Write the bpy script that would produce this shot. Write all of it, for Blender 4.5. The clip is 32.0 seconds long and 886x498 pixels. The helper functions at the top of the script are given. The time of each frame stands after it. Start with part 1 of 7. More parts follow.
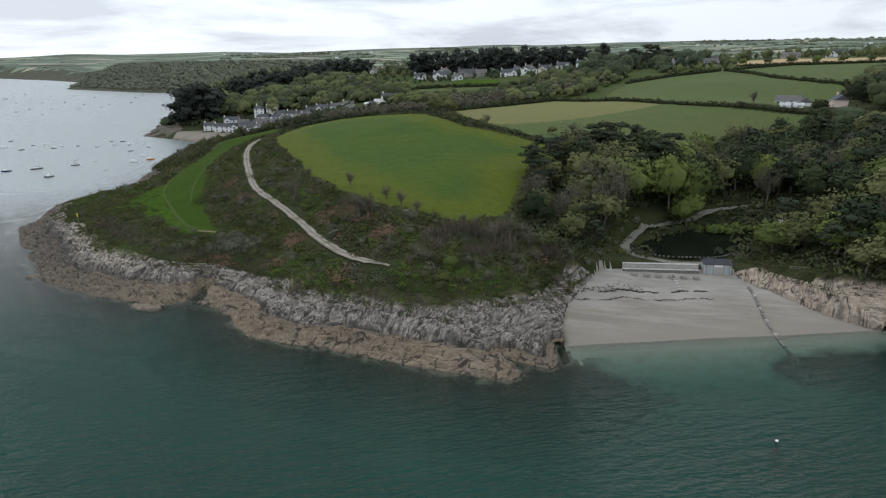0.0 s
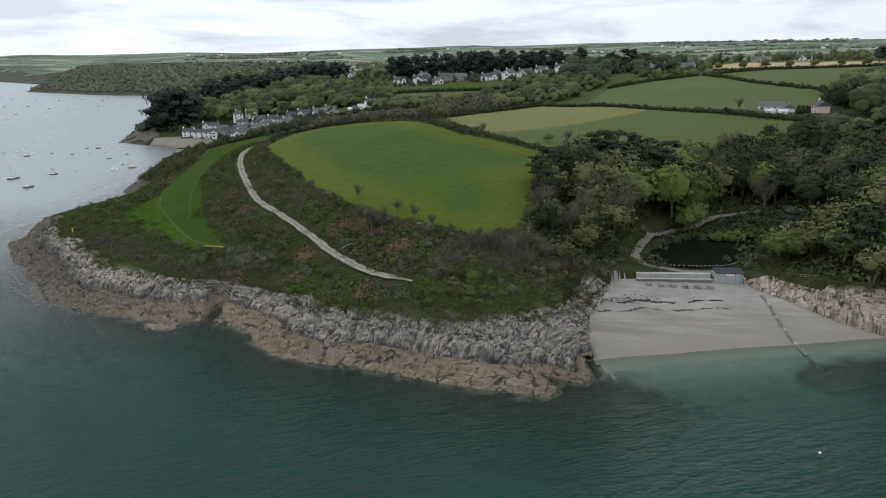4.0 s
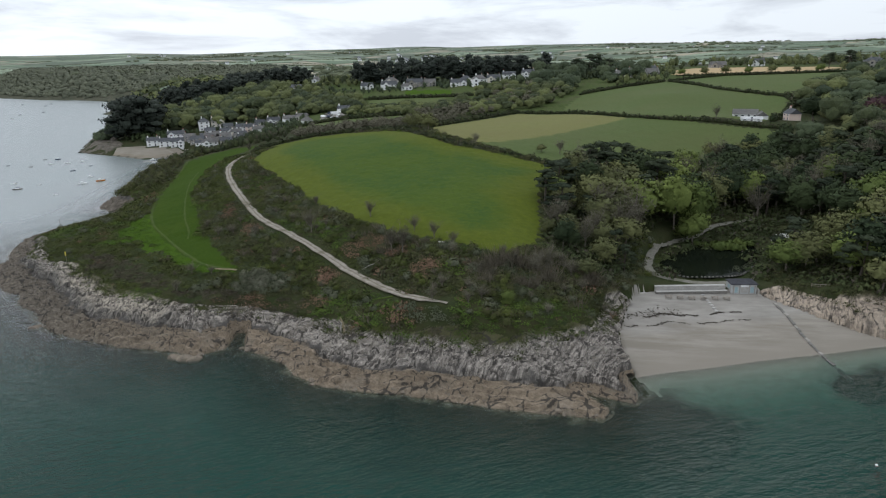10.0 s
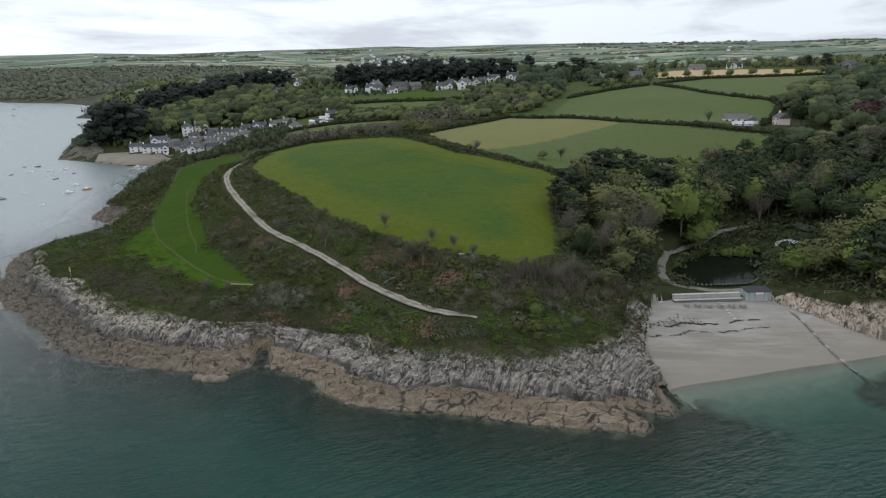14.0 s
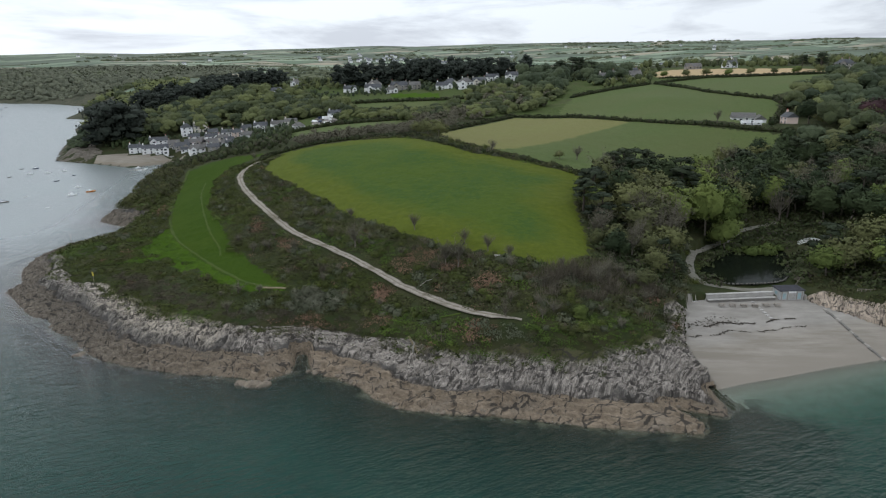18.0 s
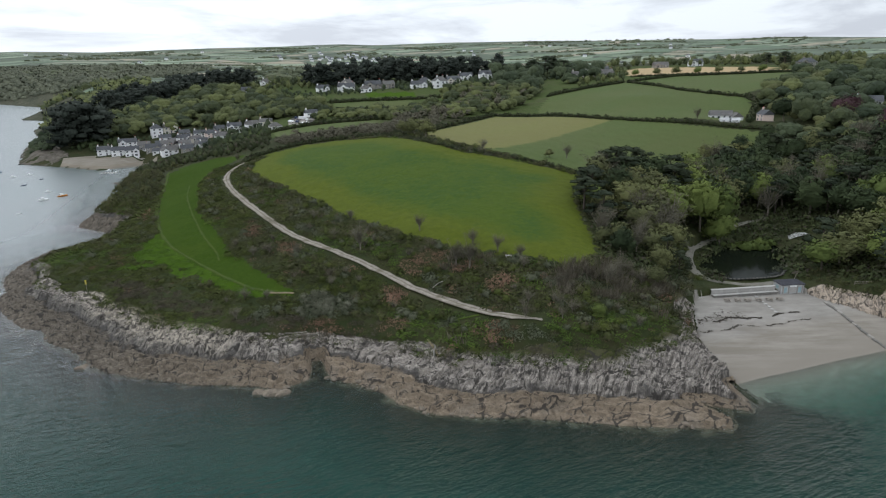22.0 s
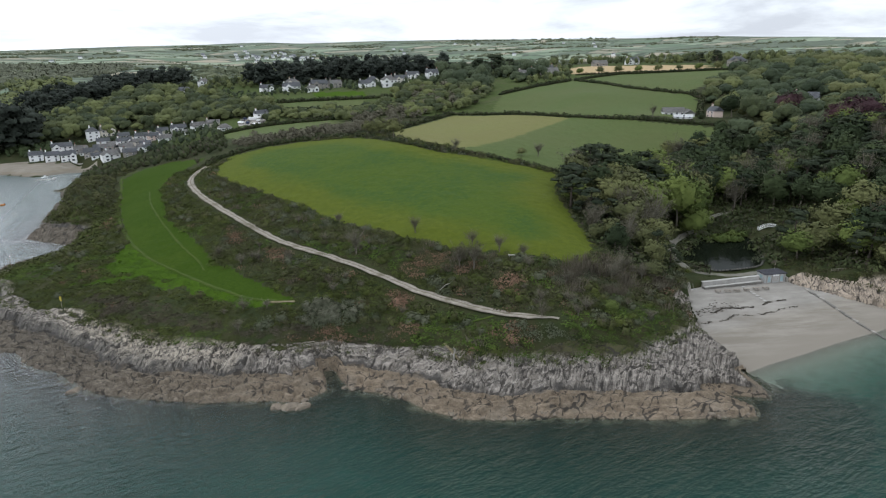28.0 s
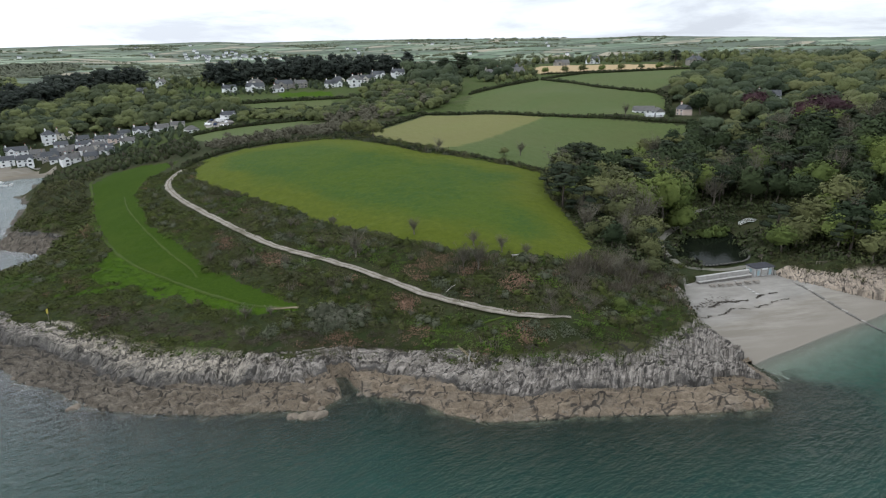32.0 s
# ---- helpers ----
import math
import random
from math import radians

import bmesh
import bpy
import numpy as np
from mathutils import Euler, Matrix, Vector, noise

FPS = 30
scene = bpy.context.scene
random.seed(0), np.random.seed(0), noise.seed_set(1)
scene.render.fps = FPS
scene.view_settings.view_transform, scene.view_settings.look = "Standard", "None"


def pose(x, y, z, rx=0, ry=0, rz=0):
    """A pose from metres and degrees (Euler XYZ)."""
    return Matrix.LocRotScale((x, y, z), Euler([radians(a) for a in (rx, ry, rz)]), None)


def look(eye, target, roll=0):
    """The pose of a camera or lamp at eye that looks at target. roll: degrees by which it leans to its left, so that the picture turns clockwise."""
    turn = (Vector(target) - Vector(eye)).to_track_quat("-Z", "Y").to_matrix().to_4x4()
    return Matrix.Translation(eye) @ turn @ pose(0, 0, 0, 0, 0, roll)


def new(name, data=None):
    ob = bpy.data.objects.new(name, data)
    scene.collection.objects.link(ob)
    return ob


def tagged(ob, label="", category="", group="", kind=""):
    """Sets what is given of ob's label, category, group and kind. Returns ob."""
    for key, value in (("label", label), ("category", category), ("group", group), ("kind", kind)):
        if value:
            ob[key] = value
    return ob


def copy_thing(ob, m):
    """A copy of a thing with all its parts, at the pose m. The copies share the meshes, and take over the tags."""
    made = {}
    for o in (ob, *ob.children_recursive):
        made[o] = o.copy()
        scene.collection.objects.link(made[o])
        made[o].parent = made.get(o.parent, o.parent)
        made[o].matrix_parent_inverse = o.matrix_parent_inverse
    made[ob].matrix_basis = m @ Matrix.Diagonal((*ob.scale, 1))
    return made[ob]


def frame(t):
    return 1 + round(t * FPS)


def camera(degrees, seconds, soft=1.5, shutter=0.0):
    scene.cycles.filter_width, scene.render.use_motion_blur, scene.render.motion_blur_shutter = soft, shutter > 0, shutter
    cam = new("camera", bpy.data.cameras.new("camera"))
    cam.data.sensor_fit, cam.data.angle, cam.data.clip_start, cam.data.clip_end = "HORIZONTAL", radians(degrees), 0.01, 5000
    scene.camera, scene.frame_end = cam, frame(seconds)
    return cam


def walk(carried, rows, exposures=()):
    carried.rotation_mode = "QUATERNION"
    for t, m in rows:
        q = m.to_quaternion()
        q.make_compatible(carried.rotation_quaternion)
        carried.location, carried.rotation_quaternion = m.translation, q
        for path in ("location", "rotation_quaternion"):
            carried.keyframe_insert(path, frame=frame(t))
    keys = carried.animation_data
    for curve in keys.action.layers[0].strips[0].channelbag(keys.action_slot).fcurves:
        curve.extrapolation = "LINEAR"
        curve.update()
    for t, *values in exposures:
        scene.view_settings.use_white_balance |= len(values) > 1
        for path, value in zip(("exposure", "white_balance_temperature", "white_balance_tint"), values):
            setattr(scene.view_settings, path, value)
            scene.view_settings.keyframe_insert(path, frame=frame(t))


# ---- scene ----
cam = camera(68.9, 32.0, soft=1.15)
METRES, EYE, TILT, LEAN, TURN = 108.0, 60.5, -16.8, 0.8, 0.0
ROWS = [
    (0.0, 0.0, 0.0, 0.0, 0.0, 0.0, -0.0),
    (0.5, -0.0153, 0.0004, 0.0037, -0.49, 0.02, 0.13),
    (1.0, -0.0299, 0.001, 0.008, -0.93, 0.0, 0.26),
    (1.5, -0.0452, 0.0015, 0.012, -1.38, 0.01, 0.38),
    (2.0, -0.0601, 0.0021, 0.0164, -1.71, -0.0, 0.49),
    (2.5, -0.0752, 0.0029, 0.0205, -1.96, -0.01, 0.56),
    (3.0, -0.0903, 0.0036, 0.0249, -2.22, -0.01, 0.64),
    (3.5, -0.1056, 0.0045, 0.0292, -2.51, -0.01, 0.73),
    (5.5, -0.1672, 0.0109, 0.0455, -3.82, 0.01, 1.09),
    (6.0, -0.1823, 0.0124, 0.0497, -4.2, -0.0, 1.21),
    (6.5, -0.1974, 0.014, 0.0539, -4.59, -0.01, 1.32),
    (7.0, -0.2127, 0.0156, 0.0581, -4.96, -0.02, 1.44),
    (7.5, -0.2281, 0.0175, 0.0624, -5.34, -0.02, 1.55),
    (8.0, -0.2432, 0.0195, 0.0667, -5.72, -0.04, 1.66),
    (8.5, -0.2578, 0.0216, 0.0711, -6.07, -0.05, 1.78),
    (9.0, -0.2727, 0.0239, 0.0757, -6.45, -0.08, 1.89),
    (9.5, -0.2878, 0.0263, 0.08, -6.83, -0.08, 2.0),
    (10.0, -0.3028, 0.0287, 0.0846, -7.21, -0.09, 2.11),
    (10.5, -0.3177, 0.0312, 0.0893, -7.54, -0.11, 2.21),
    (11.0, -0.3324, 0.0337, 0.094, -7.87, -0.12, 2.31),
    (11.5, -0.3473, 0.0365, 0.0987, -8.21, -0.13, 2.41),
    (12.0, -0.362, 0.0393, 0.1035, -8.57, -0.16, 2.52),
    (12.5, -0.3769, 0.0423, 0.1082, -8.93, -0.18, 2.63),
    (13.0, -0.3915, 0.0453, 0.1133, -9.27, -0.21, 2.73),
    (13.5, -0.4066, 0.0485, 0.1181, -9.52, -0.24, 2.79),
    (14.0, -0.4214, 0.0517, 0.123, -9.62, -0.25, 2.84),
    (14.5, -0.4364, 0.0557, 0.1254, -9.63, -0.25, 2.84),
    (15.0, -0.4517, 0.06, 0.1268, -9.64, -0.25, 2.85),
    (15.5, -0.4672, 0.0643, 0.1286, -9.64, -0.26, 2.87),
    (17.5, -0.5295, 0.0826, 0.134, -10.36, -0.32, 3.11),
    (18.0, -0.5442, 0.0875, 0.1354, -10.91, -0.37, 3.27),
    (18.5, -0.5591, 0.0922, 0.1369, -11.3, -0.41, 3.38),
    (19.0, -0.5739, 0.0969, 0.1386, -11.57, -0.44, 3.46),
    (19.5, -0.5885, 0.1017, 0.1403, -11.91, -0.47, 3.57),
    (20.0, -0.6031, 0.1068, 0.1421, -12.38, -0.52, 3.7),
    (20.5, -0.6177, 0.1119, 0.1439, -12.86, -0.56, 3.85),
    (21.0, -0.6324, 0.1172, 0.1459, -13.34, -0.61, 3.98),
    (21.5, -0.6468, 0.1225, 0.1479, -13.81, -0.66, 4.13),
    (22.0, -0.6611, 0.128, 0.1498, -14.28, -0.71, 4.26),
    (22.5, -0.6753, 0.1336, 0.1517, -14.85, -0.77, 4.42),
    (23.0, -0.6887, 0.1389, 0.1534, -15.5, -0.82, 4.59),
    (23.5, -0.703, 0.1447, 0.1553, -16.03, -0.88, 4.73),
    (24.0, -0.7171, 0.1507, 0.1573, -16.49, -0.93, 4.86),
    (24.5, -0.731, 0.1566, 0.1593, -16.9, -0.98, 4.98),
    (25.0, -0.7449, 0.1627, 0.1611, -17.33, -1.03, 5.1),
    (25.5, -0.7587, 0.1688, 0.1632, -17.78, -1.09, 5.24),
    (27.5, -0.8132, 0.1947, 0.1713, -19.89, -1.32, 5.82),
    (28.0, -0.8267, 0.2015, 0.1736, -20.41, -1.38, 5.97),
    (28.5, -0.8402, 0.2083, 0.1759, -20.92, -1.45, 6.1),
    (29.0, -0.8537, 0.2154, 0.1782, -21.42, -1.51, 6.25),
    (29.5, -0.8671, 0.2223, 0.1803, -21.85, -1.57, 6.38),
    (30.0, -0.8803, 0.2293, 0.1826, -22.35, -1.62, 6.52),
    (30.5, -0.8934, 0.2362, 0.1847, -22.88, -1.68, 6.66),
    (31.0, -0.9066, 0.2432, 0.1872, -23.4, -1.75, 6.81),
    (31.5, -0.9195, 0.2504, 0.1894, -23.9, -1.81, 6.95),
    (32.0, -0.9325, 0.2577, 0.1919, -24.39, -1.88, 7.08),
]
walk(cam, [(t, pose(0, 0, EYE, TILT, LEAN, TURN) @ pose(METRES * x, METRES * y, METRES * z, 90 + pitch, roll, yaw)) for t, x, y, z, yaw, pitch, roll in ROWS],
     exposures=((0, -0.09, 6100, 12), (12, -0.08, 6100, 12), (18, -0.07, 6100, 12), (24, 0.08, 6100, 12), (32, 0.22, 6100, 12)))

# ---- sky and light ----
world = bpy.data.worlds.new("overcast_sky")
scene.world = world
world.use_nodes = True
wn, wl = world.node_tree.nodes, world.node_tree.links
wn.clear()


def wnode(kind, **inputs):
    n = wn.new(kind)
    for k, v in inputs.items():
        n.inputs[k].default_value = v
    return n


SUN_EL, SUN_AZ = 34.0, 300.0     # a veiled sun in the west, over the creek
sky = wn.new("ShaderNodeTexSky")
sky.sky_type, sky.sun_disc, sky.sun_elevation, sky.sun_rotation = "NISHITA", False, radians(SUN_EL), radians(SUN_AZ)
coord = wn.new("ShaderNodeTexCoord")
stretch = wn.new("ShaderNodeMapping")
stretch.inputs["Scale"].default_value = (2.6, 2.6, 15.0)
wl.new(coord.outputs["Generated"], stretch.inputs["Vector"])
puff = wnode("ShaderNodeTexNoise", Scale=1.5, Detail=8.0, Roughness=0.58, Distortion=0.35)
wl.new(stretch.outputs[0], puff.inputs["Vector"])
ramp = wn.new("ShaderNodeValToRGB")
ramp.color_ramp.elements[0].position, ramp.color_ramp.elements[0].color = 0.39, (0.7, 0.735, 0.77, 1)
ramp.color_ramp.elements[1].position, ramp.color_ramp.elements[1].color = 0.555, (1.01, 1.06, 1.07, 1)
wl.new(puff.outputs["Fac"], ramp.inputs["Fac"])
clouds = wnode("ShaderNodeBackground", Strength=0.88)
wl.new(ramp.outputs["Color"], clouds.inputs["Color"])
# the cloud is thinner and brighter round the sun
near_sun = wn.new("ShaderNodeVectorMath")
near_sun.operation = "DOT_PRODUCT"
wl.new(coord.outputs["Generated"], near_sun.inputs[0])
near_sun.inputs[1].default_value = (math.sin(radians(SUN_AZ)) * math.cos(radians(SUN_EL)), math.cos(radians(SUN_AZ)) * math.cos(radians(SUN_EL)), math.sin(radians(SUN_EL)))
veil = wn.new("ShaderNodeMapRange")
for i, q in enumerate((-0.2, 1.0, 0.88, 1.12)):
    veil.inputs[i + 1].default_value = q
wl.new(near_sun.outputs["Value"], veil.inputs[0])
# and, as under any overcast, brighter overhead than at the horizon
split = wn.new("ShaderNodeSeparateXYZ")
wl.new(coord.outputs["Generated"], split.inputs[0])
low_sky = wn.new("ShaderNodeMapRange")
for i, q in enumerate((0.0, 1.0, 1.1, 1.68)):
    low_sky.inputs[i + 1].default_value = q
wl.new(split.outputs["Z"], low_sky.inputs[0])
gain = wn.new("ShaderNodeMath")
gain.operation = "MULTIPLY"
wl.new(veil.outputs[0], gain.inputs[0])
wl.new(low_sky.outputs[0], gain.inputs[1])
wl.new(gain.outputs[0], clouds.inputs["Strength"])
clear = wnode("ShaderNodeBackground", Strength=0.05)
wl.new(sky.outputs["Color"], clear.inputs["Color"])
both = wn.new("ShaderNodeMixShader")
both.inputs[0].default_value = 0.12
wl.new(clouds.outputs[0], both.inputs[1])
wl.new(clear.outputs[0], both.inputs[2])
wl.new(both.outputs[0], wn.new("ShaderNodeOutputWorld").inputs["Surface"])

sun = new("sun", bpy.data.lights.new("sun", "SUN"))
sun.data.energy, sun.data.angle, sun.data.color = 0.45, radians(25), (1.0, 0.97, 0.93)
sun.matrix_basis = look((0, 0, 0), (-math.sin(radians(SUN_AZ)) * math.cos(radians(SUN_EL)), -math.cos(radians(SUN_AZ)) * math.cos(radians(SUN_EL)), -math.sin(radians(SUN_EL))))


# ---- materials ----
def nodes_of(name):
    mt = bpy.data.materials.new(name)
    mt.use_nodes = True
    nt = mt.node_tree
    return mt, nt.nodes, nt.links, nt.nodes["Principled BSDF"]


class Mat:
    """A small builder for node materials in world metres."""

    def __init__(self, name, rough=0.9):
        self.mt, self.n, self.l, self.b = nodes_of(name)
        self.b.inputs["Roughness"].default_value = rough
        self.b.inputs["Specular IOR Level"].default_value = 0.12
        self.pos = self.n.new("ShaderNodeNewGeometry").outputs["Position"]

    def scaled(self, scale, turn=0.0):
        m = self.n.new("ShaderNodeMapping")
        m.vector_type = "TEXTURE"
        m.inputs["Scale"].default_value = [1 / max(q, 1e-6) for q in (scale if hasattr(scale, "__len__") else (scale,) * 3)]
        m.inputs["Rotation"].default_value = (0, 0, radians(turn))
        self.l.new(self.pos, m.inputs["Vector"])
        return m.outputs[0]

    def noise(self, scale, detail=4.0, rough=0.6, turn=0.0):
        t = self.n.new("ShaderNodeTexNoise")
        t.inputs["Scale"].default_value, t.inputs["Detail"].default_value, t.inputs["Roughness"].default_value = 1.0, detail, rough
        self.l.new(self.scaled(scale, turn), t.inputs["Vector"])
        return t.outputs["Fac"]

    def voronoi(self, scale, feature="F1", out="Distance", turn=0.0):
        t = self.n.new("ShaderNodeTexVoronoi")
        t.feature = feature
        t.inputs["Scale"].default_value = 1.0
        self.l.new(self.scaled(scale, turn), t.inputs["Vector"])
        return t.outputs[out]

    def attr(self, name):
        a = self.n.new("ShaderNodeAttribute")
        a.attribute_name = name
        return a.outputs["Fac"]

    def island(self):
        return self.n.new("ShaderNodeNewGeometry").outputs["Random Per Island"]

    def random(self):
        return self.n.new("ShaderNodeObjectInfo").outputs["Random"]

    def height(self):
        s = self.n.new("ShaderNodeSeparateXYZ")
        self.l.new(self.pos, s.inputs[0])
        return s.outputs["Z"]

    def put(self, v, socket):
        if hasattr(v, "is_output"):
            self.l.new(v, socket)
        else:
            socket.default_value = v

    def math(self, op, a, b=0.0):
        m = self.n.new("ShaderNodeMath")
        m.operation = op
        self.put(a, m.inputs[0])
        self.put(b, m.inputs[1])
        return m.outputs[0]

    def span(self, v, lo, hi, a=0.0, b=1.0):
        m = self.n.new("ShaderNodeMapRange")
        self.put(v, m.inputs[0])
        for i, q in enumerate((lo, hi, a, b)):
            m.inputs[i + 1].default_value = q
        return m.outputs[0]

    def mix(self, fac, a, b):
        m = self.n.new("ShaderNodeMix")
        m.data_type = "RGBA"
        self.put(fac, m.inputs[0])
        for v, k in ((a, 6), (b, 7)):
            self.put((*v, 1) if isinstance(v, tuple) else v, m.inputs[k])
        return m.outputs[2]

    def colour(self, v):
        self.put((*v, 1) if isinstance(v, tuple) else v, self.b.inputs["Base Color"])
        return self

    def bump(self, v, strength=0.5, dist=0.1):
        b = self.n.new("ShaderNodeBump")
        b.inputs["Strength"].default_value, b.inputs["Distance"].default_value = strength, dist
        self.l.new(v, b.inputs["Height"])
        self.l.new(b.outputs[0], self.b.inputs["Normal"])
        return self


def plain(name, colour, rough=0.7, vary=0.25, scale=1.5, metal=0.0):
    """Paint, wood or metal with a little uneven wear."""
    m = Mat(name, rough)
    c = np.array(colour)
    n1 = m.math("ADD", m.math("MULTIPLY", m.noise(scale), 0.6), m.math("MULTIPLY", m.noise(scale * 8), 0.4))
    m.colour(m.mix(m.span(n1, 0.3, 0.7), tuple(c * (1 - vary)), tuple(np.minimum(c * (1 + vary), 0.9))))
    m.b.inputs["Metallic"].default_value = metal
    m.bump(m.noise(scale * 10), 0.15, 0.02)
    return m.mt


def grass_mat(name, dark, light, patch, patch_scale=0.03, fine=1.2, thresh=0.5):
    m = Mat(name, 0.95)
    m.b.inputs["Specular IOR Level"].default_value = 0.03
    base = m.mix(m.span(m.noise(fine, 6, 0.7), 0.3, 0.7), dark, light)
    tuft = m.span(m.math("ADD", m.noise(patch_scale, 5), m.math("MULTIPLY", m.math("SUBTRACT", m.noise(0.9, 3), 0.5), 0.35)), thresh, thresh + 0.12)
    m.colour(m.mix(tuft, base, m.mix(m.span(m.noise(fine * 0.6, 6, 0.75), 0.35, 0.65), patch, light)))
    m.bump(m.noise(2.5, 6, 0.75), 0.6, 0.15)
    return m.mt


def meadow_mat():
    """Long grass with dark tufts inside a lighter margin."""
    m = Mat("meadow_grass", 0.95)
    base = m.mix(m.span(m.noise(0.5, 6, 0.72), 0.35, 0.65), (0.056, 0.074, 0.006), (0.081, 0.1, 0.009))
    depth = m.math("ADD", m.attr("margin"), m.math("MULTIPLY", m.math("SUBTRACT", m.noise(0.045, 4), 0.5), 26.0))
    lush = m.mix(m.span(m.noise(0.8, 6, 0.75), 0.38, 0.62), (0.033, 0.062, 0.007), (0.055, 0.091, 0.01))
    c = m.mix(m.span(depth, 9, 19, 0.0, 0.75), base, lush)
    tuft = m.math("MULTIPLY", m.span(m.math("ADD", m.math("MULTIPLY", m.noise(0.035, 4), 0.55), m.math("MULTIPLY", m.noise((0.55, 0.75, 0.5), 5, 0.75, 20), 0.7)), 0.6, 0.7, 0.0, 0.85), m.span(depth, 10, 18))
    m.colour(m.mix(tuft, c, m.mix(m.noise(1.2, 4), (0.018, 0.05, 0.008), (0.04, 0.078, 0.014))))
    m.bump(m.noise(1.8, 6, 0.75), 0.7, 0.25)
    return m.mt


M_MEADOW = meadow_mat()
M_LAWN = grass_mat("mown_grass", (0.023, 0.046, 0.005), (0.04, 0.067, 0.008), (0.033, 0.055, 0.007), 0.05, 1.5, 0.48)


def pasture_mat():
    """Grazed grass, drier and paler where the dry share rises."""
    m = Mat("pasture_grass", 0.95)
    n1, n2 = m.span(m.noise(0.5, 6, 0.7), 0.3, 0.7), m.span(m.noise((0.012, 0.03, 0.0), 5, 0.6, 20), 0.35, 0.65, 0.0, 0.7)
    green = m.mix(n2, m.mix(n1, (0.058, 0.082, 0.024), (0.082, 0.108, 0.034)), (0.082, 0.094, 0.034))
    dry = m.mix(n2, m.mix(n1, (0.122, 0.126, 0.04), (0.155, 0.152, 0.055)), (0.136, 0.128, 0.047))
    share = m.span(m.math("ADD", m.attr("dry"), m.math("MULTIPLY", m.math("SUBTRACT", m.noise(0.2, 4), 0.5), 0.5)), 0.3, 0.7)
    return m.colour(m.mix(share, green, dry)).bump(m.noise(2.5, 6, 0.75), 0.6, 0.15).mt


M_PASTURE = pasture_mat()
M_BANKGRASS = grass_mat("rough_bank_grass", (0.032, 0.068, 0.004), (0.058, 0.104, 0.009), (0.03, 0.056, 0.007), 0.08, 0.9, 0.5)
M_GARDEN = grass_mat("garden_ground", (0.04, 0.058, 0.018), (0.075, 0.095, 0.034), (0.06, 0.06, 0.034), 0.06, 0.5, 0.5)
M_TILLED = grass_mat("tilled_earth", (0.32, 0.24, 0.13), (0.42, 0.32, 0.19), (0.3, 0.22, 0.13), 0.02, 0.6, 0.55)


def soil_mat():
    m = Mat("scrub_floor", 1.0)
    c = m.mix(m.span(m.noise(0.12, 5), 0.4, 0.6), (0.024, 0.032, 0.012), (0.045, 0.04, 0.02))
    c = m.mix(m.span(m.noise(1.3, 6, 0.7), 0.35, 0.7), c, (0.032, 0.042, 0.014))
    return m.colour(c).bump(m.noise(1.6, 6, 0.7), 0.8, 0.3).mt


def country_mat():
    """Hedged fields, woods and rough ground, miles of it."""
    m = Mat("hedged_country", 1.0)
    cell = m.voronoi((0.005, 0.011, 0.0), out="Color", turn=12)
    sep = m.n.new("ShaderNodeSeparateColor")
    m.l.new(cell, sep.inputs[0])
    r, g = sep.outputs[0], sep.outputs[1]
    # Greens paled and blued: distance haze is mixed into the base colours.
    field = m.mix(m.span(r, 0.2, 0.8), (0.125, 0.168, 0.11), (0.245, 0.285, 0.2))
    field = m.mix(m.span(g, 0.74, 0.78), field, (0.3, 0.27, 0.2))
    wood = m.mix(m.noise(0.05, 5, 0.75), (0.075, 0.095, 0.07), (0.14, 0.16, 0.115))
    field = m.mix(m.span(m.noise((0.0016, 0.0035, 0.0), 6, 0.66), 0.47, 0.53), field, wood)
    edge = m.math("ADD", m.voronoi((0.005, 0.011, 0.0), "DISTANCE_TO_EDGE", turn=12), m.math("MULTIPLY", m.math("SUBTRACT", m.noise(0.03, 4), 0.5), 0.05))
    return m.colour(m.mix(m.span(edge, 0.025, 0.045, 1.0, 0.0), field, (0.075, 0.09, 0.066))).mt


def sand_mat(name, a, b, wet):
    m = Mat(name, 0.95)
    c = m.mix(m.span(m.noise((0.07, 0.2, 0.2), 6, 0.68, -9), 0.35, 0.68), a, b)
    c = m.mix(m.span(m.noise(3.0, 6, 0.7), 0.3, 0.75, 0, 0.5), c, tuple(np.array(b) * 0.82))
    c = m.mix(m.span(m.noise((0.03, 0.12, 0.1), 5, 0.65, -12), 0.48, 0.66, 0, 0.6), c, tuple(np.array(a) * 0.92))
    c = m.mix(m.span(m.math("ADD", m.height(), m.math("MULTIPLY", m.math("SUBTRACT", m.noise((0.05, 0.2, 0.2), 5, 0.65, -8), 0.5), 1.2)), 1.4, 2.0, 0.75, 0.0), c, m.mix(m.span(m.noise((0.06, 0.35, 0.2), 5, 0.65, -10), 0.4, 0.62), tuple(np.array((0.95, 0.9, 0.83)) * np.array(a)), tuple(np.array((0.86, 0.83, 0.78)) * np.array(b))))
    line = m.math("ADD", m.height(), m.math("MULTIPLY", m.math("SUBTRACT", m.noise(0.12, 5), 0.5), 0.9))
    c = m.mix(m.span(line, 0.15, 1.0, 1.0, 0.0), c, wet)
    c = m.mix(m.span(m.height(), -0.3, 0.05, 1.0, 0.0), c, (0.4, 0.38, 0.32))
    return m.colour(c).bump(m.noise(2.2, 6, 0.7), 0.35, 0.08).mt


def bank_mat():
    m = Mat("far_wood_floor", 1.0)
    c = m.mix(m.span(m.noise(0.07, 5, 0.7), 0.35, 0.65), (0.05, 0.055, 0.036), (0.09, 0.088, 0.06))
    return m.colour(c).bump(m.noise(0.12, 5, 0.7), 0.8, 3.0).mt


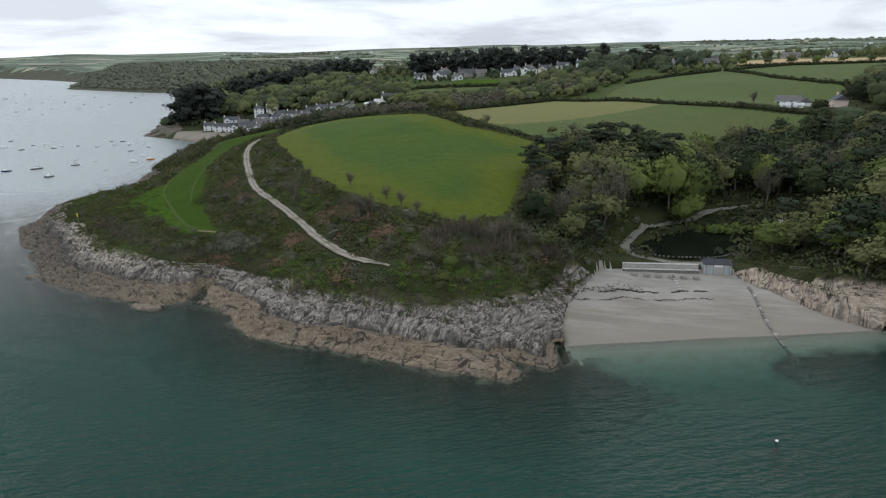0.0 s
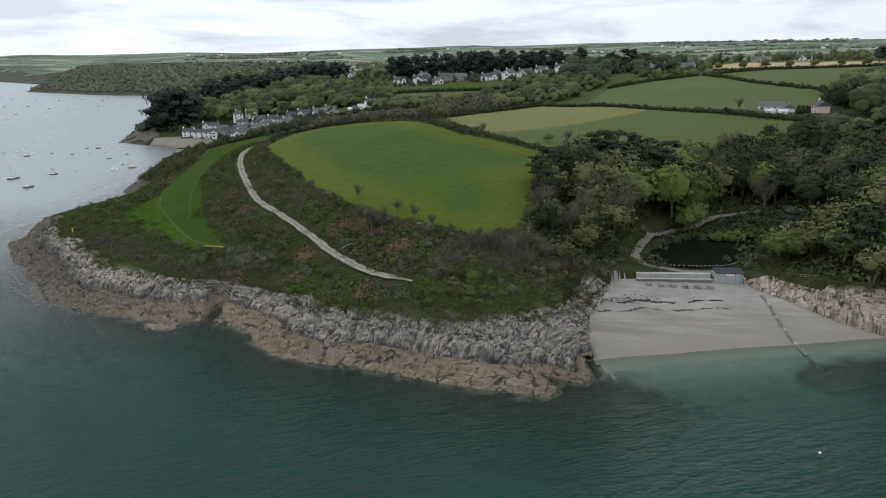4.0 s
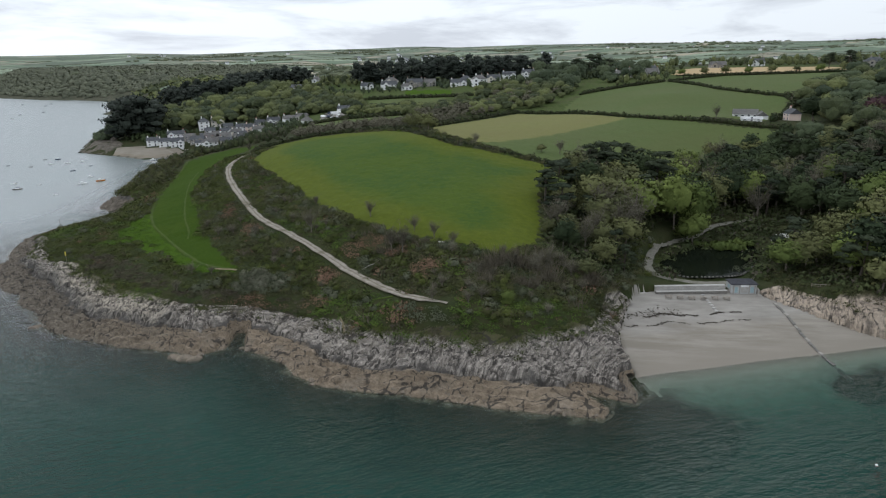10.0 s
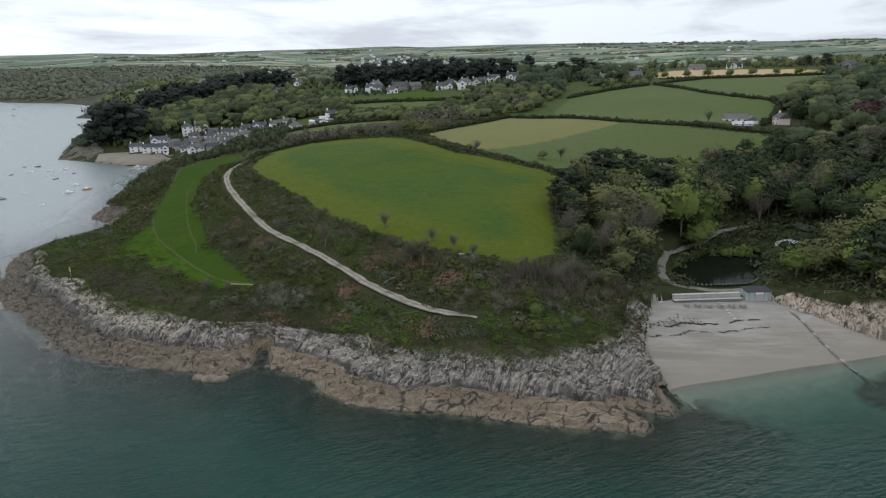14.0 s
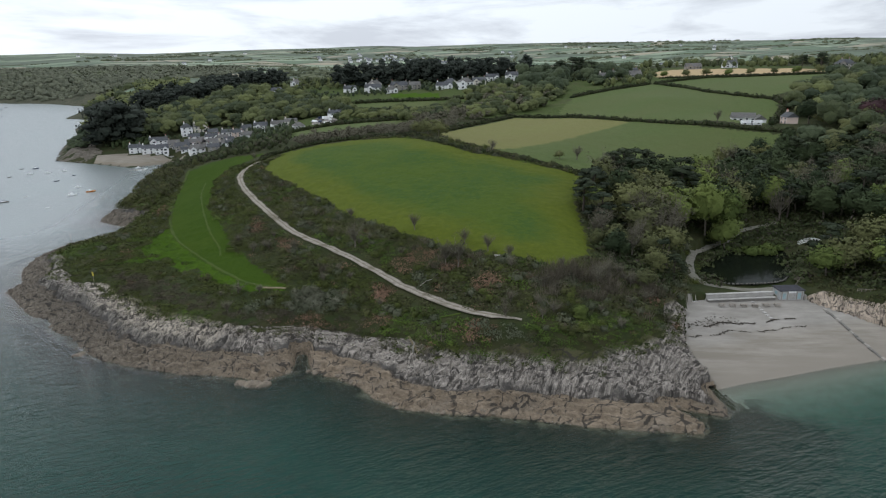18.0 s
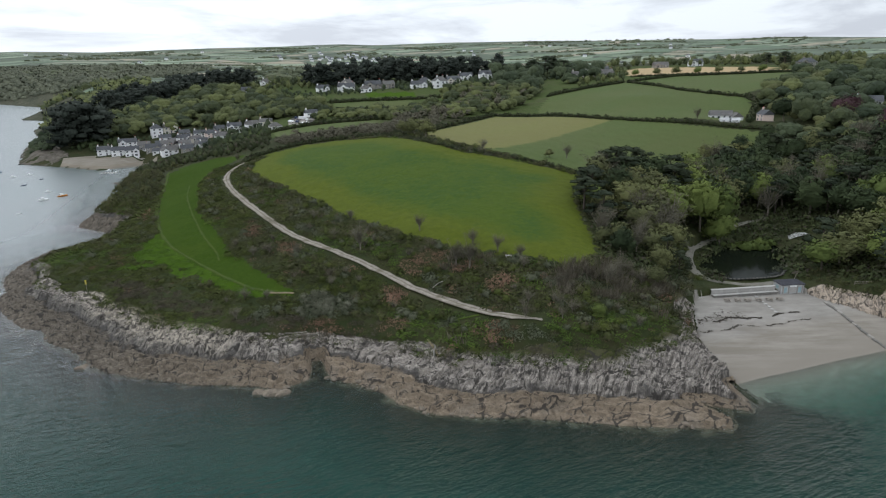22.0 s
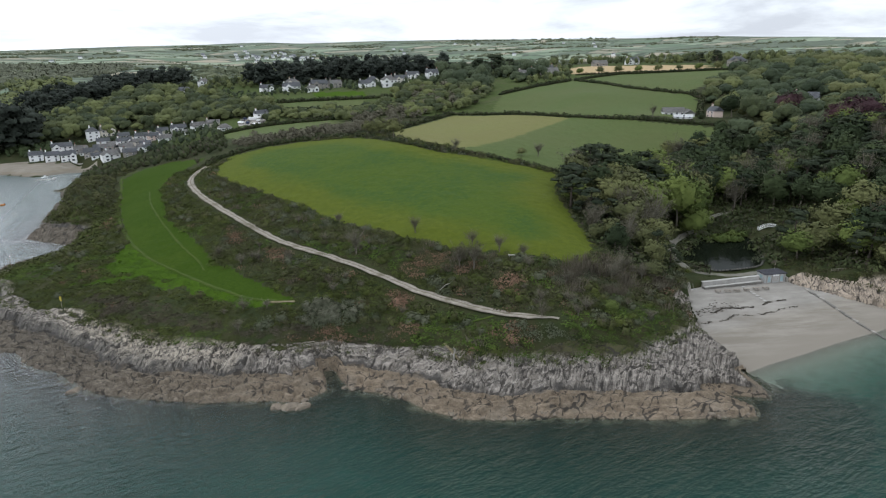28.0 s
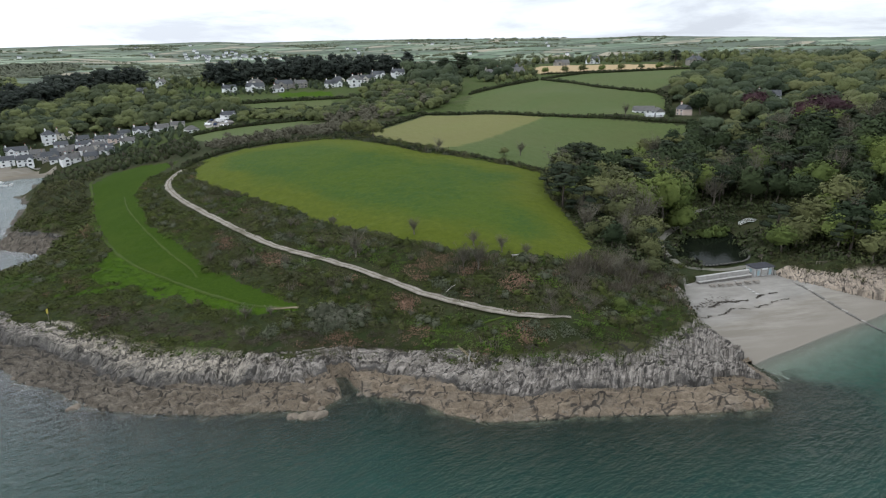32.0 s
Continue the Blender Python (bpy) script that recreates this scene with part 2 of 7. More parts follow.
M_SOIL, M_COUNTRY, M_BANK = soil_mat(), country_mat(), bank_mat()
M_SAND_TAN = sand_mat("creek_sand", (0.17, 0.15, 0.12), (0.25, 0.225, 0.185), (0.15, 0.135, 0.11))
M_SAND = sand_mat("beach_sand", (0.19, 0.174, 0.15), (0.315, 0.295, 0.264), (0.205, 0.182, 0.15))


def rock_mat():
    """Fluted grey slate above, tan rubbed slabs below, a broken black band between."""
    m = Mat("shore_rock", 0.9)
    n, l = m.n, m.l
    along = n.new("ShaderNodeCombineXYZ")
    for k, key in enumerate(("along", "inland", "tier")):
        l.new(m.attr(key), along.inputs[k])
    world_pos, m.pos = m.pos, along.outputs[0]
    rib = m.noise((0.25, 1.6, 0.2), 6, 0.7)
    rib_fine = m.noise((1.9, 0.4, 0.3), 6, 0.72)
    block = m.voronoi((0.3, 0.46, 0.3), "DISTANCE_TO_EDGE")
    slab = m.noise((0.5, 1.1, 0.2), 6, 0.68)
    m.pos = world_pos
    sep = n.new("ShaderNodeSeparateXYZ")
    l.new(world_pos, sep.inputs[0])
    west = m.span(sep.outputs["X"], -66, -122)
    tier = m.math("ADD", m.attr("tier"), m.math("MULTIPLY", m.math("SUBTRACT", m.noise(0.3, 5, 0.7), 0.5), 1.1))
    blotch, fine = m.noise(0.12, 5, 0.65), m.noise(3.2, 6, 0.75)
    beds = m.math("ADD", m.math("MULTIPLY", m.noise((1.3, 0.5, 0.6), 7, 0.74, 14), 0.5), m.math("MULTIPLY", m.noise((0.25, 1.3, 0.9), 6, 0.7, -20), 0.5))
    grain = m.math("ADD", m.math("MULTIPLY", m.math("ADD", slab, rib), 0.32), m.math("MULTIPLY", m.noise((0.8, 1.2, 1.0), 7, 0.74, -30), 0.36))
    # Crack lines drawn dark in colour only: black lichen and the shade inside.
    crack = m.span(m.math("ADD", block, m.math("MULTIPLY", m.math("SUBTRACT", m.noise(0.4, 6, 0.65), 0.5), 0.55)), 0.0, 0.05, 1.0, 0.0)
    tan = m.mix(m.span(grain, 0.4, 0.6), (0.135, 0.104, 0.073), (0.33, 0.262, 0.188))
    tan = m.mix(m.span(blotch, 0.5, 0.68, 0, 0.6), tan, m.mix(fine, (0.13, 0.11, 0.086), (0.29, 0.255, 0.21)))
    tan = m.mix(m.math("MULTIPLY", west, 0.92), tan, m.mix(m.span(grain, 0.4, 0.6), (0.06, 0.053, 0.043), (0.2, 0.172, 0.135)))
    streak = m.math("ADD", m.math("MULTIPLY", beds, 0.32), m.math("ADD", m.math("MULTIPLY", rib, 0.2), m.math("MULTIPLY", rib_fine, 0.48)))
    grey = m.mix(m.span(streak, 0.45, 0.57), (0.09, 0.08, 0.07), (0.47, 0.42, 0.365))
    grey = m.mix(m.span(m.noise(0.2, 5, 0.7), 0.54, 0.66, 0, 0.5), grey, (0.24, 0.21, 0.17))
    # fresh pale falls of rock under the western brow
    scar = m.math("MULTIPLY", m.math("MULTIPLY", m.span(sep.outputs["X"], -134, -120), m.span(sep.outputs["X"], -78, -90)), m.span(m.math("ADD", m.attr("tier"), m.math("MULTIPLY", blotch, 0.8)), 1.55, 1.8))
    grey = m.mix(m.math("MULTIPLY", scar, m.span(streak, 0.45, 0.58, 0.0, 0.7)), grey, (0.6, 0.52, 0.4))
    grey = m.mix(m.math("MULTIPLY", west, m.span(tier, 1.75, 1.3, 0.0, 0.8)), grey, m.mix(m.span(streak, 0.43, 0.57), (0.06, 0.056, 0.05), (0.21, 0.195, 0.17)))
    grey = m.mix(m.math("MULTIPLY", m.span(sep.outputs["X"], 60, 76), m.span(streak, 0.44, 0.54, 0.2, 0.8)), grey, (0.5, 0.4, 0.3))
    black = m.mix(fine, (0.05, 0.048, 0.046), (0.13, 0.122, 0.112))
    c = m.mix(m.span(tier, 0.9, 1.1), tan, grey)
    band = m.math("MULTIPLY", m.span(m.math("ABSOLUTE", m.math("SUBTRACT", tier, 1.0)), 0.06, 0.3, 1.0, 0.0), m.span(m.noise(0.13, 4), 0.36, 0.5))
    c = m.mix(m.math("MULTIPLY", band, 0.9), c, black)
    c = m.mix(m.span(m.math("ADD", m.height(), m.math("MULTIPLY", fine, 1.5)), 6.6, 7.6), c, m.mix(fine, (0.045, 0.05, 0.022), (0.13, 0.12, 0.06)))
    c = m.mix(m.span(m.height(), -0.5, 0.2, 1.0, 0.0), c, m.mix(fine, (0.14, 0.125, 0.085), (0.3, 0.27, 0.2)))
    c = m.mix(m.span(m.noise(1.4, 6, 0.8), 0.58, 0.7, 0.0, 0.35), c, (0.09, 0.08, 0.068))
    c = m.mix(m.span(m.noise((2.6, 1.4, 1.6), 6, 0.82, 25), 0.4, 0.54, 0.3, 0.0), c, (0.055, 0.05, 0.044))
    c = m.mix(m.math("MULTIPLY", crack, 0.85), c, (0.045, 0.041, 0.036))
    relief = m.math("ADD", m.math("MULTIPLY", m.math("ADD", streak, grain), 1.5), m.math("MULTIPLY", fine, 0.8))
    return m.colour(c).bump(relief, 1.0, 0.4).mt


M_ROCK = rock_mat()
M_BOULDER = plain("boulder_rock", (0.17, 0.142, 0.11), 0.9, 0.4, 0.9)
M_WEEDROCK = plain("weedy_rock", (0.105, 0.093, 0.075), 0.9, 0.6, 0.3)


def seabed_mat():
    m = Mat("sea_bed", 1.0)
    weed = m.span(m.math("ADD", m.attr("weed"), m.math("SUBTRACT", m.noise(0.22, 5, 0.65), 0.5)), 0.2, 0.85)
    c = m.mix(m.span(m.noise(0.4, 5), 0.35, 0.65), (0.36, 0.34, 0.28), (0.46, 0.44, 0.38))
    stone = m.mix(m.span(m.noise(0.3, 5, 0.65), 0.42, 0.6), (0.05, 0.045, 0.03), (0.3, 0.26, 0.19))
    c = m.mix(m.attr("stone"), c, stone)
    return m.colour(m.mix(weed, c, m.mix(m.noise(1.2), (0.012, 0.018, 0.014), (0.04, 0.042, 0.03)))).mt


def water_mat(name, deep, clear, chop=1.0, glow=0.03, mirror=1.27):
    """Sea water: mirrors the sky at a slant, and lets the bed show through where it is shallow."""
    m = Mat(name, 0.12)
    n, l = m.n, m.l
    waves = m.math("ADD", m.math("MULTIPLY", m.noise((0.2, 0.56, 1), 3, 0.55, 14), 1.6), m.math("MULTIPLY", m.noise((0.7, 1.5, 1), 4, 0.6, 6), 0.9))
    waves = m.math("MULTIPLY", waves, m.attr("chop")) if chop == 1.0 else waves
    bump = n.new("ShaderNodeBump")
    bump.inputs["Strength"].default_value, bump.inputs["Distance"].default_value = 1.0, 1.2 * chop
    l.new(waves, bump.inputs["Height"])
    body = n.new("ShaderNodeBsdfDiffuse")
    m.put(m.mix(m.span(m.noise(0.02, 4), 0.35, 0.65), deep, tuple(np.array(deep) * 1.35)), body.inputs["Color"])
    see = n.new("ShaderNodeBsdfTransparent")
    m.put(m.mix(m.span(m.attr("clarity"), 0.45, 0.95), clear, (0.93, 0.97, 0.95)), see.inputs["Color"])
    inner = n.new("ShaderNodeMixShader")
    m.put(m.attr("clarity"), inner.inputs[0])
    l.new(body.outputs[0], inner.inputs[1])
    l.new(see.outputs[0], inner.inputs[2])
    gloss = n.new("ShaderNodeBsdfGlossy")
    m.put(m.span(m.attr("calm"), 0.75, 1.0, glow, 0.3), gloss.inputs["Roughness"])    # fine ripples far off
    l.new(bump.outputs[0], gloss.inputs["Normal"])
    fres = n.new("ShaderNodeFresnel")
    m.put(m.span(m.attr("calm"), 0.0, 1.0, mirror, 5.0), fres.inputs["IOR"])    # smooth creek; index set far past water's to add a brighter sky sheen
    l.new(bump.outputs[0], fres.inputs["Normal"])
    top = n.new("ShaderNodeMixShader")
    l.new(fres.outputs[0], top.inputs[0])
    l.new(inner.outputs[0], top.inputs[1])
    l.new(gloss.outputs[0], top.inputs[2])
    l.new(top.outputs[0], n["Material Output"].inputs["Surface"])
    return m.mt


M_SEABED = seabed_mat()
M_SEA = water_mat("sea_water", (0.001, 0.0305, 0.0235), (0.2, 0.66, 0.56))


# ---- helpers of this scene ----
def part(name, bm, material, parent=None, label=""):
    """Link a bmesh, or a mesh, as one mesh object under a thing or a part."""
    if isinstance(bm, bmesh.types.BMesh):
        me = bpy.data.meshes.new(name)
        bm.to_mesh(me)
        bm.free()
    else:
        me = bm
    if material and not me.materials:
        me.materials.append(material)
    ob = new(name, me)
    ob.parent = parent
    if label:
        tagged(ob, label)
    return ob


def thing(name, label, category, m=None, group="", kind=""):
    ob = tagged(new(name), label, category, group, kind)
    if m is not None:
        ob.matrix_basis = m
    return ob


def mesh_of(name, verts, faces, mats=(), attrs=None, smooth_shade=False, normals=None):
    """A mesh from numpy arrays; faces: (n, 3) or (n, 4)."""
    me = bpy.data.meshes.new(name)
    verts, faces = np.asarray(verts, np.float32), np.asarray(faces, np.int32)
    k = faces.shape[1]
    me.vertices.add(len(verts))
    me.vertices.foreach_set("co", verts.ravel())
    me.loops.add(faces.size)
    me.loops.foreach_set("vertex_index", faces.ravel())
    me.polygons.add(len(faces))
    me.polygons.foreach_set("loop_start", np.arange(0, faces.size, k, dtype=np.int32))
    if smooth_shade:
        me.polygons.foreach_set("use_smooth", np.ones(len(faces), bool))
    for key, vals in (attrs or {}).items():
        me.attributes.new(key, "FLOAT", "POINT").data.foreach_set("value", np.asarray(vals, np.float32))
    me.update(calc_edges=True)
    if normals is not None:
        me.polygons.foreach_set("use_smooth", np.ones(len(faces), bool))
        me.attributes.new("custom_normal", "FLOAT_VECTOR", "POINT").data.foreach_set("vector", np.asarray(normals, np.float32).ravel())
    for mt in mats:
        me.materials.append(mt)
    return me


# ---- numeric noise ----
def hash2(ix, iy, seed):
    h = (ix.astype(np.int64) * 374761393 + iy.astype(np.int64) * 668265263 + int(seed) * 974711) & 0xFFFFFFFF
    h = ((h ^ (h >> 13)) * 1274126177) & 0xFFFFFFFF
    return ((h ^ (h >> 16)) & 0xFFFFFF) / float(0xFFFFFF)


def vnoise(x, y, seed=0):
    """Value noise, 0 to 1."""
    ix, iy = np.floor(x), np.floor(y)
    fx, fy = x - ix, y - iy
    fx, fy = fx * fx * (3 - 2 * fx), fy * fy * (3 - 2 * fy)
    a, b = hash2(ix, iy, seed), hash2(ix + 1, iy, seed)
    c, e = hash2(ix, iy + 1, seed), hash2(ix + 1, iy + 1, seed)
    return (a + (b - a) * fx) * (1 - fy) + (c + (e - c) * fx) * fy


def fbm(x, y, seed=0, octaves=4):
    v, amp, tot = 0.0, 1.0, 0.0
    for i in range(octaves):
        v, tot = v + amp * vnoise(x * 2 ** i, y * 2 ** i, seed + i), tot + amp
        amp *= 0.5
    return v / tot


def cells(x, y, seed=0):
    """Cell pattern: distance to the border, and the cell's own random value."""
    ix, iy = np.floor(x), np.floor(y)
    f1, f2, own = np.full(x.shape, 9.0), np.full(x.shape, 9.0), np.zeros(x.shape)
    for i in (-1, 0, 1):
        for j in (-1, 0, 1):
            cx, cy = ix + i, iy + j
            dx, dy = cx + hash2(cx, cy, seed) - x, cy + hash2(cx, cy, seed + 7) - y
            r = np.hypot(dx, dy)
            near = r < f1
            f2 = np.where(near, f1, np.minimum(f2, r))
            own = np.where(near, hash2(cx, cy, seed + 13), own)
            f1 = np.where(near, r, f1)
    return f2 - f1, own


# ---- the lie of the land ----
# Shoreline at half tide, from the eastern cove westwards round the headland and up the creek
COAST_COVE = [(4600, -700), (900, -60), (400, 55), (180, 108), (125, 119), (104, 126), (96, 133), (75, 131), (57, 130), (43, 128.5), (32, 127.8), (23.5, 126.5),
              (22, 119), (20.5, 116.8), (16, 119.5), (11, 123.2), (12.5, 118.5), (14.2, 114.5), (12.5, 112)]
COAST_HEAD = [(7, 114), (1, 116), (-6, 118.5), (-14, 122.5), (-22, 126), (-28, 128.2), (-36, 131), (-44, 134.5), (-49, 140), (-53, 147), (-58, 152), (-62.3, 155.5),
              (-68.2, 156.8), (-71, 155.5), (-75, 153.5), (-79, 156.5), (-84, 158.5), (-94, 162), (-105, 168), (-115, 174), (-121, 182), (-126, 190), (-132.5, 196), (-136.5, 205), (-143, 209), (-147, 215),
              (-150.5, 220), (-154, 226), (-159, 232.5), (-157, 241), (-161, 250)]
COAST_CREEK = [(-163.5, 259), (-159, 275), (-151, 284), (-143, 289.5), (-137, 296), (-136.5, 303), (-140, 309), (-145, 314.5), (-151, 320), (-157.5, 327), (-155, 336), (-154, 359), (-155, 378), (-154, 404), (-157, 424), (-161.5, 431), (-155, 441), (-156, 457), (-152, 486), (-165, 488), (-182, 483), (-205, 502),
               (-242, 530), (-262, 606), (-276, 690), (-300, 760), (-318, 870), (-352, 890), (-374, 1081), (-474, 1192), (-561, 1232), (-802, 1419), (-860, 1700), (-1244, 2085),
               (-1600, 2380), (-4600, 3300)]
CLEFT = [(-62.6, 154), (-63.8, 165.5), (-66.6, 166), (-68, 155)]      # a narrow gut in the rocks
SPOTS = [(-140, 225, 5.5), (-120, 212, 7.5), (-100, 198, 8), (-135, 255, 9), (-70, 188, 10), (-86, 222, 11.5), (-112, 259, 11.8), (-122, 358, 16), (-62, 177, 7.6), (-39, 152, 6.5),
         (-14, 147, 12.3), (1, 149, 11.5), (21, 146, 8.5), (-37, 183, 12.1), (-92, 306, 20), (-11, 177, 18.3), (13, 173, 16.5), (-32, 199, 19.5), (-81, 312, 23.2), (-6, 297, 32.5),
         (16, 285, 29.8), (26, 212, 22), (60, 249, 21), (34, 168, 8.5),
         (-139, 282, 4.2), (-128, 290, 9.5), (-128, 272, 9), (-130, 306, 9), (-136, 330, 9)]
SPOTS_INLAND = [(72, 166, 3.6), (50, 179, 5.4), (75, 190, 4.4), (111, 202, 6), (110, 219, 7.6), (150, 258, 14), (200, 340, 30), (108, 162, 10), (130, 182, 17), (170, 195, 27),
                (220, 225, 35), (160, 150, 17), (260, 170, 38), (320, 300, 46), (156, 327, 35), (188, 316, 33.5), (167, 410, 42), (105, 425, 31)]
SPOTS_FAR = [(225, 489, 46), (256, 585, 50), (383, 529, 52), (71, 572, 42), (-52, 494, 27), (-180, 516, 5), (-140, 474, 3.5), (-118, 470, 9), (-100, 560, 20), (-215, 555, 9),
             (-250, 610, 8), (-150, 640, 26), (-60, 720, 42), (20, 480, 30), (480, 400, 55), (500, 700, 54), (200, 800, 46), (-60, 400, 27), (-130, 420, 10), (-230, 800, 20)]
COAST = np.array(COAST_COVE + COAST_HEAD + COAST_CREEK, float)
SP = np.array(SPOTS + SPOTS_INLAND + SPOTS_FAR, float)


def smooth(a, b, v):
    k = np.clip((v - a) / (b - a), 0, 1)
    return k * k * (3 - 2 * k)


def seg_dist(px, py, pts):
    """Distance from points to a polyline."""
    best = np.full(px.shape, 1e9)
    for (ax, ay), (bx, by) in zip(pts[:-1], pts[1:]):
        ex, ey = bx - ax, by - ay
        k = np.clip(((px - ax) * ex + (py - ay) * ey) / (ex * ex + ey * ey), 0, 1)
        best = np.minimum(best, (px - ax - k * ex) ** 2 + (py - ay - k * ey) ** 2)
    return np.sqrt(best)


def inside(px, py, pts):
    """True where points lie within a closed outline."""
    r = np.zeros(px.shape, bool)
    for (ax, ay), (bx, by) in zip(pts, list(pts[1:]) + [pts[0]]):
        if ay != by:
            r ^= ((ay > py) != (by > py)) & (px < (bx - ax) * (py - ay) / (by - ay) + ax)
    return r


def shore(px, py):
    """Metres inland from the shoreline; minus: out at sea."""
    d = seg_dist(px, py, COAST)
    land = inside(px, py, [(4600, 5600)] + [tuple(p) for p in COAST] + [(-4600, 5600)])
    d = np.where(land, d, -d)
    gut = seg_dist(px, py, CLEFT + [CLEFT[0]])
    return np.where(inside(px, py, CLEFT), np.minimum(d, -0.4 - gut), np.where(d > 0, np.minimum(d, 0.5 + gut * 4.5), d))


def _rbf():
    n = len(SP)
    r = np.hypot(SP[:, None, 0] - SP[None, :, 0], SP[:, None, 1] - SP[None, :, 1])
    a = np.zeros((n + 1, n + 1))
    a[:n, :n] = -r + np.eye(n) * -3.0
    a[:n, n] = a[n, :n] = 1
    return np.linalg.solve(a, np.append(SP[:, 2], 0))


RBF = _rbf()


def wave(px, py, s, seed=0.0):
    """Soft rolling variation about 0, of wavelength s."""
    return (np.sin(px / s * 5.1 + seed + 1.7 * np.sin(py / s * 2.3 + seed * 2)) + np.sin(py / s * 4.7 - seed * 1.3 + 1.9 * np.sin(px / s * 2.9 + seed))) * 0.5


# the moor along the skyline: bearing, and height above the sea
MOOR = ((-40, -33, -29, -22, -18, -13, -9, -4, 1, 5.5, 8, 12, 15, 20, 25, 29, 36, 40, 46, 54, 70), (68, 72, 86, 83, 92, 79, 90, 98, 102, 110, 104, 106, 114, 112, 112, 109, 106, 113, 106, 91, 90))


def inland(px, py):
    z = np.full(px.shape, RBF[-1])
    for (sx, sy, _), w in zip(SP, RBF):
        z -= w * np.sqrt((px - sx) ** 2 + (py - sy) ** 2 + 30.0)
    # the country behind: down into the next valley, then up to the moor
    rr = np.hypot(px, py)
    az = np.degrees(np.arctan2(px, np.maximum(py, 1)))
    far = 30 + 22 * wave(px, py, 1500, 2.0) + 6 * wave(px, py, 420, 5.0)
    far = far + smooth(1900, 4250, rr) * (np.interp(az, MOOR[0], MOOR[1]) + 2.5 * wave(px, py, 500, 4.0) - far)
    far = far + 22 * np.exp(-((px + 560) / 420) ** 2 - ((py - 1520) / 260) ** 2)
    return z + (np.maximum(far, 6) - z) * smooth(720, 1150, np.hypot(px - 60, py - 150))


BEACH = [(29, 112), (25.2, 127), (26, 136), (29, 146), (35, 157), (41, 165.5), (46, 168.5), (66.5, 165.8), (76.5, 163.5), (80, 157), (85, 148), (91, 138), (97, 133), (106, 112)]


def rim_at(px, py):
    """How far inland the scrub begins above the rocks."""
    return np.interp(px, (-143, -128, -113, -100, -88, -78, -68, -58, -51, -42, -30, -5, 12, 21), (11.5, 12, 14, 14.8, 14, 12.2, 11.3, 10.4, 10, 11.6, 14, 14.2, 13.8, 15)) - 3.3 * smooth(228, 262, py)


def beach_edge(px, py):
    return seg_dist(px, py, BEACH[1:-1])


def height(px, py, d=None):
    """Ground and sea bed."""
    if d is None:
        d = shore(px, py)
    z = inland(px, py)
    soft = smooth(14, 34, np.abs(px + 160) + np.abs(py - 480) * 0.6)   # the village has a beach of its own
    b = inside(px, py, BEACH)
    db = beach_edge(px, py)
    dd = d * (1 + 1.1 * smooth(228, 262, py))
    dd = np.where(~b & (d > 0) & (py < 190) & (px > 15), np.minimum(dd, 6 + 1.6 * db + np.maximum(py - 160, 0) * 2), dd)
    steep = np.where(dd < 7, 0.27 * dd, np.where(dd < 15, 1.9 + (dd - 7) * 0.42, 5.3 + (dd - 15) * 0.95))
    steep = np.where(np.hypot(px, py) > 600, d * 0.5, steep)
    steep = steep * soft + d * 0.09 * (1 - soft)
    sea = np.where(d > -13, d * 0.15, -1.95 + (d + 13) * 0.3)
    sea = np.maximum(sea * soft + d * 0.1 * (1 - soft), -9)
    low = np.where(d > 0, np.minimum(d * 0.093, 3.45), np.maximum(d * 0.085, -5))
    out = smooth(85, 122, py) * smooth(15, 26, px) * smooth(112, 98, px)
    z = np.where(d > 0, -np.logaddexp(-z / 0.8, -steep / 0.8) * 0.8 + 0.25 * (1 - smooth(0, 3, d)), sea + (np.maximum(low, sea) - sea) * out)
    return np.where(b & (d > 0), low, z)


FIELD = [(-81, 312), (-80, 328), (-72, 347), (-56, 352), (-17, 342), (-7, 325), (0, 300), (8, 286), (18, 281), (37, 264), (50, 252), (33, 228), (25, 208), (24, 198), (18, 181), (11.5, 171.5),
         (3, 170.5), (-9, 177), (-22, 189), (-33, 201.5), (-48, 228), (-62, 262), (-75, 291)]
LAWN = [(-84, 360), (-100, 376), (-113, 378), (-121.5, 356), (-119.5, 305), (-114.5, 270), (-112.5, 254), (-108.5, 242), (-98.5, 223), (-89, 206.5), (-81, 195), (-69.5, 187), (-71, 193), (-83, 217),
        (-86, 222), (-92, 245), (-100, 273), (-104, 316), (-99, 338), (-88, 350)]
STRAW = [(4, 345), (70, 421), (96, 402), (118, 356), (85, 337), (31, 297), (20, 294), (4, 318)]
PASTURE = [(17, 297), (31, 302), (85, 342), (119, 357), (148, 319), (176, 300), (160, 288), (120, 276), (90, 262), (60, 252), (52, 256), (38, 271)]
FIELD_UP = [(99, 410), (120, 359), (166, 322), (176, 318), (226, 370), (233, 388), (212, 424), (210, 492), (204, 495), (131, 472), (106, 435)]
FIELD_TOP = [(213, 498), (214, 426), (234, 391), (264, 412), (346, 452), (366, 476), (330, 490), (262, 510)]
TILLED = [(236, 536), (262, 600), (322, 650), (400, 560), (358, 492), (292, 518)]
GARDEN = [(-65, 388), (-28, 382), (4, 402), (10, 440), (-30, 450), (-70, 462)]
GARDEN_UP = [(-25, 522), (31, 496), (38, 526), (-22, 558)]
CREEK_WOOD = [(-290, 1090), (-480, 1200), (-570, 1238), (-810, 1422), (-790, 1560), (-640, 1640), (-420, 1600), (-250, 1480), (-170, 1330), (-190, 1190)]
CAR_PARK = [(-60, 484), (-46, 462), (-38, 497), (-54, 514)]
VILLAGE_LAWN = [(-217, 634), (-206, 642), (-196, 602), (-198, 584), (-208, 598)]
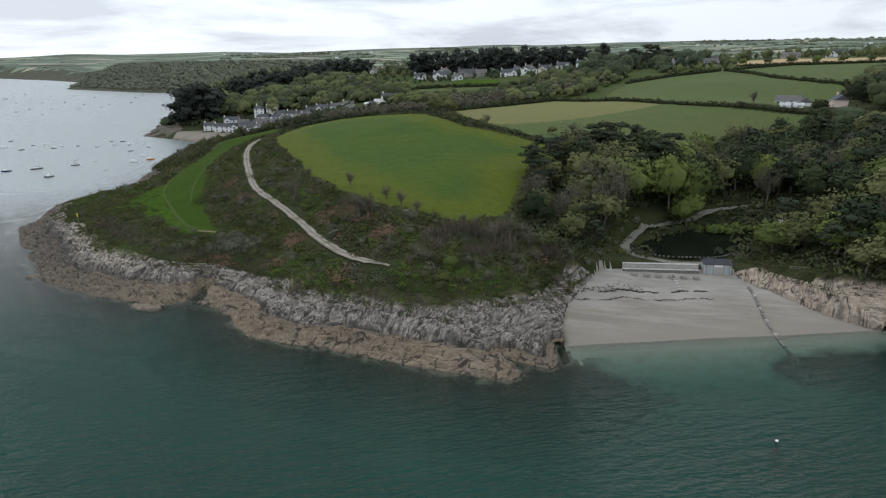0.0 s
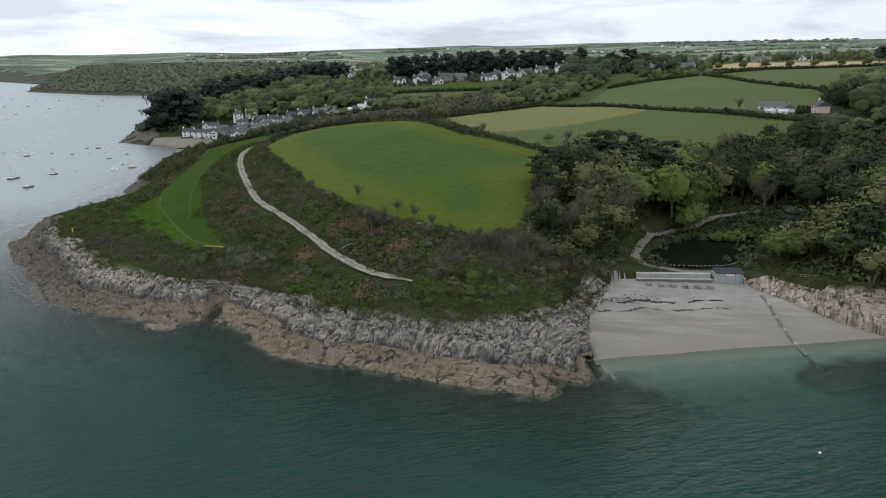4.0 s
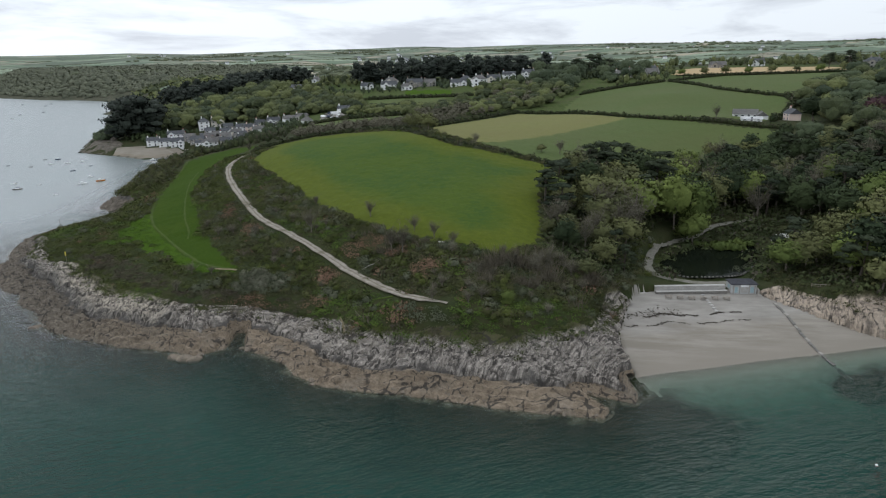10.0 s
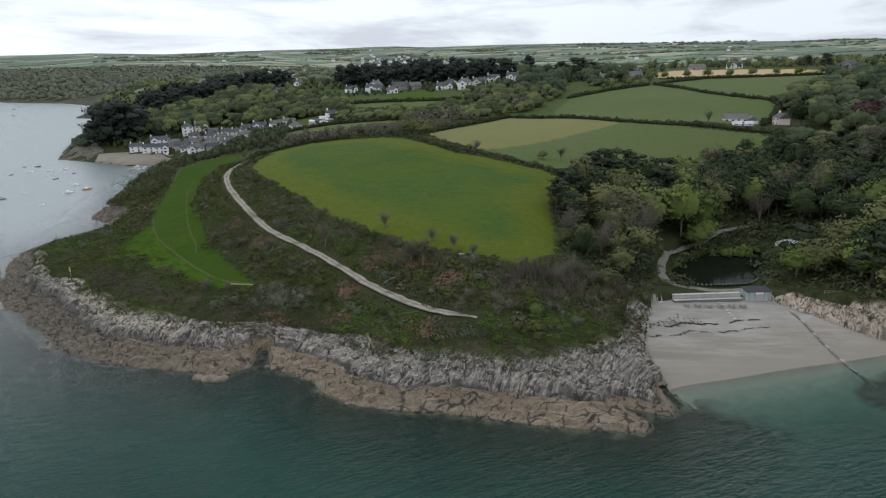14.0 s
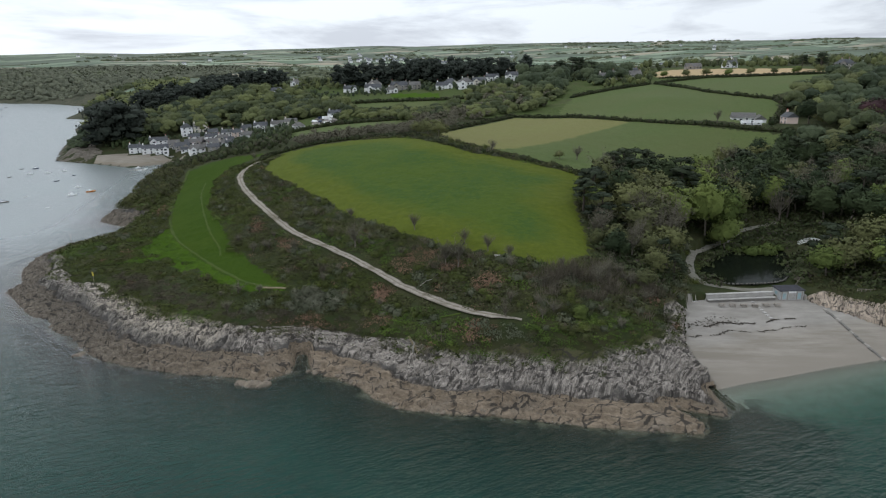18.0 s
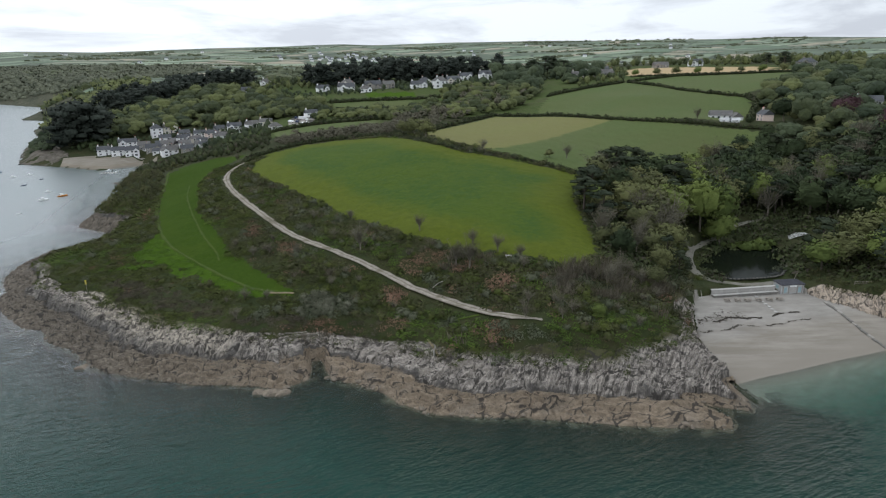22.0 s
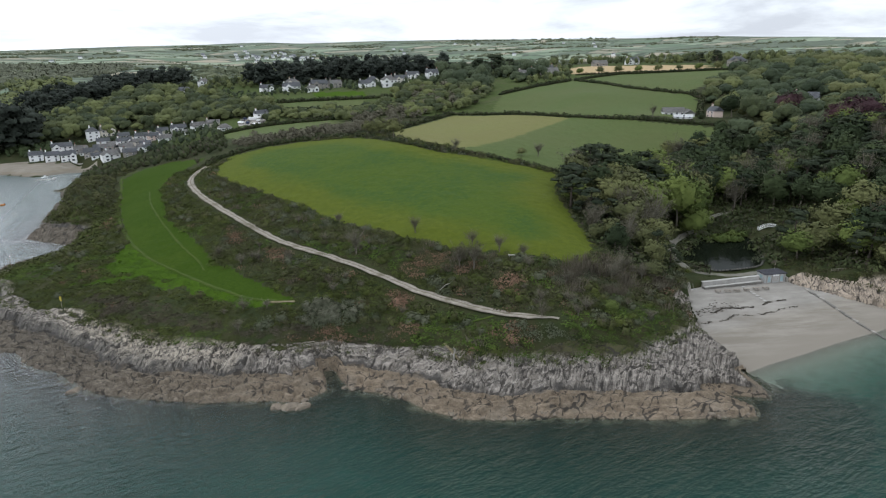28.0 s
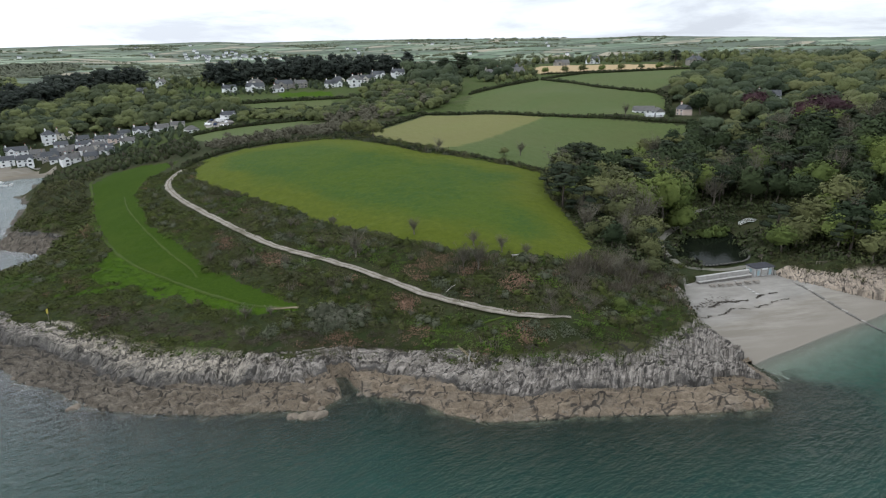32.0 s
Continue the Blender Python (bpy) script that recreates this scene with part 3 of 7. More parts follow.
GARDEN_LAWN = [(8, 568), (44, 540), (48, 562), (11, 590)]
VILLAGE_SAND = [(-146, 482), (-148, 496), (-156, 500), (-172, 507), (-190, 514), (-206, 520), (-213, 512), (-204, 494), (-184, 478), (-160, 468)]


def axis(lo, hi, step, out, far):
    """Even steps from lo to hi, then wider and wider ones out to far on either side."""
    v = list(np.arange(lo, hi + step / 2, step))
    s = step
    while v[-1] < far:
        s = min(s * out, 60)
        v.append(v[-1] + s)
    s = step
    while v[0] > -far:
        s = min(s * out, 120)
        v.insert(0, v[0] - s)
    return np.array(v)


GX, GY = axis(-166, 116, 0.85, 1.055, 4650), axis(112, 262, 0.85, 1.024, 4650)
PX, PY = np.meshgrid(GX, GY)
PD = shore(PX, PY)
PZ = height(PX, PY, PD)
PZ = PZ + np.where((PD > 16) & (np.hypot(PX, PY) < 900), (fbm(PX * 0.35, PY * 0.35, 3) - 0.5) * 0.5, 0)

# the track, the garden path and the worn line on the grass
TRACK = [(-84, 336), (-89.5, 325), (-91.8, 312), (-89.8, 296), (-84.5, 275), (-75, 246.5), (-66, 223.5), (-54.5, 204), (-47, 192.5), (-40.5, 183.5), (-33.3, 171), (-26.5, 160), (-20, 152), (-13.5, 147.3)]
POND_PATH = [(112, 222), (98, 218.5), (84, 212), (70, 204), (60.5, 196), (55.5, 188), (52.5, 181), (54, 176.5), (60, 173.2), (68, 171.2), (75, 170.5)]
WORN = [(-115, 378), (-122, 366), (-121, 340), (-120, 306), (-114.8, 270), (-107.7, 243.5), (-98.3, 225), (-88.5, 208), (-81, 196.5), (-75.5, 191.5), (-70, 188.5)]
WORN_INNER = [(-108.5, 322), (-107, 298), (-101.8, 268), (-96.3, 243.4), (-91.8, 229), (-90.3, 221)]
POND = [(57, 184), (60, 190), (68, 197), (76, 203), (85, 208), (95, 209), (101, 205), (97, 195), (91, 186), (82, 177), (76, 173.6), (66, 174.3), (60, 176.5)]


def spline(pts, step=1.0):
    """Points along a smooth curve through pts."""
    p = np.array([2 * np.array(pts[0]) - pts[1], *pts, 2 * np.array(pts[-1]) - pts[-2]], float)
    out = []
    for a, b, c, e in zip(p[:-3], p[1:-2], p[2:-1], p[3:]):
        n = max(2, int(np.hypot(*(c - b)) / step))
        for k in np.arange(n) / n:
            out.append(0.5 * (2 * b + (c - a) * k + (2 * a - 5 * b + 4 * c - e) * k * k + (3 * b - a - 3 * c + e) * k ** 3))
    return np.array(out + [p[-2]])


# a bench cut for the track, and the hollow of the pond
pond_in = inside(PX, PY, POND)
pond_d = seg_dist(PX, PY, POND + [POND[0]])
PZ = np.where(pond_in, 4.4 - np.minimum(pond_d * 0.4, 1.6), PZ)
near_pond = ~pond_in & (pond_d < 6) & (PY > 169)
PZ = np.where(near_pond, np.minimum(PZ, 4.55 + pond_d * 0.3), PZ)


def ground_z(x, y):
    """Height of the built ground at a place."""
    x, y = np.atleast_1d(np.asarray(x, float)), np.atleast_1d(np.asarray(y, float))
    i = np.clip(np.searchsorted(GX, x) - 1, 0, len(GX) - 2)
    j = np.clip(np.searchsorted(GY, y) - 1, 0, len(GY) - 2)
    fx, fy = (x - GX[i]) / (GX[i + 1] - GX[i]), (y - GY[j]) / (GY[j + 1] - GY[j])
    z = GROUND_Z
    return (z[j, i] * (1 - fx) + z[j, i + 1] * fx) * (1 - fy) + (z[j + 1, i] * (1 - fx) + z[j + 1, i + 1] * fx) * fy


def gz(x, y):
    return float(ground_z(x, y)[0])


CX, CY = (PX[:-1, :-1] + PX[1:, 1:]) / 2, (PY[:-1, :-1] + PY[1:, 1:]) / 2
CD = (PD[:-1, :-1] + PD[1:, 1:]) / 2
JX, JY = CX + (fbm(CX * 0.4, CY * 0.4, 11) - 0.5) * 4, CY + (fbm(CX * 0.4, CY * 0.4, 21) - 0.5) * 4     # ragged edges
IDX = np.arange(PX.size).reshape(PX.shape)
QUADS = np.stack([IDX[:-1, :-1], IDX[:-1, 1:], IDX[1:, 1:], IDX[1:, :-1]], -1)
taken = np.zeros(CX.shape, bool)


def region(name, mask, material, label, category, attrs=None, lift=0.0, flat=None, smooth_shade=True):
    """A piece of the ground sheet as an object of its own."""
    f = QUADS[mask]
    used, inv = np.unique(f, return_inverse=True)
    z = PZ.ravel()[used] + lift if flat is None else np.full(len(used), flat)
    co = np.stack([PX.ravel()[used], PY.ravel()[used], z], -1)
    me = mesh_of(name, co, inv.reshape(f.shape), [material], {k: v.ravel()[used] for k, v in (attrs or {}).items()}, smooth_shade)
    return tagged(new(name, me), label, category, kind="structure")


# the sheet runs deeper where the shore rocks lie on it
ROCK_W = rim_at(PX, PY) + 3.5
ROCK_IN = ((PD > -9) & (PD < ROCK_W - 3) & (PY < 345) & (np.abs(PX + 30) < 150)) | ((beach_edge(PX, PY) < 4) & (PX > 20) & (PY < 162) & (PD > 0))
ROCK_IN &= ~inside(PX, PY, BEACH) & ~((PX > 23) & (PX < 97) & (PD < 0) & (PY > 118))
GROUND_Z = PZ.copy()
PZ = np.where(ROCK_IN, PZ - 1.8, PZ)


def claim(mask):
    m = mask & ~taken
    taken[m] = True
    return m


CELL = np.maximum(np.diff(GX)[None, :], np.diff(GY)[:, None])
LAND = CD > -1.1 * CELL
BEACH_IN = inside(CX, CY, BEACH)
region("field_meadow", claim(inside(JX, JY, FIELD)), M_MEADOW, "bright green rough meadow on the rounded headland", "field", {"margin": seg_dist(PX, PY, FIELD + [FIELD[0]])})
region("lawn_strip", claim(inside(JX, JY, LAWN)), M_LAWN, "mown green grass strip with a worn footpath line", "lawn")
DRY = smooth(-5, 5, np.where(inside(PX, PY, STRAW), 1, -1) * seg_dist(PX, PY, STRAW[3:6]))
region("field_dry", claim(inside(CX, CY, STRAW)), M_PASTURE, "pale dry pasture between low hedges", "field", {"dry": DRY})
region("field_pasture", claim(inside(CX, CY, PASTURE)), M_PASTURE, "dull green pasture above the wooded valley", "field", {"dry": DRY})
region("field_upper", claim(inside(CX, CY, FIELD_UP)), M_PASTURE, "green upper pasture framed by dark hedges", "field")
region("field_top", claim(inside(CX, CY, FIELD_TOP)), M_PASTURE, "green hilltop pasture beside the tilled strip", "field")
region("field_tilled", claim(inside(CX, CY, TILLED)), M_TILLED, "bare tan tilled field on the skyline ridge", "field")
region("paddock", claim(inside(CX, CY, GARDEN)), M_PASTURE, "small green paddock behind the headland hedge", "field")
region("paddock_upper", claim(inside(CX, CY, GARDEN_UP)), M_PASTURE, "green paddock strip below the ridge houses", "field")
for _name, _poly in (("lawn_village", VILLAGE_LAWN), ("lawn_ridge", GARDEN_LAWN)):
    region(_name, claim(inside(CX, CY, _poly)), M_BANKGRASS, "bright green garden lawn among the trees", "lawn")
region("beach", claim(BEACH_IN & (CD > -5.5)), M_SAND, "pale grey sand and shingle beach in the cove", "beach")
BRACKEN = [(-31, 188, 6, 3.4), (-22, 180, 3, 2.4), (-18, 167, 3.6, 2.6), (-21, 149.5, 5.5, 2.6), (-45.5, 165, 3.6, 2.2), (-42, 177, 3, 3.4), (-69, 217, 3.6, 4.5), (-62, 172, 3, 1.8), (-80, 240, 2.5, 5), (-57, 169, 3, 1.6)]


def brown_at(x, y):
    """Where dead bracken lies: above 0.45."""
    k = np.zeros(x.shape)
    for ax, ay, rx, ry in BRACKEN:
        k = np.maximum(k, 1.6 - np.hypot((x - ax) / rx, (y - ay) / ry))
    return k + (fbm(x * 0.5, y * 0.5, 71) - 0.5) * 1.1


TURF = [(-114, 264), (-116.5, 246), (-121, 239), (-114, 231), (-105, 223.5), (-95, 207.5), (-83, 191.5), (-69, 186.5), (-70, 189.5), (-82, 198), (-89, 209), (-98, 225), (-108, 246)]
TONGUE = [(-119, 242), (-126, 240), (-127, 232), (-120, 227), (-109, 223), (-98, 211), (-95, 214), (-106, 229)]


def turf_at(x, y, d):
    """True on the rough grass beside the mown strip."""
    jx, jy = x + (fbm(x * 0.25, y * 0.25, 37) - 0.5) * 7, y + (fbm(x * 0.25, y * 0.25, 39) - 0.5) * 7
    return inside(jx, jy, TURF) | (inside(jx, jy, TONGUE) & (fbm(x * 0.3, y * 0.3, 47) > 0.5))


near = (CX > -150) & (CX < 20) & (CY > 130) & (CY < 400)
region("grass_bank", claim(near & turf_at(CX, CY, CD)), M_BANKGRASS, "rough bright green grass bank beside the mown strip", "grass bank")
region("village_beach", claim(inside(CX, CY, VILLAGE_SAND) & (CD > -1)), M_SAND_TAN, "small tan village beach at the creek mouth", "beach")
region("car_park", claim(inside(CX, CY, CAR_PARK)), M_SAND, "pale gravel car park behind the paddock", "car park")
region("hill_ground", claim((CX > -112) & (CX < 420) & (CY > 425) & (CY < 705) & (CD > 20)), M_GARDEN, "green garden and paddock ground on the hill", "ground")
region("far_bank", claim((CD > -2 - 1.1 * CELL) & (CX < -150) & (CY > 700) & ((CD < 60) | inside(CX, CY, CREEK_WOOD))), M_BANK, "dark wooded bank of the far creek", "creek bank")
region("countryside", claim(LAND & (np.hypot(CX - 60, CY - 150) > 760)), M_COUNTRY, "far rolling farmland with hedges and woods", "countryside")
region("ground", claim(CD > -1.7 - 1.1 * CELL), M_SOIL, "dark scrubby ground of the headland and valley", "ground")


def sea_sheets():
    """The sea bed and the water above it, on a wider mesh than the land."""
    ax, ay = axis(-170, 118, 2.4, 1.12, 4650), axis(84, 250, 2.4, 1.09, 4650)
    X, Y = np.meshgrid(ax, ay)
    d = shore(X, Y)
    z = height(X, Y, d)
    weed = 1.2 * smooth(13, 6, np.abs(d + 11)) * (1 - smooth(14, 40, X) * smooth(114, 96, X) * smooth(90, 116, Y)) + smooth(7, 2, np.hypot((X - 71) / 1.2, Y - 117)) * 1.1
    weed = weed + 0.75 * smooth(17, 4, np.hypot((X - 28) * 0.75, (Y - 108) * 1.3)) + 0.5 * smooth(10, 3, np.hypot(X - 98, Y - 122)) + 0.8 * smooth(12, 3, np.hypot((X - 84) / 1.7, Y - 117)) + 0.45 * smooth(62, 88, X) * smooth(129, 116, Y)
    idx = np.arange(X.size).reshape(X.shape)
    quads = np.stack([idx[:-1, :-1], idx[:-1, 1:], idx[1:, 1:], idx[1:, :-1]], -1)
    dc = d[:-1, :-1]
    for name, mask, zz, mt, at, text, cat in (
            ("sea_bed", dc < 3, np.minimum(z, -0.1) - 0.06, M_SEABED, {"weed": weed, "stone": smooth(-10, -3, d) * (1 - smooth(16, 38, X) * smooth(114, 96, X) * smooth(90, 114, Y))}, "sandy sea bed with dark weed under clear water", "sea bed"),
            ("sea_water", dc < 6, z * 0, M_SEA, {"clarity": np.exp(np.minimum(z, 0) / 3.2) * 0.95 * smooth(-215, -180, X) * smooth(430, 340, Y), "chop": 1 - 0.75 * smooth(-110, -170, X) * smooth(190, 290, Y), "calm": smooth(-40, -190, X) * smooth(60, 330, Y)}, "calm blue-green sea water with small ripples", "sea")):
        f = quads[mask]
        used, inv = np.unique(f, return_inverse=True)
        me = mesh_of(name, np.stack([X.ravel()[used], Y.ravel()[used], zz.ravel()[used]], -1), inv.reshape(f.shape), [mt], {k: v.ravel()[used] for k, v in at.items()}, True)
        tagged(new(name, me), text, cat, kind="structure")


sea_sheets()

# ---- rocks of the shore ----
def rock_shore():
    xs, ys = np.arange(-170, 112, 0.29), np.arange(108, 345, 0.29)
    X, Y = np.meshgrid(xs, ys)
    rough = ground_z(X.ravel(), Y.ravel()).reshape(X.shape)
    d = np.full(X.shape, 99.0)
    cand = (rough > -3.2) & (rough < 9)
    best, arc, s0 = np.full(cand.sum(), 1e9), np.zeros(cand.sum()), 0.0
    px, py = X[cand], Y[cand]
    for (ax, ay), (bx, by) in zip(COAST[:-1], COAST[1:]):
        ex, ey = bx - ax, by - ay
        ln = math.hypot(ex, ey)
        k = np.clip(((px - ax) * ex + (py - ay) * ey) / (ln * ln), 0, 1)
        r = np.hypot(px - ax - k * ex, py - ay - k * ey)
        arc = np.where(r < best, s0 + k * ln, arc)
        best = np.minimum(best, r)
        s0 += ln
    sd = shore(px, py)
    db = beach_edge(px, py)
    b = inside(px, py, BEACH) & (sd > -7) & (db > 0.9)
    wide = rim_at(px, py) + 3.5 + (fbm(arc * 0.12, sd * 0.2, 5) - 0.5) * 3
    keep = ~b & (sd > -7) & ((sd < wide) | ((db < 5.5) & (px > 20) & (py < 163) & (sd > 0)))
    keep &= ~((px > 23) & (px < 99) & (sd < 0.4))
    z = rough[cand]
    slant = arc + 0.55 * sd + (fbm(px * 0.25, py * 0.25, 41) - 0.5) * 3.2
    sv = sd + (fbm(arc * 0.16, sd * 0.16, 8) - 0.5) * 4.2 + (fbm(arc * 0.6, sd * 0.3, 9) - 0.5) * 1.4
    sv = sv - 1.6 * smooth(-70, -80, px) * smooth(280, 240, py)
    sv = np.where(px > 60, np.maximum(sv, 8.2), sv)
    # on the low spit the beds run straight on, whatever the waterline does
    away = ((px + 28) * 16 + (py - 128.2) * 40) / 43.1
    plain_sv = np.minimum(away, 2.2 * sd + 1) + (fbm(px * 0.16, py * 0.16, 8) - 0.5) * 3.6
    plain_al = arc[np.argmin(np.hypot(px + 28, py - 128.2))] - ((px + 28) * 40 - (py - 128.2) * 16) / 43.1 + 0.5 * away
    k_spit = smooth(-24, -6, px) * (px < 40)
    sv, slant = sv + (plain_sv - sv) * k_spit, slant + (plain_al - slant) * k_spit
    tier = np.interp(sv, (0, 6.6, 7.4, 12), (0, 0.85, 1.15, 2.0))
    amp = smooth(-2.0, 1.5, sd) * 0.8 + 0.2
    def ribs(q, seed):
        k = np.floor(q)
        return 1 - np.abs(q - k - 0.5) * 2, hash2(k, 0 * k, seed)

    def crags(a, b, seed, octaves):
        """Sharp-edged uneven ground about 0."""
        out, size, tot = 0.0, 1.0, 0.0
        for i in range(octaves):
            out, tot = out + size * (1 - np.abs(2 * vnoise(a * 2 ** i + 7.3 * i, b * 2 ** i, seed + i) - 1)), tot + size
            size *= 0.55
        return out / tot - 0.5

    def ledge(q):
        q = q - np.floor(q)
        return smooth(0, 0.16, q) - q - 0.1
    # beds that run along the shore, cut across by clefts
    bent = (fbm(arc * 0.07, sd * 0.12, 47) - 0.5) * 6
    r1, h1 = ribs(slant / 3.4 + (fbm(sd * 0.4, arc * 0.2, 44) - 0.5) * 0.9, 61)
    r2, h2 = ribs(slant / 1.1 + (fbm(sd * 0.8, arc * 0.4, 46) - 0.5) * 1.3, 67)
    cleft = smooth(0.2, 0.0, r1) * (h1 > 0.55)
    low_z = 0.95 * ledge((sv + bent) / 2.3) + 1.0 * crags(slant * 0.13, sv * 0.4, 71, 4) - 0.85 * cleft - 0.25 * smooth(0.2, 0.0, r2) * (h2 > 0.6) + (h1 - 0.5) * 0.4
    up_z = 0.8 * ledge((sv + bent + 0.35 * slant) / 1.5) + 1.9 * crags(slant * 0.16, sv * 0.42, 73, 5) + 0.35 * (r2 - 0.5) * (0.3 + h2) - 1.4 * cleft + (h1 - 0.5) * 0.6
    gully = np.exp(-((sv - 6.9) / 0.7) ** 2) * smooth(0.35, 0.6, fbm(arc * 0.06, 0 * arc + 4, 28))
    shelf = np.exp(-((sd - 4.2) / 2.4) ** 2) * 0.6
    wall = 0.45 * smooth(7.2, 8.6, sv) - 0.45 * smooth(10, 14, sd)
    k_up = smooth(6.6, 8.4, sv) * (1 - 0.6 * smooth(-118, -138, px))
    z = z + shelf + wall - (0.9 + 1.2 * smooth(-25, 5, px)) * smooth(34, 22, px) * gully + amp * (low_z * (1 - k_up) + up_z * k_up) + (fbm(px * 1.1, py * 1.1, 51) - 0.5) * 0.35 + 0.05 - 0.45 * smooth(0.6, -1.2, sd)
    z = np.where(sd > wide - 2 - 4.5 * smooth(222, 240, py), np.minimum(z, rough[cand] + 0.25), z)
    z = np.where(inside(px, py, BEACH) & (sd > -2), rough[cand] - 0.6, z)     # the foot of the rocks goes down under the sand
    extra = {}
    for key, val in (("along", slant), ("inland", sv), ("tier", tier)):
        extra[key] = np.zeros(X.shape)
        extra[key][cand] = val
    Z = np.full(X.shape, -99.0)
    K = np.zeros(X.shape, bool)
    Z[cand], K[cand] = z, keep
    q = K[:-1, :-1] & K[:-1, 1:] & K[1:, 1:] & K[1:, :-1]
    idx = np.arange(X.size).reshape(X.shape)
    f = np.stack([idx[:-1, :-1], idx[:-1, 1:], idx[1:, 1:], idx[1:, :-1]], -1)[q]
    used, inv = np.unique(f, return_inverse=True)
    co = np.stack([X.ravel()[used], Y.ravel()[used], Z.ravel()[used]], -1)
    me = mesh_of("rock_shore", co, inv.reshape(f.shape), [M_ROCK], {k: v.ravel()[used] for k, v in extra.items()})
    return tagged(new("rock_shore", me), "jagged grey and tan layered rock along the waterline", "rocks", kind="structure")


rock_shore()


def creek_rocks():
    """Coarser rocks along the creek and round the village point."""
    X, Y = np.meshgrid(np.arange(-345, -140, 1.1), np.arange(344, 900, 1.1))
    d = shore(X, Y)
    wide = 11 + (fbm(X * 0.05, Y * 0.05, 33) - 0.5) * 9 + 24 * np.exp(-((X + 235) / 22) ** 2 - ((Y - 540) / 26) ** 2)
    wide = np.where(Y > 640, np.minimum(wide, 6), wide)
    k = (d > -3) & (d < wide) & (Y < 770) & ~inside(X, Y, VILLAGE_SAND)
    e, c = cells(X / 4.5, Y / 3.0, 5)
    z = np.maximum(height(X, Y, d) * 0.35, np.minimum(d, 0) * 0.3) + 0.3 + (c - 0.5) * 1.3 - 0.8 * smooth(0.14, 0, e) - 0.2
    z = np.minimum(z, 1.7 + (c - 0.5) * 0.6)
    spit = np.hypot((X + 228) / 22, (Y - 532) / 22) < 1
    z = np.where(spit, height(X, Y, d) + 0.3 + (c - 0.5) * 1.2, z)
    q = k[:-1, :-1] & k[:-1, 1:] & k[1:, 1:] & k[1:, :-1]
    idx = np.arange(X.size).reshape(X.shape)
    f = np.stack([idx[:-1, :-1], idx[:-1, 1:], idx[1:, 1:], idx[1:, :-1]], -1)[q]
    used, inv = np.unique(f, return_inverse=True)
    me = mesh_of("creek_rocks", np.stack([X.ravel()[used], Y.ravel()[used], z.ravel()[used]], -1), inv.reshape(f.shape), [M_WEEDROCK])
    tagged(new("creek_rocks", me), "low brown rocks along the creek shore", "rocks", kind="structure")


creek_rocks()


def boulder_mesh(seed):
    bm = bmesh.new()
    bmesh.ops.create_icosphere(bm, subdivisions=2, radius=1.0)
    r = random.Random(seed)
    cut = [(Vector((r.uniform(-1, 1), r.uniform(-1, 1), r.uniform(-0.4, 1))).normalized(), r.uniform(0.55, 0.85)) for _ in range(7)]
    for v in bm.verts:
        for n, lim in cut:
            over = v.co.dot(n) - lim
            if over > 0:
                v.co -= n * over
        v.co = Vector((v.co.x * 1.3, v.co.y, v.co.z * 0.65))
    me = bpy.data.meshes.new("boulder")
    bm.to_mesh(me)
    bm.free()
    me.materials.append(M_BOULDER)
    return me


# loose boulders along the waterline, and two that stand off the shore
BOULDERS = [boulder_mesh(k) for k in range(5)]
shore_line = [tuple(p) for p in COAST if -165 < p[0] < 24 and p[1] < 250]
rb = random.Random(12)
spots = [(-120.8, 178.0, 1.5), (-76.5, 152.4, 2.0), (-73.8, 151.6, 1.8), (-79, 153.6, 1.6)]
for _ in range(90):
    i = rb.randrange(len(shore_line) - 1)
    k = rb.random()
    ax_, ay_ = shore_line[i]
    bx_, by_ = shore_line[i + 1]
    spots.append((ax_ + (bx_ - ax_) * k + rb.uniform(-1.5, 1.5), ay_ + (by_ - ay_) * k + rb.uniform(-1.0, 3.5), rb.uniform(0.3, 0.85)))
for i, (x, y, r_) in enumerate(spots):
    ob = tagged(new("shore_boulder", BOULDERS[i % 5]), "angular brown boulder lying on the rocky waterline", "boulder", "shore boulders")
    ob.matrix_basis = pose(x, y, max(gz(x, y), -0.35) + 0.12 * r_, 0, 0, rb.uniform(0, 360)) @ Matrix.Diagonal((r_, r_, r_, 1))


# ---- plants ----
def leaf_mat(name, dark, light, rough=0.85, twig=None, grain=2.2, patchy=None, single=False):
    m = Mat(name, rough)
    ws = (0.32, 0.1, 0.58) if single else (0.7, 0.16, 0.14)
    v = m.math("ADD", m.math("MULTIPLY", m.attr("tint"), ws[0]), m.math("ADD", m.math("MULTIPLY", m.island(), ws[1]), m.math("MULTIPLY", m.random(), ws[2])))
    c = m.mix(m.span(v, 0.1, 0.9), dark, light)
    if twig:
        c = m.mix(m.span(m.island(), 0.8, 0.84), c, twig)
    if patchy:
        c = m.mix(m.span(m.noise(0.16, 5, 0.65), 0.46, 0.66, 0.0, 0.6), c, m.mix(v, tuple(np.array(patchy) * 0.6), patchy))
    fine = m.noise(grain, 5, 0.7)
    c = m.mix(m.span(fine, 0.38, 0.62), m.mix(0.16 if single else 0.28, c, (0.01, 0.012, 0.006)), c)
    return m.colour(c).bump(fine, 0.8, 0.5 / grain).mt


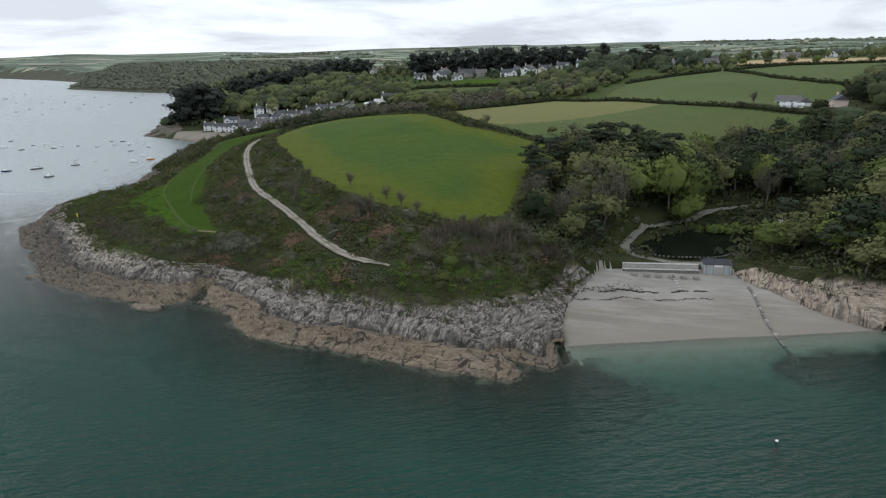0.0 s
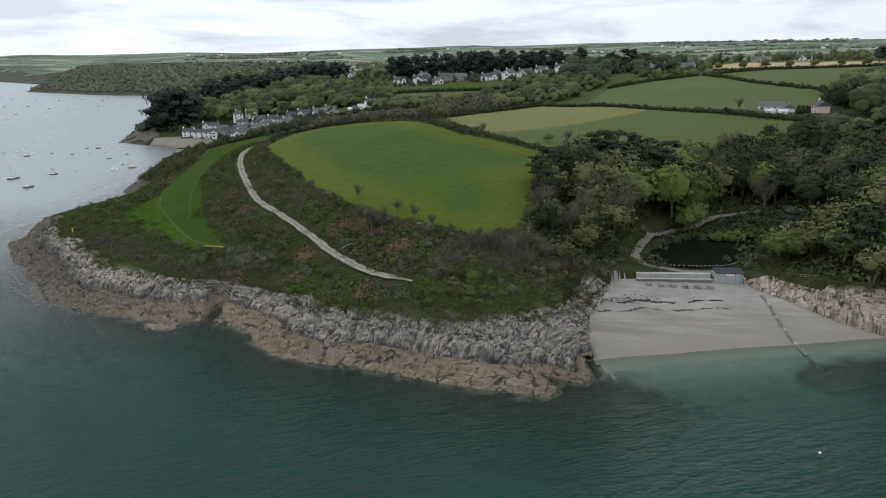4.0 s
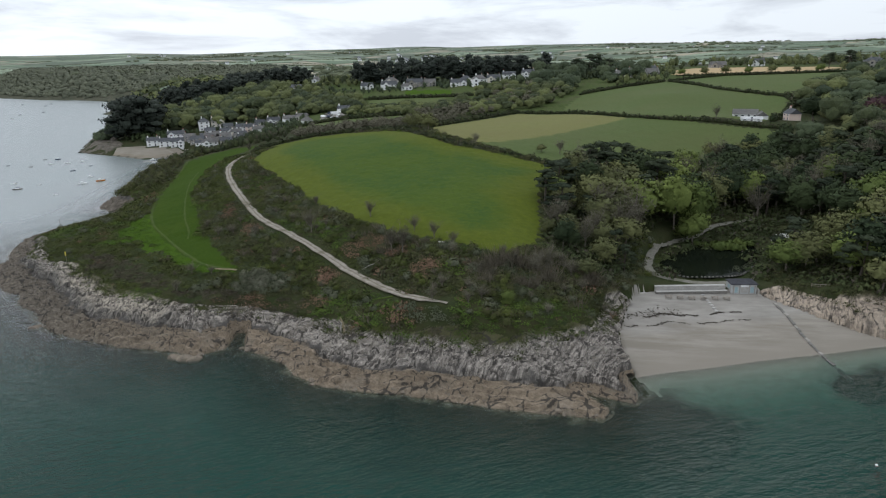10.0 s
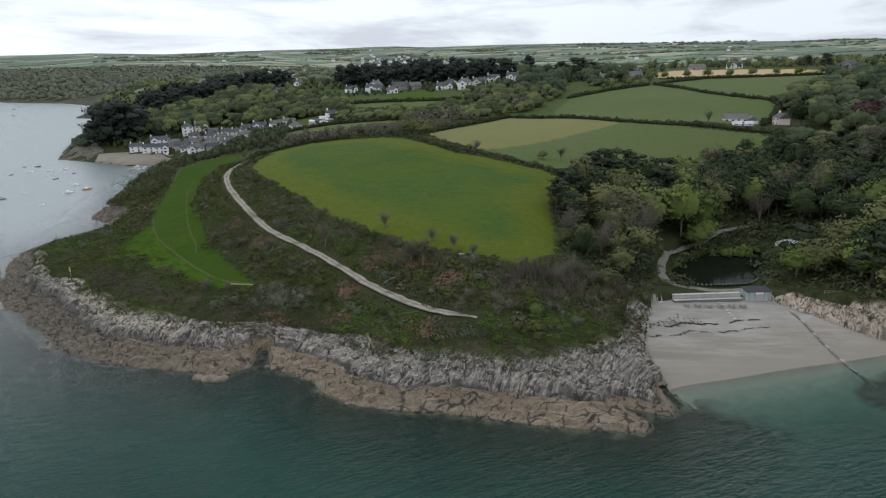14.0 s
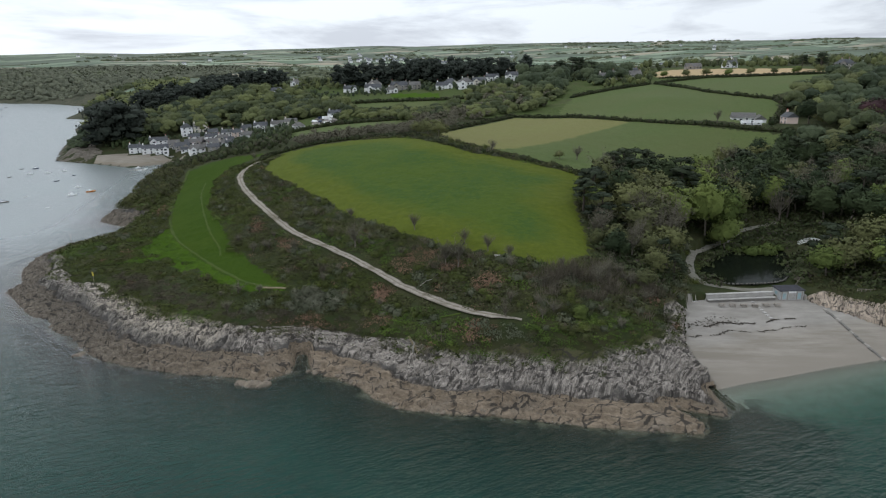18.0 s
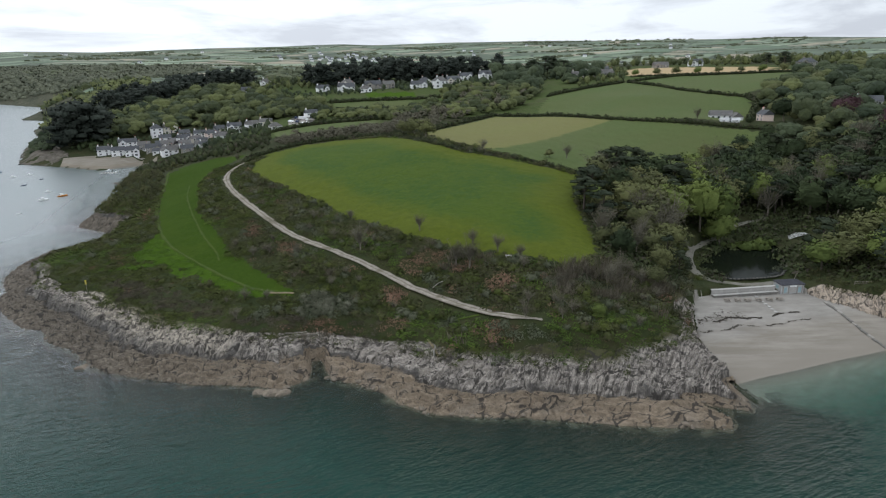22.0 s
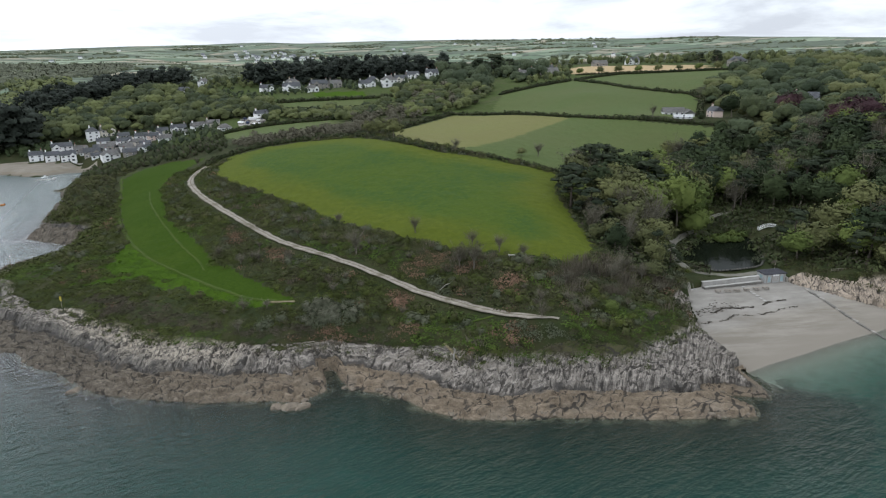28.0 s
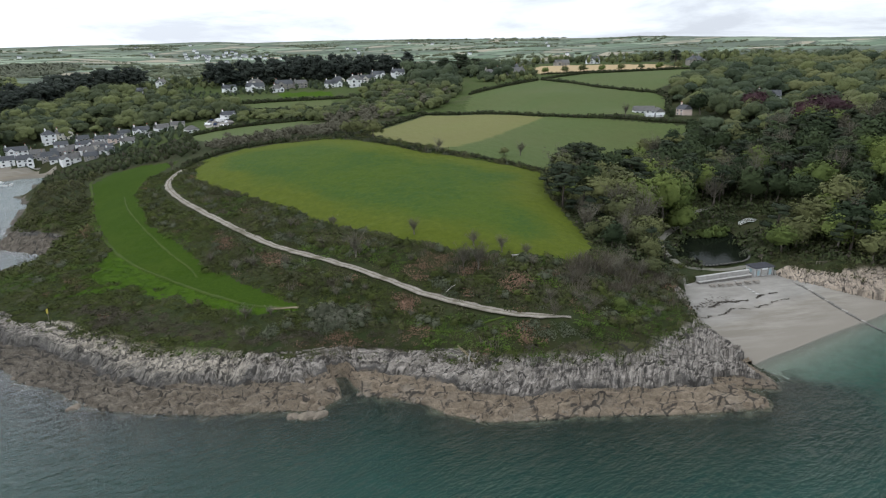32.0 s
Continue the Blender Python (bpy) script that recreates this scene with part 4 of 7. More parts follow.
L_FRESH = leaf_mat("fresh_leaves", (0.064, 0.09, 0.024), (0.16, 0.195, 0.05), single=True)
L_OLIVE = leaf_mat("olive_leaves", (0.07, 0.078, 0.034), (0.152, 0.158, 0.062), single=True)
L_DEEP = leaf_mat("deep_green_leaves", (0.021, 0.033, 0.016), (0.058, 0.077, 0.031), single=True)
L_PINE = leaf_mat("pine_needles", (0.017, 0.025, 0.014), (0.04, 0.05, 0.026), single=True)
L_TWIG = leaf_mat("bare_twigs", (0.08, 0.074, 0.05), (0.152, 0.142, 0.1), single=True)
L_COPPER = leaf_mat("copper_leaves", (0.03, 0.015, 0.018), (0.062, 0.03, 0.034), single=True)
L_SCRUB = leaf_mat("scrub_leaves", (0.042, 0.052, 0.017), (0.1, 0.108, 0.038), twig=(0.08, 0.068, 0.045), patchy=(0.085, 0.076, 0.045))
L_GORSE = leaf_mat("gorse_leaves", (0.04, 0.05, 0.013), (0.094, 0.112, 0.027), patchy=(0.07, 0.075, 0.03))
L_BRACKEN = leaf_mat("dead_bracken", (0.125, 0.076, 0.05), (0.25, 0.155, 0.105))
L_UNDER = leaf_mat("undergrowth_leaves", (0.032, 0.045, 0.018), (0.09, 0.105, 0.042), twig=(0.07, 0.06, 0.045))
L_FERN = leaf_mat("fern_leaves", (0.046, 0.082, 0.012), (0.115, 0.165, 0.03), patchy=(0.06, 0.075, 0.03))
L_HEATHER = leaf_mat("heather_twigs", (0.06, 0.05, 0.036), (0.125, 0.105, 0.075), patchy=(0.062, 0.068, 0.03))
L_STEM = leaf_mat("grey_stems", (0.1, 0.086, 0.062), (0.2, 0.175, 0.132))
L_LICHEN = leaf_mat("lichen_twigs", (0.075, 0.08, 0.05), (0.17, 0.17, 0.122))
L_GREY = leaf_mat("grey_scrub_leaves", (0.068, 0.078, 0.045), (0.13, 0.136, 0.09))
L_TURF = leaf_mat("rough_grass_blades", (0.036, 0.076, 0.007), (0.07, 0.118, 0.016))
L_HEDGE = leaf_mat("hedge_leaves", (0.02, 0.03, 0.012), (0.055, 0.066, 0.026), twig=(0.06, 0.05, 0.035))
L_WOODFAR = leaf_mat("far_wood_leaves", (0.032, 0.043, 0.022), (0.132, 0.147, 0.054), grain=1.2)
M_BARK = plain("tree_bark", (0.16, 0.14, 0.115), 0.95, 0.4, 2.0)
M_BARK_DARK = plain("dark_bark", (0.07, 0.058, 0.048), 0.95, 0.35, 2.0)
RNG = np.random.default_rng(5)


def unit(v):
    return v / np.maximum(np.linalg.norm(v, axis=-1, keepdims=True), 1e-6)


def cards(centre, normal, size, slim=1.0):
    """Small three-cornered leaves, one for each centre."""
    n = len(centre)
    t = unit(np.cross(normal, RNG.normal(size=(n, 3))))
    b = np.cross(normal, t)
    s = (size * RNG.uniform(0.6, 1.3, n))[:, None] * 0.5
    k = RNG.uniform(0.7, 1.2, (n, 3, 1))
    co = np.stack([-t * s, t * s * 0.45 - b * s * slim * 0.9, t * s * 0.5 + b * s * slim * 0.9], 1) * k * 1.35
    return (centre[:, None] + co).reshape(-1, 3), np.arange(3 * n).reshape(-1, 3)


def ico():
    bm = bmesh.new()
    bmesh.ops.create_icosphere(bm, subdivisions=1, radius=1.0)
    v, f = np.array([tuple(q.co) for q in bm.verts]), [[q.index for q in p.verts] for p in bm.faces]
    bm.free()
    return v[np.array(f)].reshape(-1, 3)


ICO = ico()


def blob(n, r, centre=(0, 0, 0), low=-0.35, leaf=0.4, slim=1.0, shell=0.72, core=0.78):
    """Leaves over an uneven rounded clump."""
    d = unit(RNG.normal(size=(int(n * 2.2) + 8, 3)))
    d = d[d[:, 2] > low][:n]
    lump = 1 + 0.22 * np.sin(d[:, 0] * 5 + centre[0] * 3) * np.sin(d[:, 1] * 6 + centre[1]) + 0.12 * np.sin(d[:, 2] * 9)
    rad = (shell + (1 - shell) * RNG.uniform(0, 1, len(d)) ** 0.5) * lump
    p = d * rad[:, None] * np.array(r) + np.array(centre)
    v, f = cards(p, unit(d + RNG.normal(size=d.shape) * 0.42), np.full(len(d), leaf), slim)
    if not core:
        return v, f
    v = np.concatenate([v, ICO * core * np.array(r) + np.array(centre)])     # the thick of the leaves inside
    return v, np.arange(len(v)).reshape(-1, 3)


def soft(v, f, centre=(0, 0, 0.3), round_=0.9):
    """Normals of leaves, drawn towards the round of their plant."""
    fn = unit(np.cross(v[f[:, 1]] - v[f[:, 0]], v[f[:, 2]] - v[f[:, 0]]))
    n = np.zeros(v.shape)
    for i in range(3):
        n[f[:, i]] = fn
    return unit(n + round_ * unit(v - np.array(centre)))


def join(chunks):
    """Several (verts, faces[, tint]) as one."""
    vs, fs, ts, o = [], [], [], 0
    for c in chunks:
        vs.append(c[0])
        fs.append(c[1] + o)
        ts.append(np.full(len(c[0]), c[2] if len(c) > 2 else 0.5))
        o += len(c[0])
    return np.concatenate(vs), np.concatenate(fs), np.concatenate(ts)


def tube(pts, radii, sides=6):
    """A tapered round limb along pts."""
    pts = np.array(pts, float)
    rings = []
    for i, p in enumerate(pts):
        t = unit(pts[min(i + 1, len(pts) - 1)] - pts[max(i - 1, 0)])
        a = unit(np.cross(t, [0.31, 0.9, 0.2]))
        b = np.cross(t, a)
        ang = np.arange(sides) * 2 * math.pi / sides
        rings.append(p + radii[i] * (np.cos(ang)[:, None] * a + np.sin(ang)[:, None] * b))
    f = [[i * sides + j, i * sides + (j + 1) % sides, (i + 1) * sides + (j + 1) % sides, (i + 1) * sides + j] for i in range(len(pts) - 1) for j in range(sides)]
    return np.concatenate(rings), np.array(f)


def sow(protos, xs, ys, sizes, squash=1.0, tint=None, sink=0.12, zs=None, up=0.0):
    """Copies of small plants, strewn over the ground, as one set of arrays."""
    zs = ground_z(xs, ys) if zs is None else zs
    vs, fs, ts, ns, o = [], [], [], [], 0
    pick = RNG.integers(0, len(protos), len(xs))
    for k, (pv, pf) in enumerate(protos):
        w = np.nonzero(pick == k)[0]
        if not len(w):
            continue
        a = RNG.uniform(0, 2 * math.pi, len(w))
        c, s = np.cos(a), np.sin(a)
        sc = sizes[w]
        hz = sc * squash * RNG.uniform(0.75, 1.3, len(w))
        x = (pv[None, :, 0] * c[:, None] - pv[None, :, 1] * s[:, None]) * sc[:, None] + xs[w][:, None]
        y = (pv[None, :, 0] * s[:, None] + pv[None, :, 1] * c[:, None]) * sc[:, None] + ys[w][:, None]
        z = pv[None, :, 2] * hz[:, None] + (zs[w] - sink * sc)[:, None]
        vs.append(np.stack([x, y, z], -1).reshape(-1, 3))
        q = unit(soft(pv, pf) + np.array((0, 0, up)))
        ns.append(np.stack([q[None, :, 0] * c[:, None] - q[None, :, 1] * s[:, None], q[None, :, 0] * s[:, None] + q[None, :, 1] * c[:, None], np.repeat(q[None, :, 2], len(w), 0)], -1).reshape(-1, 3))
        fs.append((pf[None] + (np.arange(len(w)) * len(pv))[:, None, None]).reshape(-1, pf.shape[1]) + o)
        ts.append(np.repeat(tint[w] if tint is not None else RNG.uniform(0, 1, len(w)), len(pv)))
        o += len(w) * len(pv)
    return np.concatenate(vs), np.concatenate(fs), np.concatenate(ts), np.concatenate(ns)


def stuff(name, arrays, material, label, category):
    me = mesh_of(name, arrays[0], arrays[1], [material], {"tint": arrays[2]}, normals=arrays[3])
    return tagged(new(name, me), label, category, kind="stuff")


def strewn(box, step):
    """Jittered places over a box."""
    x, y = np.meshgrid(np.arange(box[0], box[2], step), np.arange(box[1], box[3], step))
    x, y = x.ravel(), y.ravel()
    return x + RNG.uniform(-0.6, 0.6, x.shape) * step, y + RNG.uniform(-0.6, 0.6, y.shape) * step


WOOD = [(17, 176), (26, 203), (33, 226), (49, 252), (62, 254), (92, 262), (122, 276), (160, 289), (178, 301), (203, 306), (236, 386), (266, 410), (350, 452), (420, 470), (520, 400), (430, 200), (210, 122),
        (118, 131), (105, 141), (98, 150), (92, 158), (90, 166), (97, 180), (106, 192), (121, 205), (124, 216), (104, 226), (82, 219), (62, 206), (49, 192), (46, 178), (38, 171), (28, 169)]
track_line, path_line = spline(TRACK, 4), spline(POND_PATH, 3)

# scrub over the headland
bx, by = strewn((-168, 128, 62, 400), 1.32)
bd = shore(bx, by)
rim = rim_at(bx, by) + (fbm(bx * 0.2, by * 0.2, 31) - 0.5) * 4
ok = (bd > rim) & ~inside(bx, by, FIELD) & ~inside(bx, by, LAWN) & ~inside(bx, by, BEACH) & ~inside(bx, by, WOOD) & ~inside(bx, by, GARDEN) & ~inside(bx, by, STRAW) & ~inside(bx, by, PASTURE) & ~inside(bx, by, POND)
ok &= (seg_dist(bx, by, track_line) > 2.1) & (seg_dist(bx, by, path_line) > 1.6) & (beach_edge(bx, by) > 1.5) & (by < 350 + bx * 0.1) & ~((bx > 44) & (by > 165) & (by < 175))
ok &= (bx < 24) | (bd > 20) | (by > 155)
bx, by, bd = bx[ok], by[ok], bd[ok]
big = fbm(bx * 0.07, by * 0.07, 61)
wob = (fbm(bx * 0.2, by * 0.2, 81) - 0.5) * 9
wx0, wy0 = bx + wob, by + (fbm(bx * 0.2, by * 0.2, 83) - 0.5) * 9
FERN = [[(-47, 170), (-38, 168), (-26, 159), (-22, 150), (-31, 147), (-41, 154), (-46, 162)], [(-14, 149), (4, 148), (19, 150), (24, 146), (14, 139), (-2, 136), (-12, 139)], [(-52, 214), (-41, 205), (-34, 193), (-41, 190), (-50, 203)], [(-150, 262), (-135, 256), (-128, 246), (-138, 242), (-150, 250)]]
HEATHER = [[(-86, 182), (-73, 178), (-60, 174), (-46, 167), (-41, 158), (-56, 164), (-70, 170), (-84, 174)], [(-122, 222), (-104, 206), (-90, 192), (-86, 184), (-98, 190), (-114, 206), (-124, 214)], [(-24, 152), (-14, 147), (-11, 141), (-20, 142), (-27, 147)]]
STEMS = [[(2, 170), (16, 176), (29, 181), (34, 170), (32, 160), (20, 156), (9, 154), (-4, 153), (-7, 162)], [(-32, 197), (-22, 187), (-14, 180), (-18, 176), (-27, 181), (-35, 190)]]
is_turf = turf_at(bx, by, bd)
free = ~is_turf
is_grey = free & ((np.hypot((bx + 61.5) / 7.5, (by - 180.5) / 5.5) < 1 + 0.05 * wob) | (fbm(bx * 0.22, by * 0.22, 85) > 0.71 + 0.2 * smooth(-78, -92, bx)))
free &= ~is_grey
is_brown = free & (brown_at(bx, by) > 0.42 + RNG.uniform(-0.25, 0.3, bx.shape)) & (bd > 15)
free &= ~is_brown
is_stem = free & (np.any([inside(wx0, wy0, q) for q in STEMS], 0) | ((fbm(bx * 0.14, by * 0.14, 95) > 0.7) & (bx > -80))) & (fbm(bx * 0.4, by * 0.4, 97) > 0.5)
free &= ~is_stem
is_fern = free & (np.any([inside(wx0, wy0, q) for q in FERN], 0) | (fbm(bx * 0.11, by * 0.11, 99) > 0.69)) & (fbm(bx * 0.45, by * 0.45, 101) > 0.32)
free &= ~is_fern
is_heather = free & np.any([inside(wx0, wy0, q) for q in HEATHER], 0) & (fbm(bx * 0.4, by * 0.4, 103) > 0.36)
free &= ~is_heather
is_gorse = free & ((fbm(bx * 0.09, by * 0.09, 91) + 0.34 * smooth(-60, -105, bx) + 0.1 * smooth(26, 18, bd) * smooth(-50, -20, bx)) > 0.52)
is_scrub = free & ~is_gorse
heath = (bx < -72) & (np.hypot(bx + 104, (by - 214) * 1.1) < 44)
size = 0.8 + 0.85 * RNG.uniform(0, 1, bx.shape) ** 3 + 0.45 * (big > 0.55) - 0.12 * is_brown - 0.22 * heath - 0.25 * smooth(4, 2, seg_dist(bx, by, track_line))
size = np.where(bx < -125, size * (0.95 + 0.4 * smooth(250, 275, by)), size)
tint = np.clip(0.5 + (1.3 - 0.7 * heath) * (fbm(bx * 0.16, by * 0.16, 77) - 0.5) + 0.7 * (fbm(bx * 0.6, by * 0.6, 79) - 0.5) + RNG.uniform(-0.2, 0.2, bx.shape), 0, 1)
BUSH = [blob(70, (1.05, 1.05, 0.75), (0.2 * k, 0, 0.1), -0.05, 0.27, 0.8, 0.45, 0) for k in range(6)]
TUFT = [blob(66, (1.1, 1.1, 0.55), (0.2 * k, 0, 0.08), 0.0, 0.25, 0.5, 0.4, 0) for k in range(5)]
STEM = []
for k in range(5):
    n_ = 46
    foot = RNG.normal(0, 0.55, (n_, 3)) * (1, 1, 0)
    tip = foot * RNG.uniform(1.0, 1.7, (n_, 1)) + np.stack([RNG.normal(0, 0.15, n_), RNG.normal(0, 0.15, n_), RNG.uniform(0.5, 1.45, n_)], -1)
    side = unit(np.cross(tip - foot, RNG.normal(size=(n_, 3)))) * RNG.uniform(0.03, 0.07, (n_, 1))
    STEM.append((np.stack([foot - side, foot + side, tip], 1).reshape(-1, 3), np.arange(3 * n_).reshape(-1, 3)))
for name, mask, protos, scale, squash, mt, label, cat in (
        ("scrub", is_scrub, BUSH, 1.1, 0.78, L_SCRUB, "dense dark green coastal scrub on the headland slopes", "scrub"),
        ("gorse_scrub", is_gorse, BUSH, 1.05, 0.66, L_GORSE, "low green gorse and bramble above the rocks", "scrub"),
        ("rough_grass", is_turf, TUFT, 1.1, 0.34, L_TURF, "rough bright green grass beside the mown strip", "grass"),
        ("bracken", is_brown, TUFT, 1.4, 0.85, L_BRACKEN, "patches of dead reddish brown bracken", "bracken"),
        ("fern_cover", is_fern, BUSH, 1.05, 0.62, L_FERN, "low bright green ferns and bramble on the slope", "ferns"),
        ("heather", is_heather, BUSH, 1.05, 0.7, L_HEATHER, "grey-brown heather along the top of the rocks", "heather"),
        ("grey_scrub", is_grey, BUSH, 1.1, 1.0, L_GREY, "pale grey-green lichened thorn scrub", "scrub")):
    stuff(name, sow(protos, bx[mask], by[mask], size[mask] * scale, squash, tint[mask], up=0.7), mt, label, cat)
stuff("thicket_floor", sow(TUFT, bx[is_stem], by[is_stem], size[is_stem] * 1.15, 0.5, tint[is_stem], up=0.7), L_HEATHER, "brown twiggy growth at the foot of the thicket", "scrub")
stuff("stem_thicket", sow(STEM, bx[is_stem], by[is_stem], size[is_stem] * 1.35, 1.0, tint[is_stem]), L_STEM, "leafless grey thicket of upright stems", "thicket")


# taller bushes that stand out of the scrub
SHRUB = [blob(150, (1.0, 1.0, 0.9), (0.15 * k, 0, 0.45), -0.25, 0.22, 0.8, 0.5, 0.55) for k in range(5)]
tall = np.nonzero((is_scrub | is_gorse | is_fern) & (bd > 19) & (seg_dist(bx, by, track_line) > 4) & ~(heath & (RNG.uniform(0, 1, bx.shape) > 0.12)))[0]
pick = RNG.choice(tall, 620, replace=False)
for name, w, mt, label in (("tall_scrub", pick[:260], L_SCRUB, "rounded dark olive bushes standing out of the scrub"), ("gorse_bush", pick[260:480], L_GORSE, "rounded green gorse bushes on the headland"), ("thorn_scrub", pick[480:], L_GREY, "rounded grey-green blackthorn bushes on the headland")):
    stuff(name, sow(SHRUB, bx[w], by[w], RNG.uniform(0.9, 1.9, len(w)), 0.85, tint[w], up=0.25), mt, label, "bushes")


# the lichened thorns at the end of the footpath
cx_, cy_ = RNG.normal(-61.5, 3.4, 46), RNG.normal(180.5, 2.4, 46)
stuff("lichen_thorns", sow(SHRUB, cx_, cy_, RNG.uniform(0.9, 1.6, 46), 1.0, up=0.2), L_LICHEN, "pale grey lichen-covered thorn bushes below the footpath", "bushes")


# scrub on the eastern point beyond the sand
ex, ey = strewn((78, 124, 140, 172), 1.9)
ok = (shore(ex, ey) > 9 + 3 * RNG.uniform(0, 1, ex.shape)) & ~inside(ex, ey, BEACH) & (beach_edge(ex, ey) > 4.2) & ~((ex < 82) & (ey > 158))
ex, ey = ex[ok], ey[ok]
stuff("point_scrub", sow(BUSH, ex, ey, RNG.uniform(0.8, 1.6, len(ex)), 0.85), L_SCRUB, "dark scrub on the eastern point above the rocks", "scrub")


# ---- trees ----
def tree_meshes(kind, seed):
    """Meshes of trunk and crown for one kind of tree; about 1 high, to be scaled."""
    global RNG
    RNG = np.random.default_rng(seed)
    r = RNG.uniform
    limbs, leaves = [], []
    if kind == "pine":
        top = np.array([r(-0.05, 0.05), r(-0.05, 0.05), 0.86])
        limbs.append(tube([(0, 0, -0.03), top * 0.35, top * 0.7, top], [0.028, 0.022, 0.015, 0.005]))
        for i in range(15):
            h = r(0.34, 0.96)
            a, reach = r(0, 6.28), (1.05 - h) * r(0.22, 0.45) + 0.06
            c = np.array([math.cos(a) * reach, math.sin(a) * reach, h + r(-0.02, 0.04)])
            limbs.append(tube([top * (h - 0.08) / 0.86, c * (0.6, 0.6, 1)], [0.009, 0.004], 3))
            leaves.append((*blob(58, (0.13, 0.13, 0.06), c, -0.5, 0.05, 0.6, 0.4), r(0, 1)))
    elif kind == "bare":
        for i in range(26):
            a, tilt, ln = r(0, 6.28), r(0.12, 0.75), r(0.3, 0.62)
            base = np.array([0, 0, r(0.2, 0.5)])
            mid = base + ln * 0.5 * np.array([math.cos(a) * tilt, math.sin(a) * tilt, 0.85])
            tip = base + ln * np.array([math.cos(a) * tilt, math.sin(a) * tilt, 1.0])
            limbs.append(tube([base, mid, tip], [0.012, 0.007, 0.002], 3))
            n = 34
            k = RNG.uniform(0.3, 1.05, n)[:, None]
            p = base + (tip - base) * k + RNG.normal(size=(n, 3)) * 0.055
            leaves.append((*cards(p, unit(RNG.normal(size=(n, 3))), np.full(n, 0.105), 0.09), r(0, 1)))
        limbs.append(tube([(0, 0, -0.03), (0.02, 0, 0.25), (0.0, 0.02, 0.6)], [0.026, 0.02, 0.008]))
    else:
        sparse = kind == "sparse"
        lean = np.array([r(-0.06, 0.06), r(-0.06, 0.06), 0])
        limbs.append(tube([(0, 0, -0.03), lean * 0.5 + (0, 0, 0.25), lean + (0, 0, 0.55)], [0.026, 0.02, 0.01]))
        wide, mid, tall = (0.33, 0.52, 0.46) if kind == "tall" else (0.43, 0.52, 0.45)
        lobes = [(lean + (wide * 0.42 * math.cos(a), wide * 0.42 * math.sin(a), mid + r(-0.1, 0.16)), r(0.5, 0.68)) for a in np.arange(4) * 1.57 + r(0, 3)] + [(lean + (0, 0, mid + 0.12), 0.68)]
        for c, q in lobes:
            size = np.array((wide, wide, tall)) * q
            leaves.append((*blob(180 if sparse else 290, tuple(size), c, -0.75, 0.046, 0.85, 0.62 if sparse else 0.74, 0.55 if sparse else 0.72), r(0.25, 0.75)))
            for i in range(7):
                d = unit(RNG.normal(size=3) + (0, 0, 0.3))
                k = 0.075 * r(0.7, 1.3)
                p = c + d * size * r(0.85, 1.05)
                leaves.append((*blob(22, (k * 1.3, k * 1.3, k * 0.9), p, -0.7, 0.038, 0.85, 0.4, 0.5), r(0.2, 0.85)))
                if i % 3 == 0:
                    limbs.append(tube([lean * 0.6 + (0, 0, 0.24 + 0.2 * r(0, 1)), (c + p) / 2 * (0.8, 0.8, 0.96), p], [0.012, 0.007, 0.003], 3))
    v, f, _ = join(limbs)
    trunk = mesh_of("trunk", v, f, [M_BARK_DARK if kind == "pine" else M_BARK], smooth_shade=True)
    v, f, t = join(leaves)
    return trunk, v, f, t


TREES = {}


def tree_kind(key, kind, material, name, label, seed):
    out = []
    for s in range(3):
        trunk, v, f, t = tree_meshes(kind, seed + s)
        out.append((trunk, mesh_of("crown", v, f, [material], {"tint": t}, normals=soft(v, f, (0, 0, 0.45), 2.0 if kind in ("round", "tall") else 1.4) if kind != "bare" else None)))
    TREES[key] = (out, name, label)


tree_kind("fresh", "round", L_FRESH, "broadleaf_tree", "broadleaf tree in fresh yellow-green spring leaf", 100)
tree_kind("olive", "sparse", L_OLIVE, "oak_tree", "oak tree in sparse olive-yellow spring leaf", 110)
tree_kind("deep", "tall", L_DEEP, "evergreen_tree", "dense dark evergreen tree in the valley wood", 120)
tree_kind("pine", "pine", L_PINE, "pine_tree", "tall dark pine with layered spreading boughs", 130)
tree_kind("bare", "bare", L_TWIG, "bare_tree", "leafless grey-twigged tree among the green wood", 140)
tree_kind("copper", "round", L_COPPER, "copper_beech", "dark purple copper beech above the valley", 150)
FIRST = {}


def tree(key, x, y, h, spread=1.0, group="", label=""):
    shapes, name, text = TREES[key]
    i = int(hash2(np.array([x * 7.0]), np.array([y * 13.0]), 3)[0] * 2.999)
    a = hash2(np.array([x * 5.0]), np.array([y * 3.0]), 8)[0] * 6.28
    m = Matrix.Translation((x, y, gz(x, y) - 0.1)) @ Matrix.Rotation(a, 4, "Z")
    k = (key, i)
    if k not in FIRST:
        ob = thing(name, label or text, "tree", m, group)
        part("trunk", shapes[i][0], None, ob)
        part("crown", shapes[i][1], None, ob)
        FIRST[k] = ob
    else:
        ob = copy_thing(FIRST[k], m)
        tagged(ob, label or text, group=group)
    ob.scale = (h * spread, h * spread, h)
    return ob


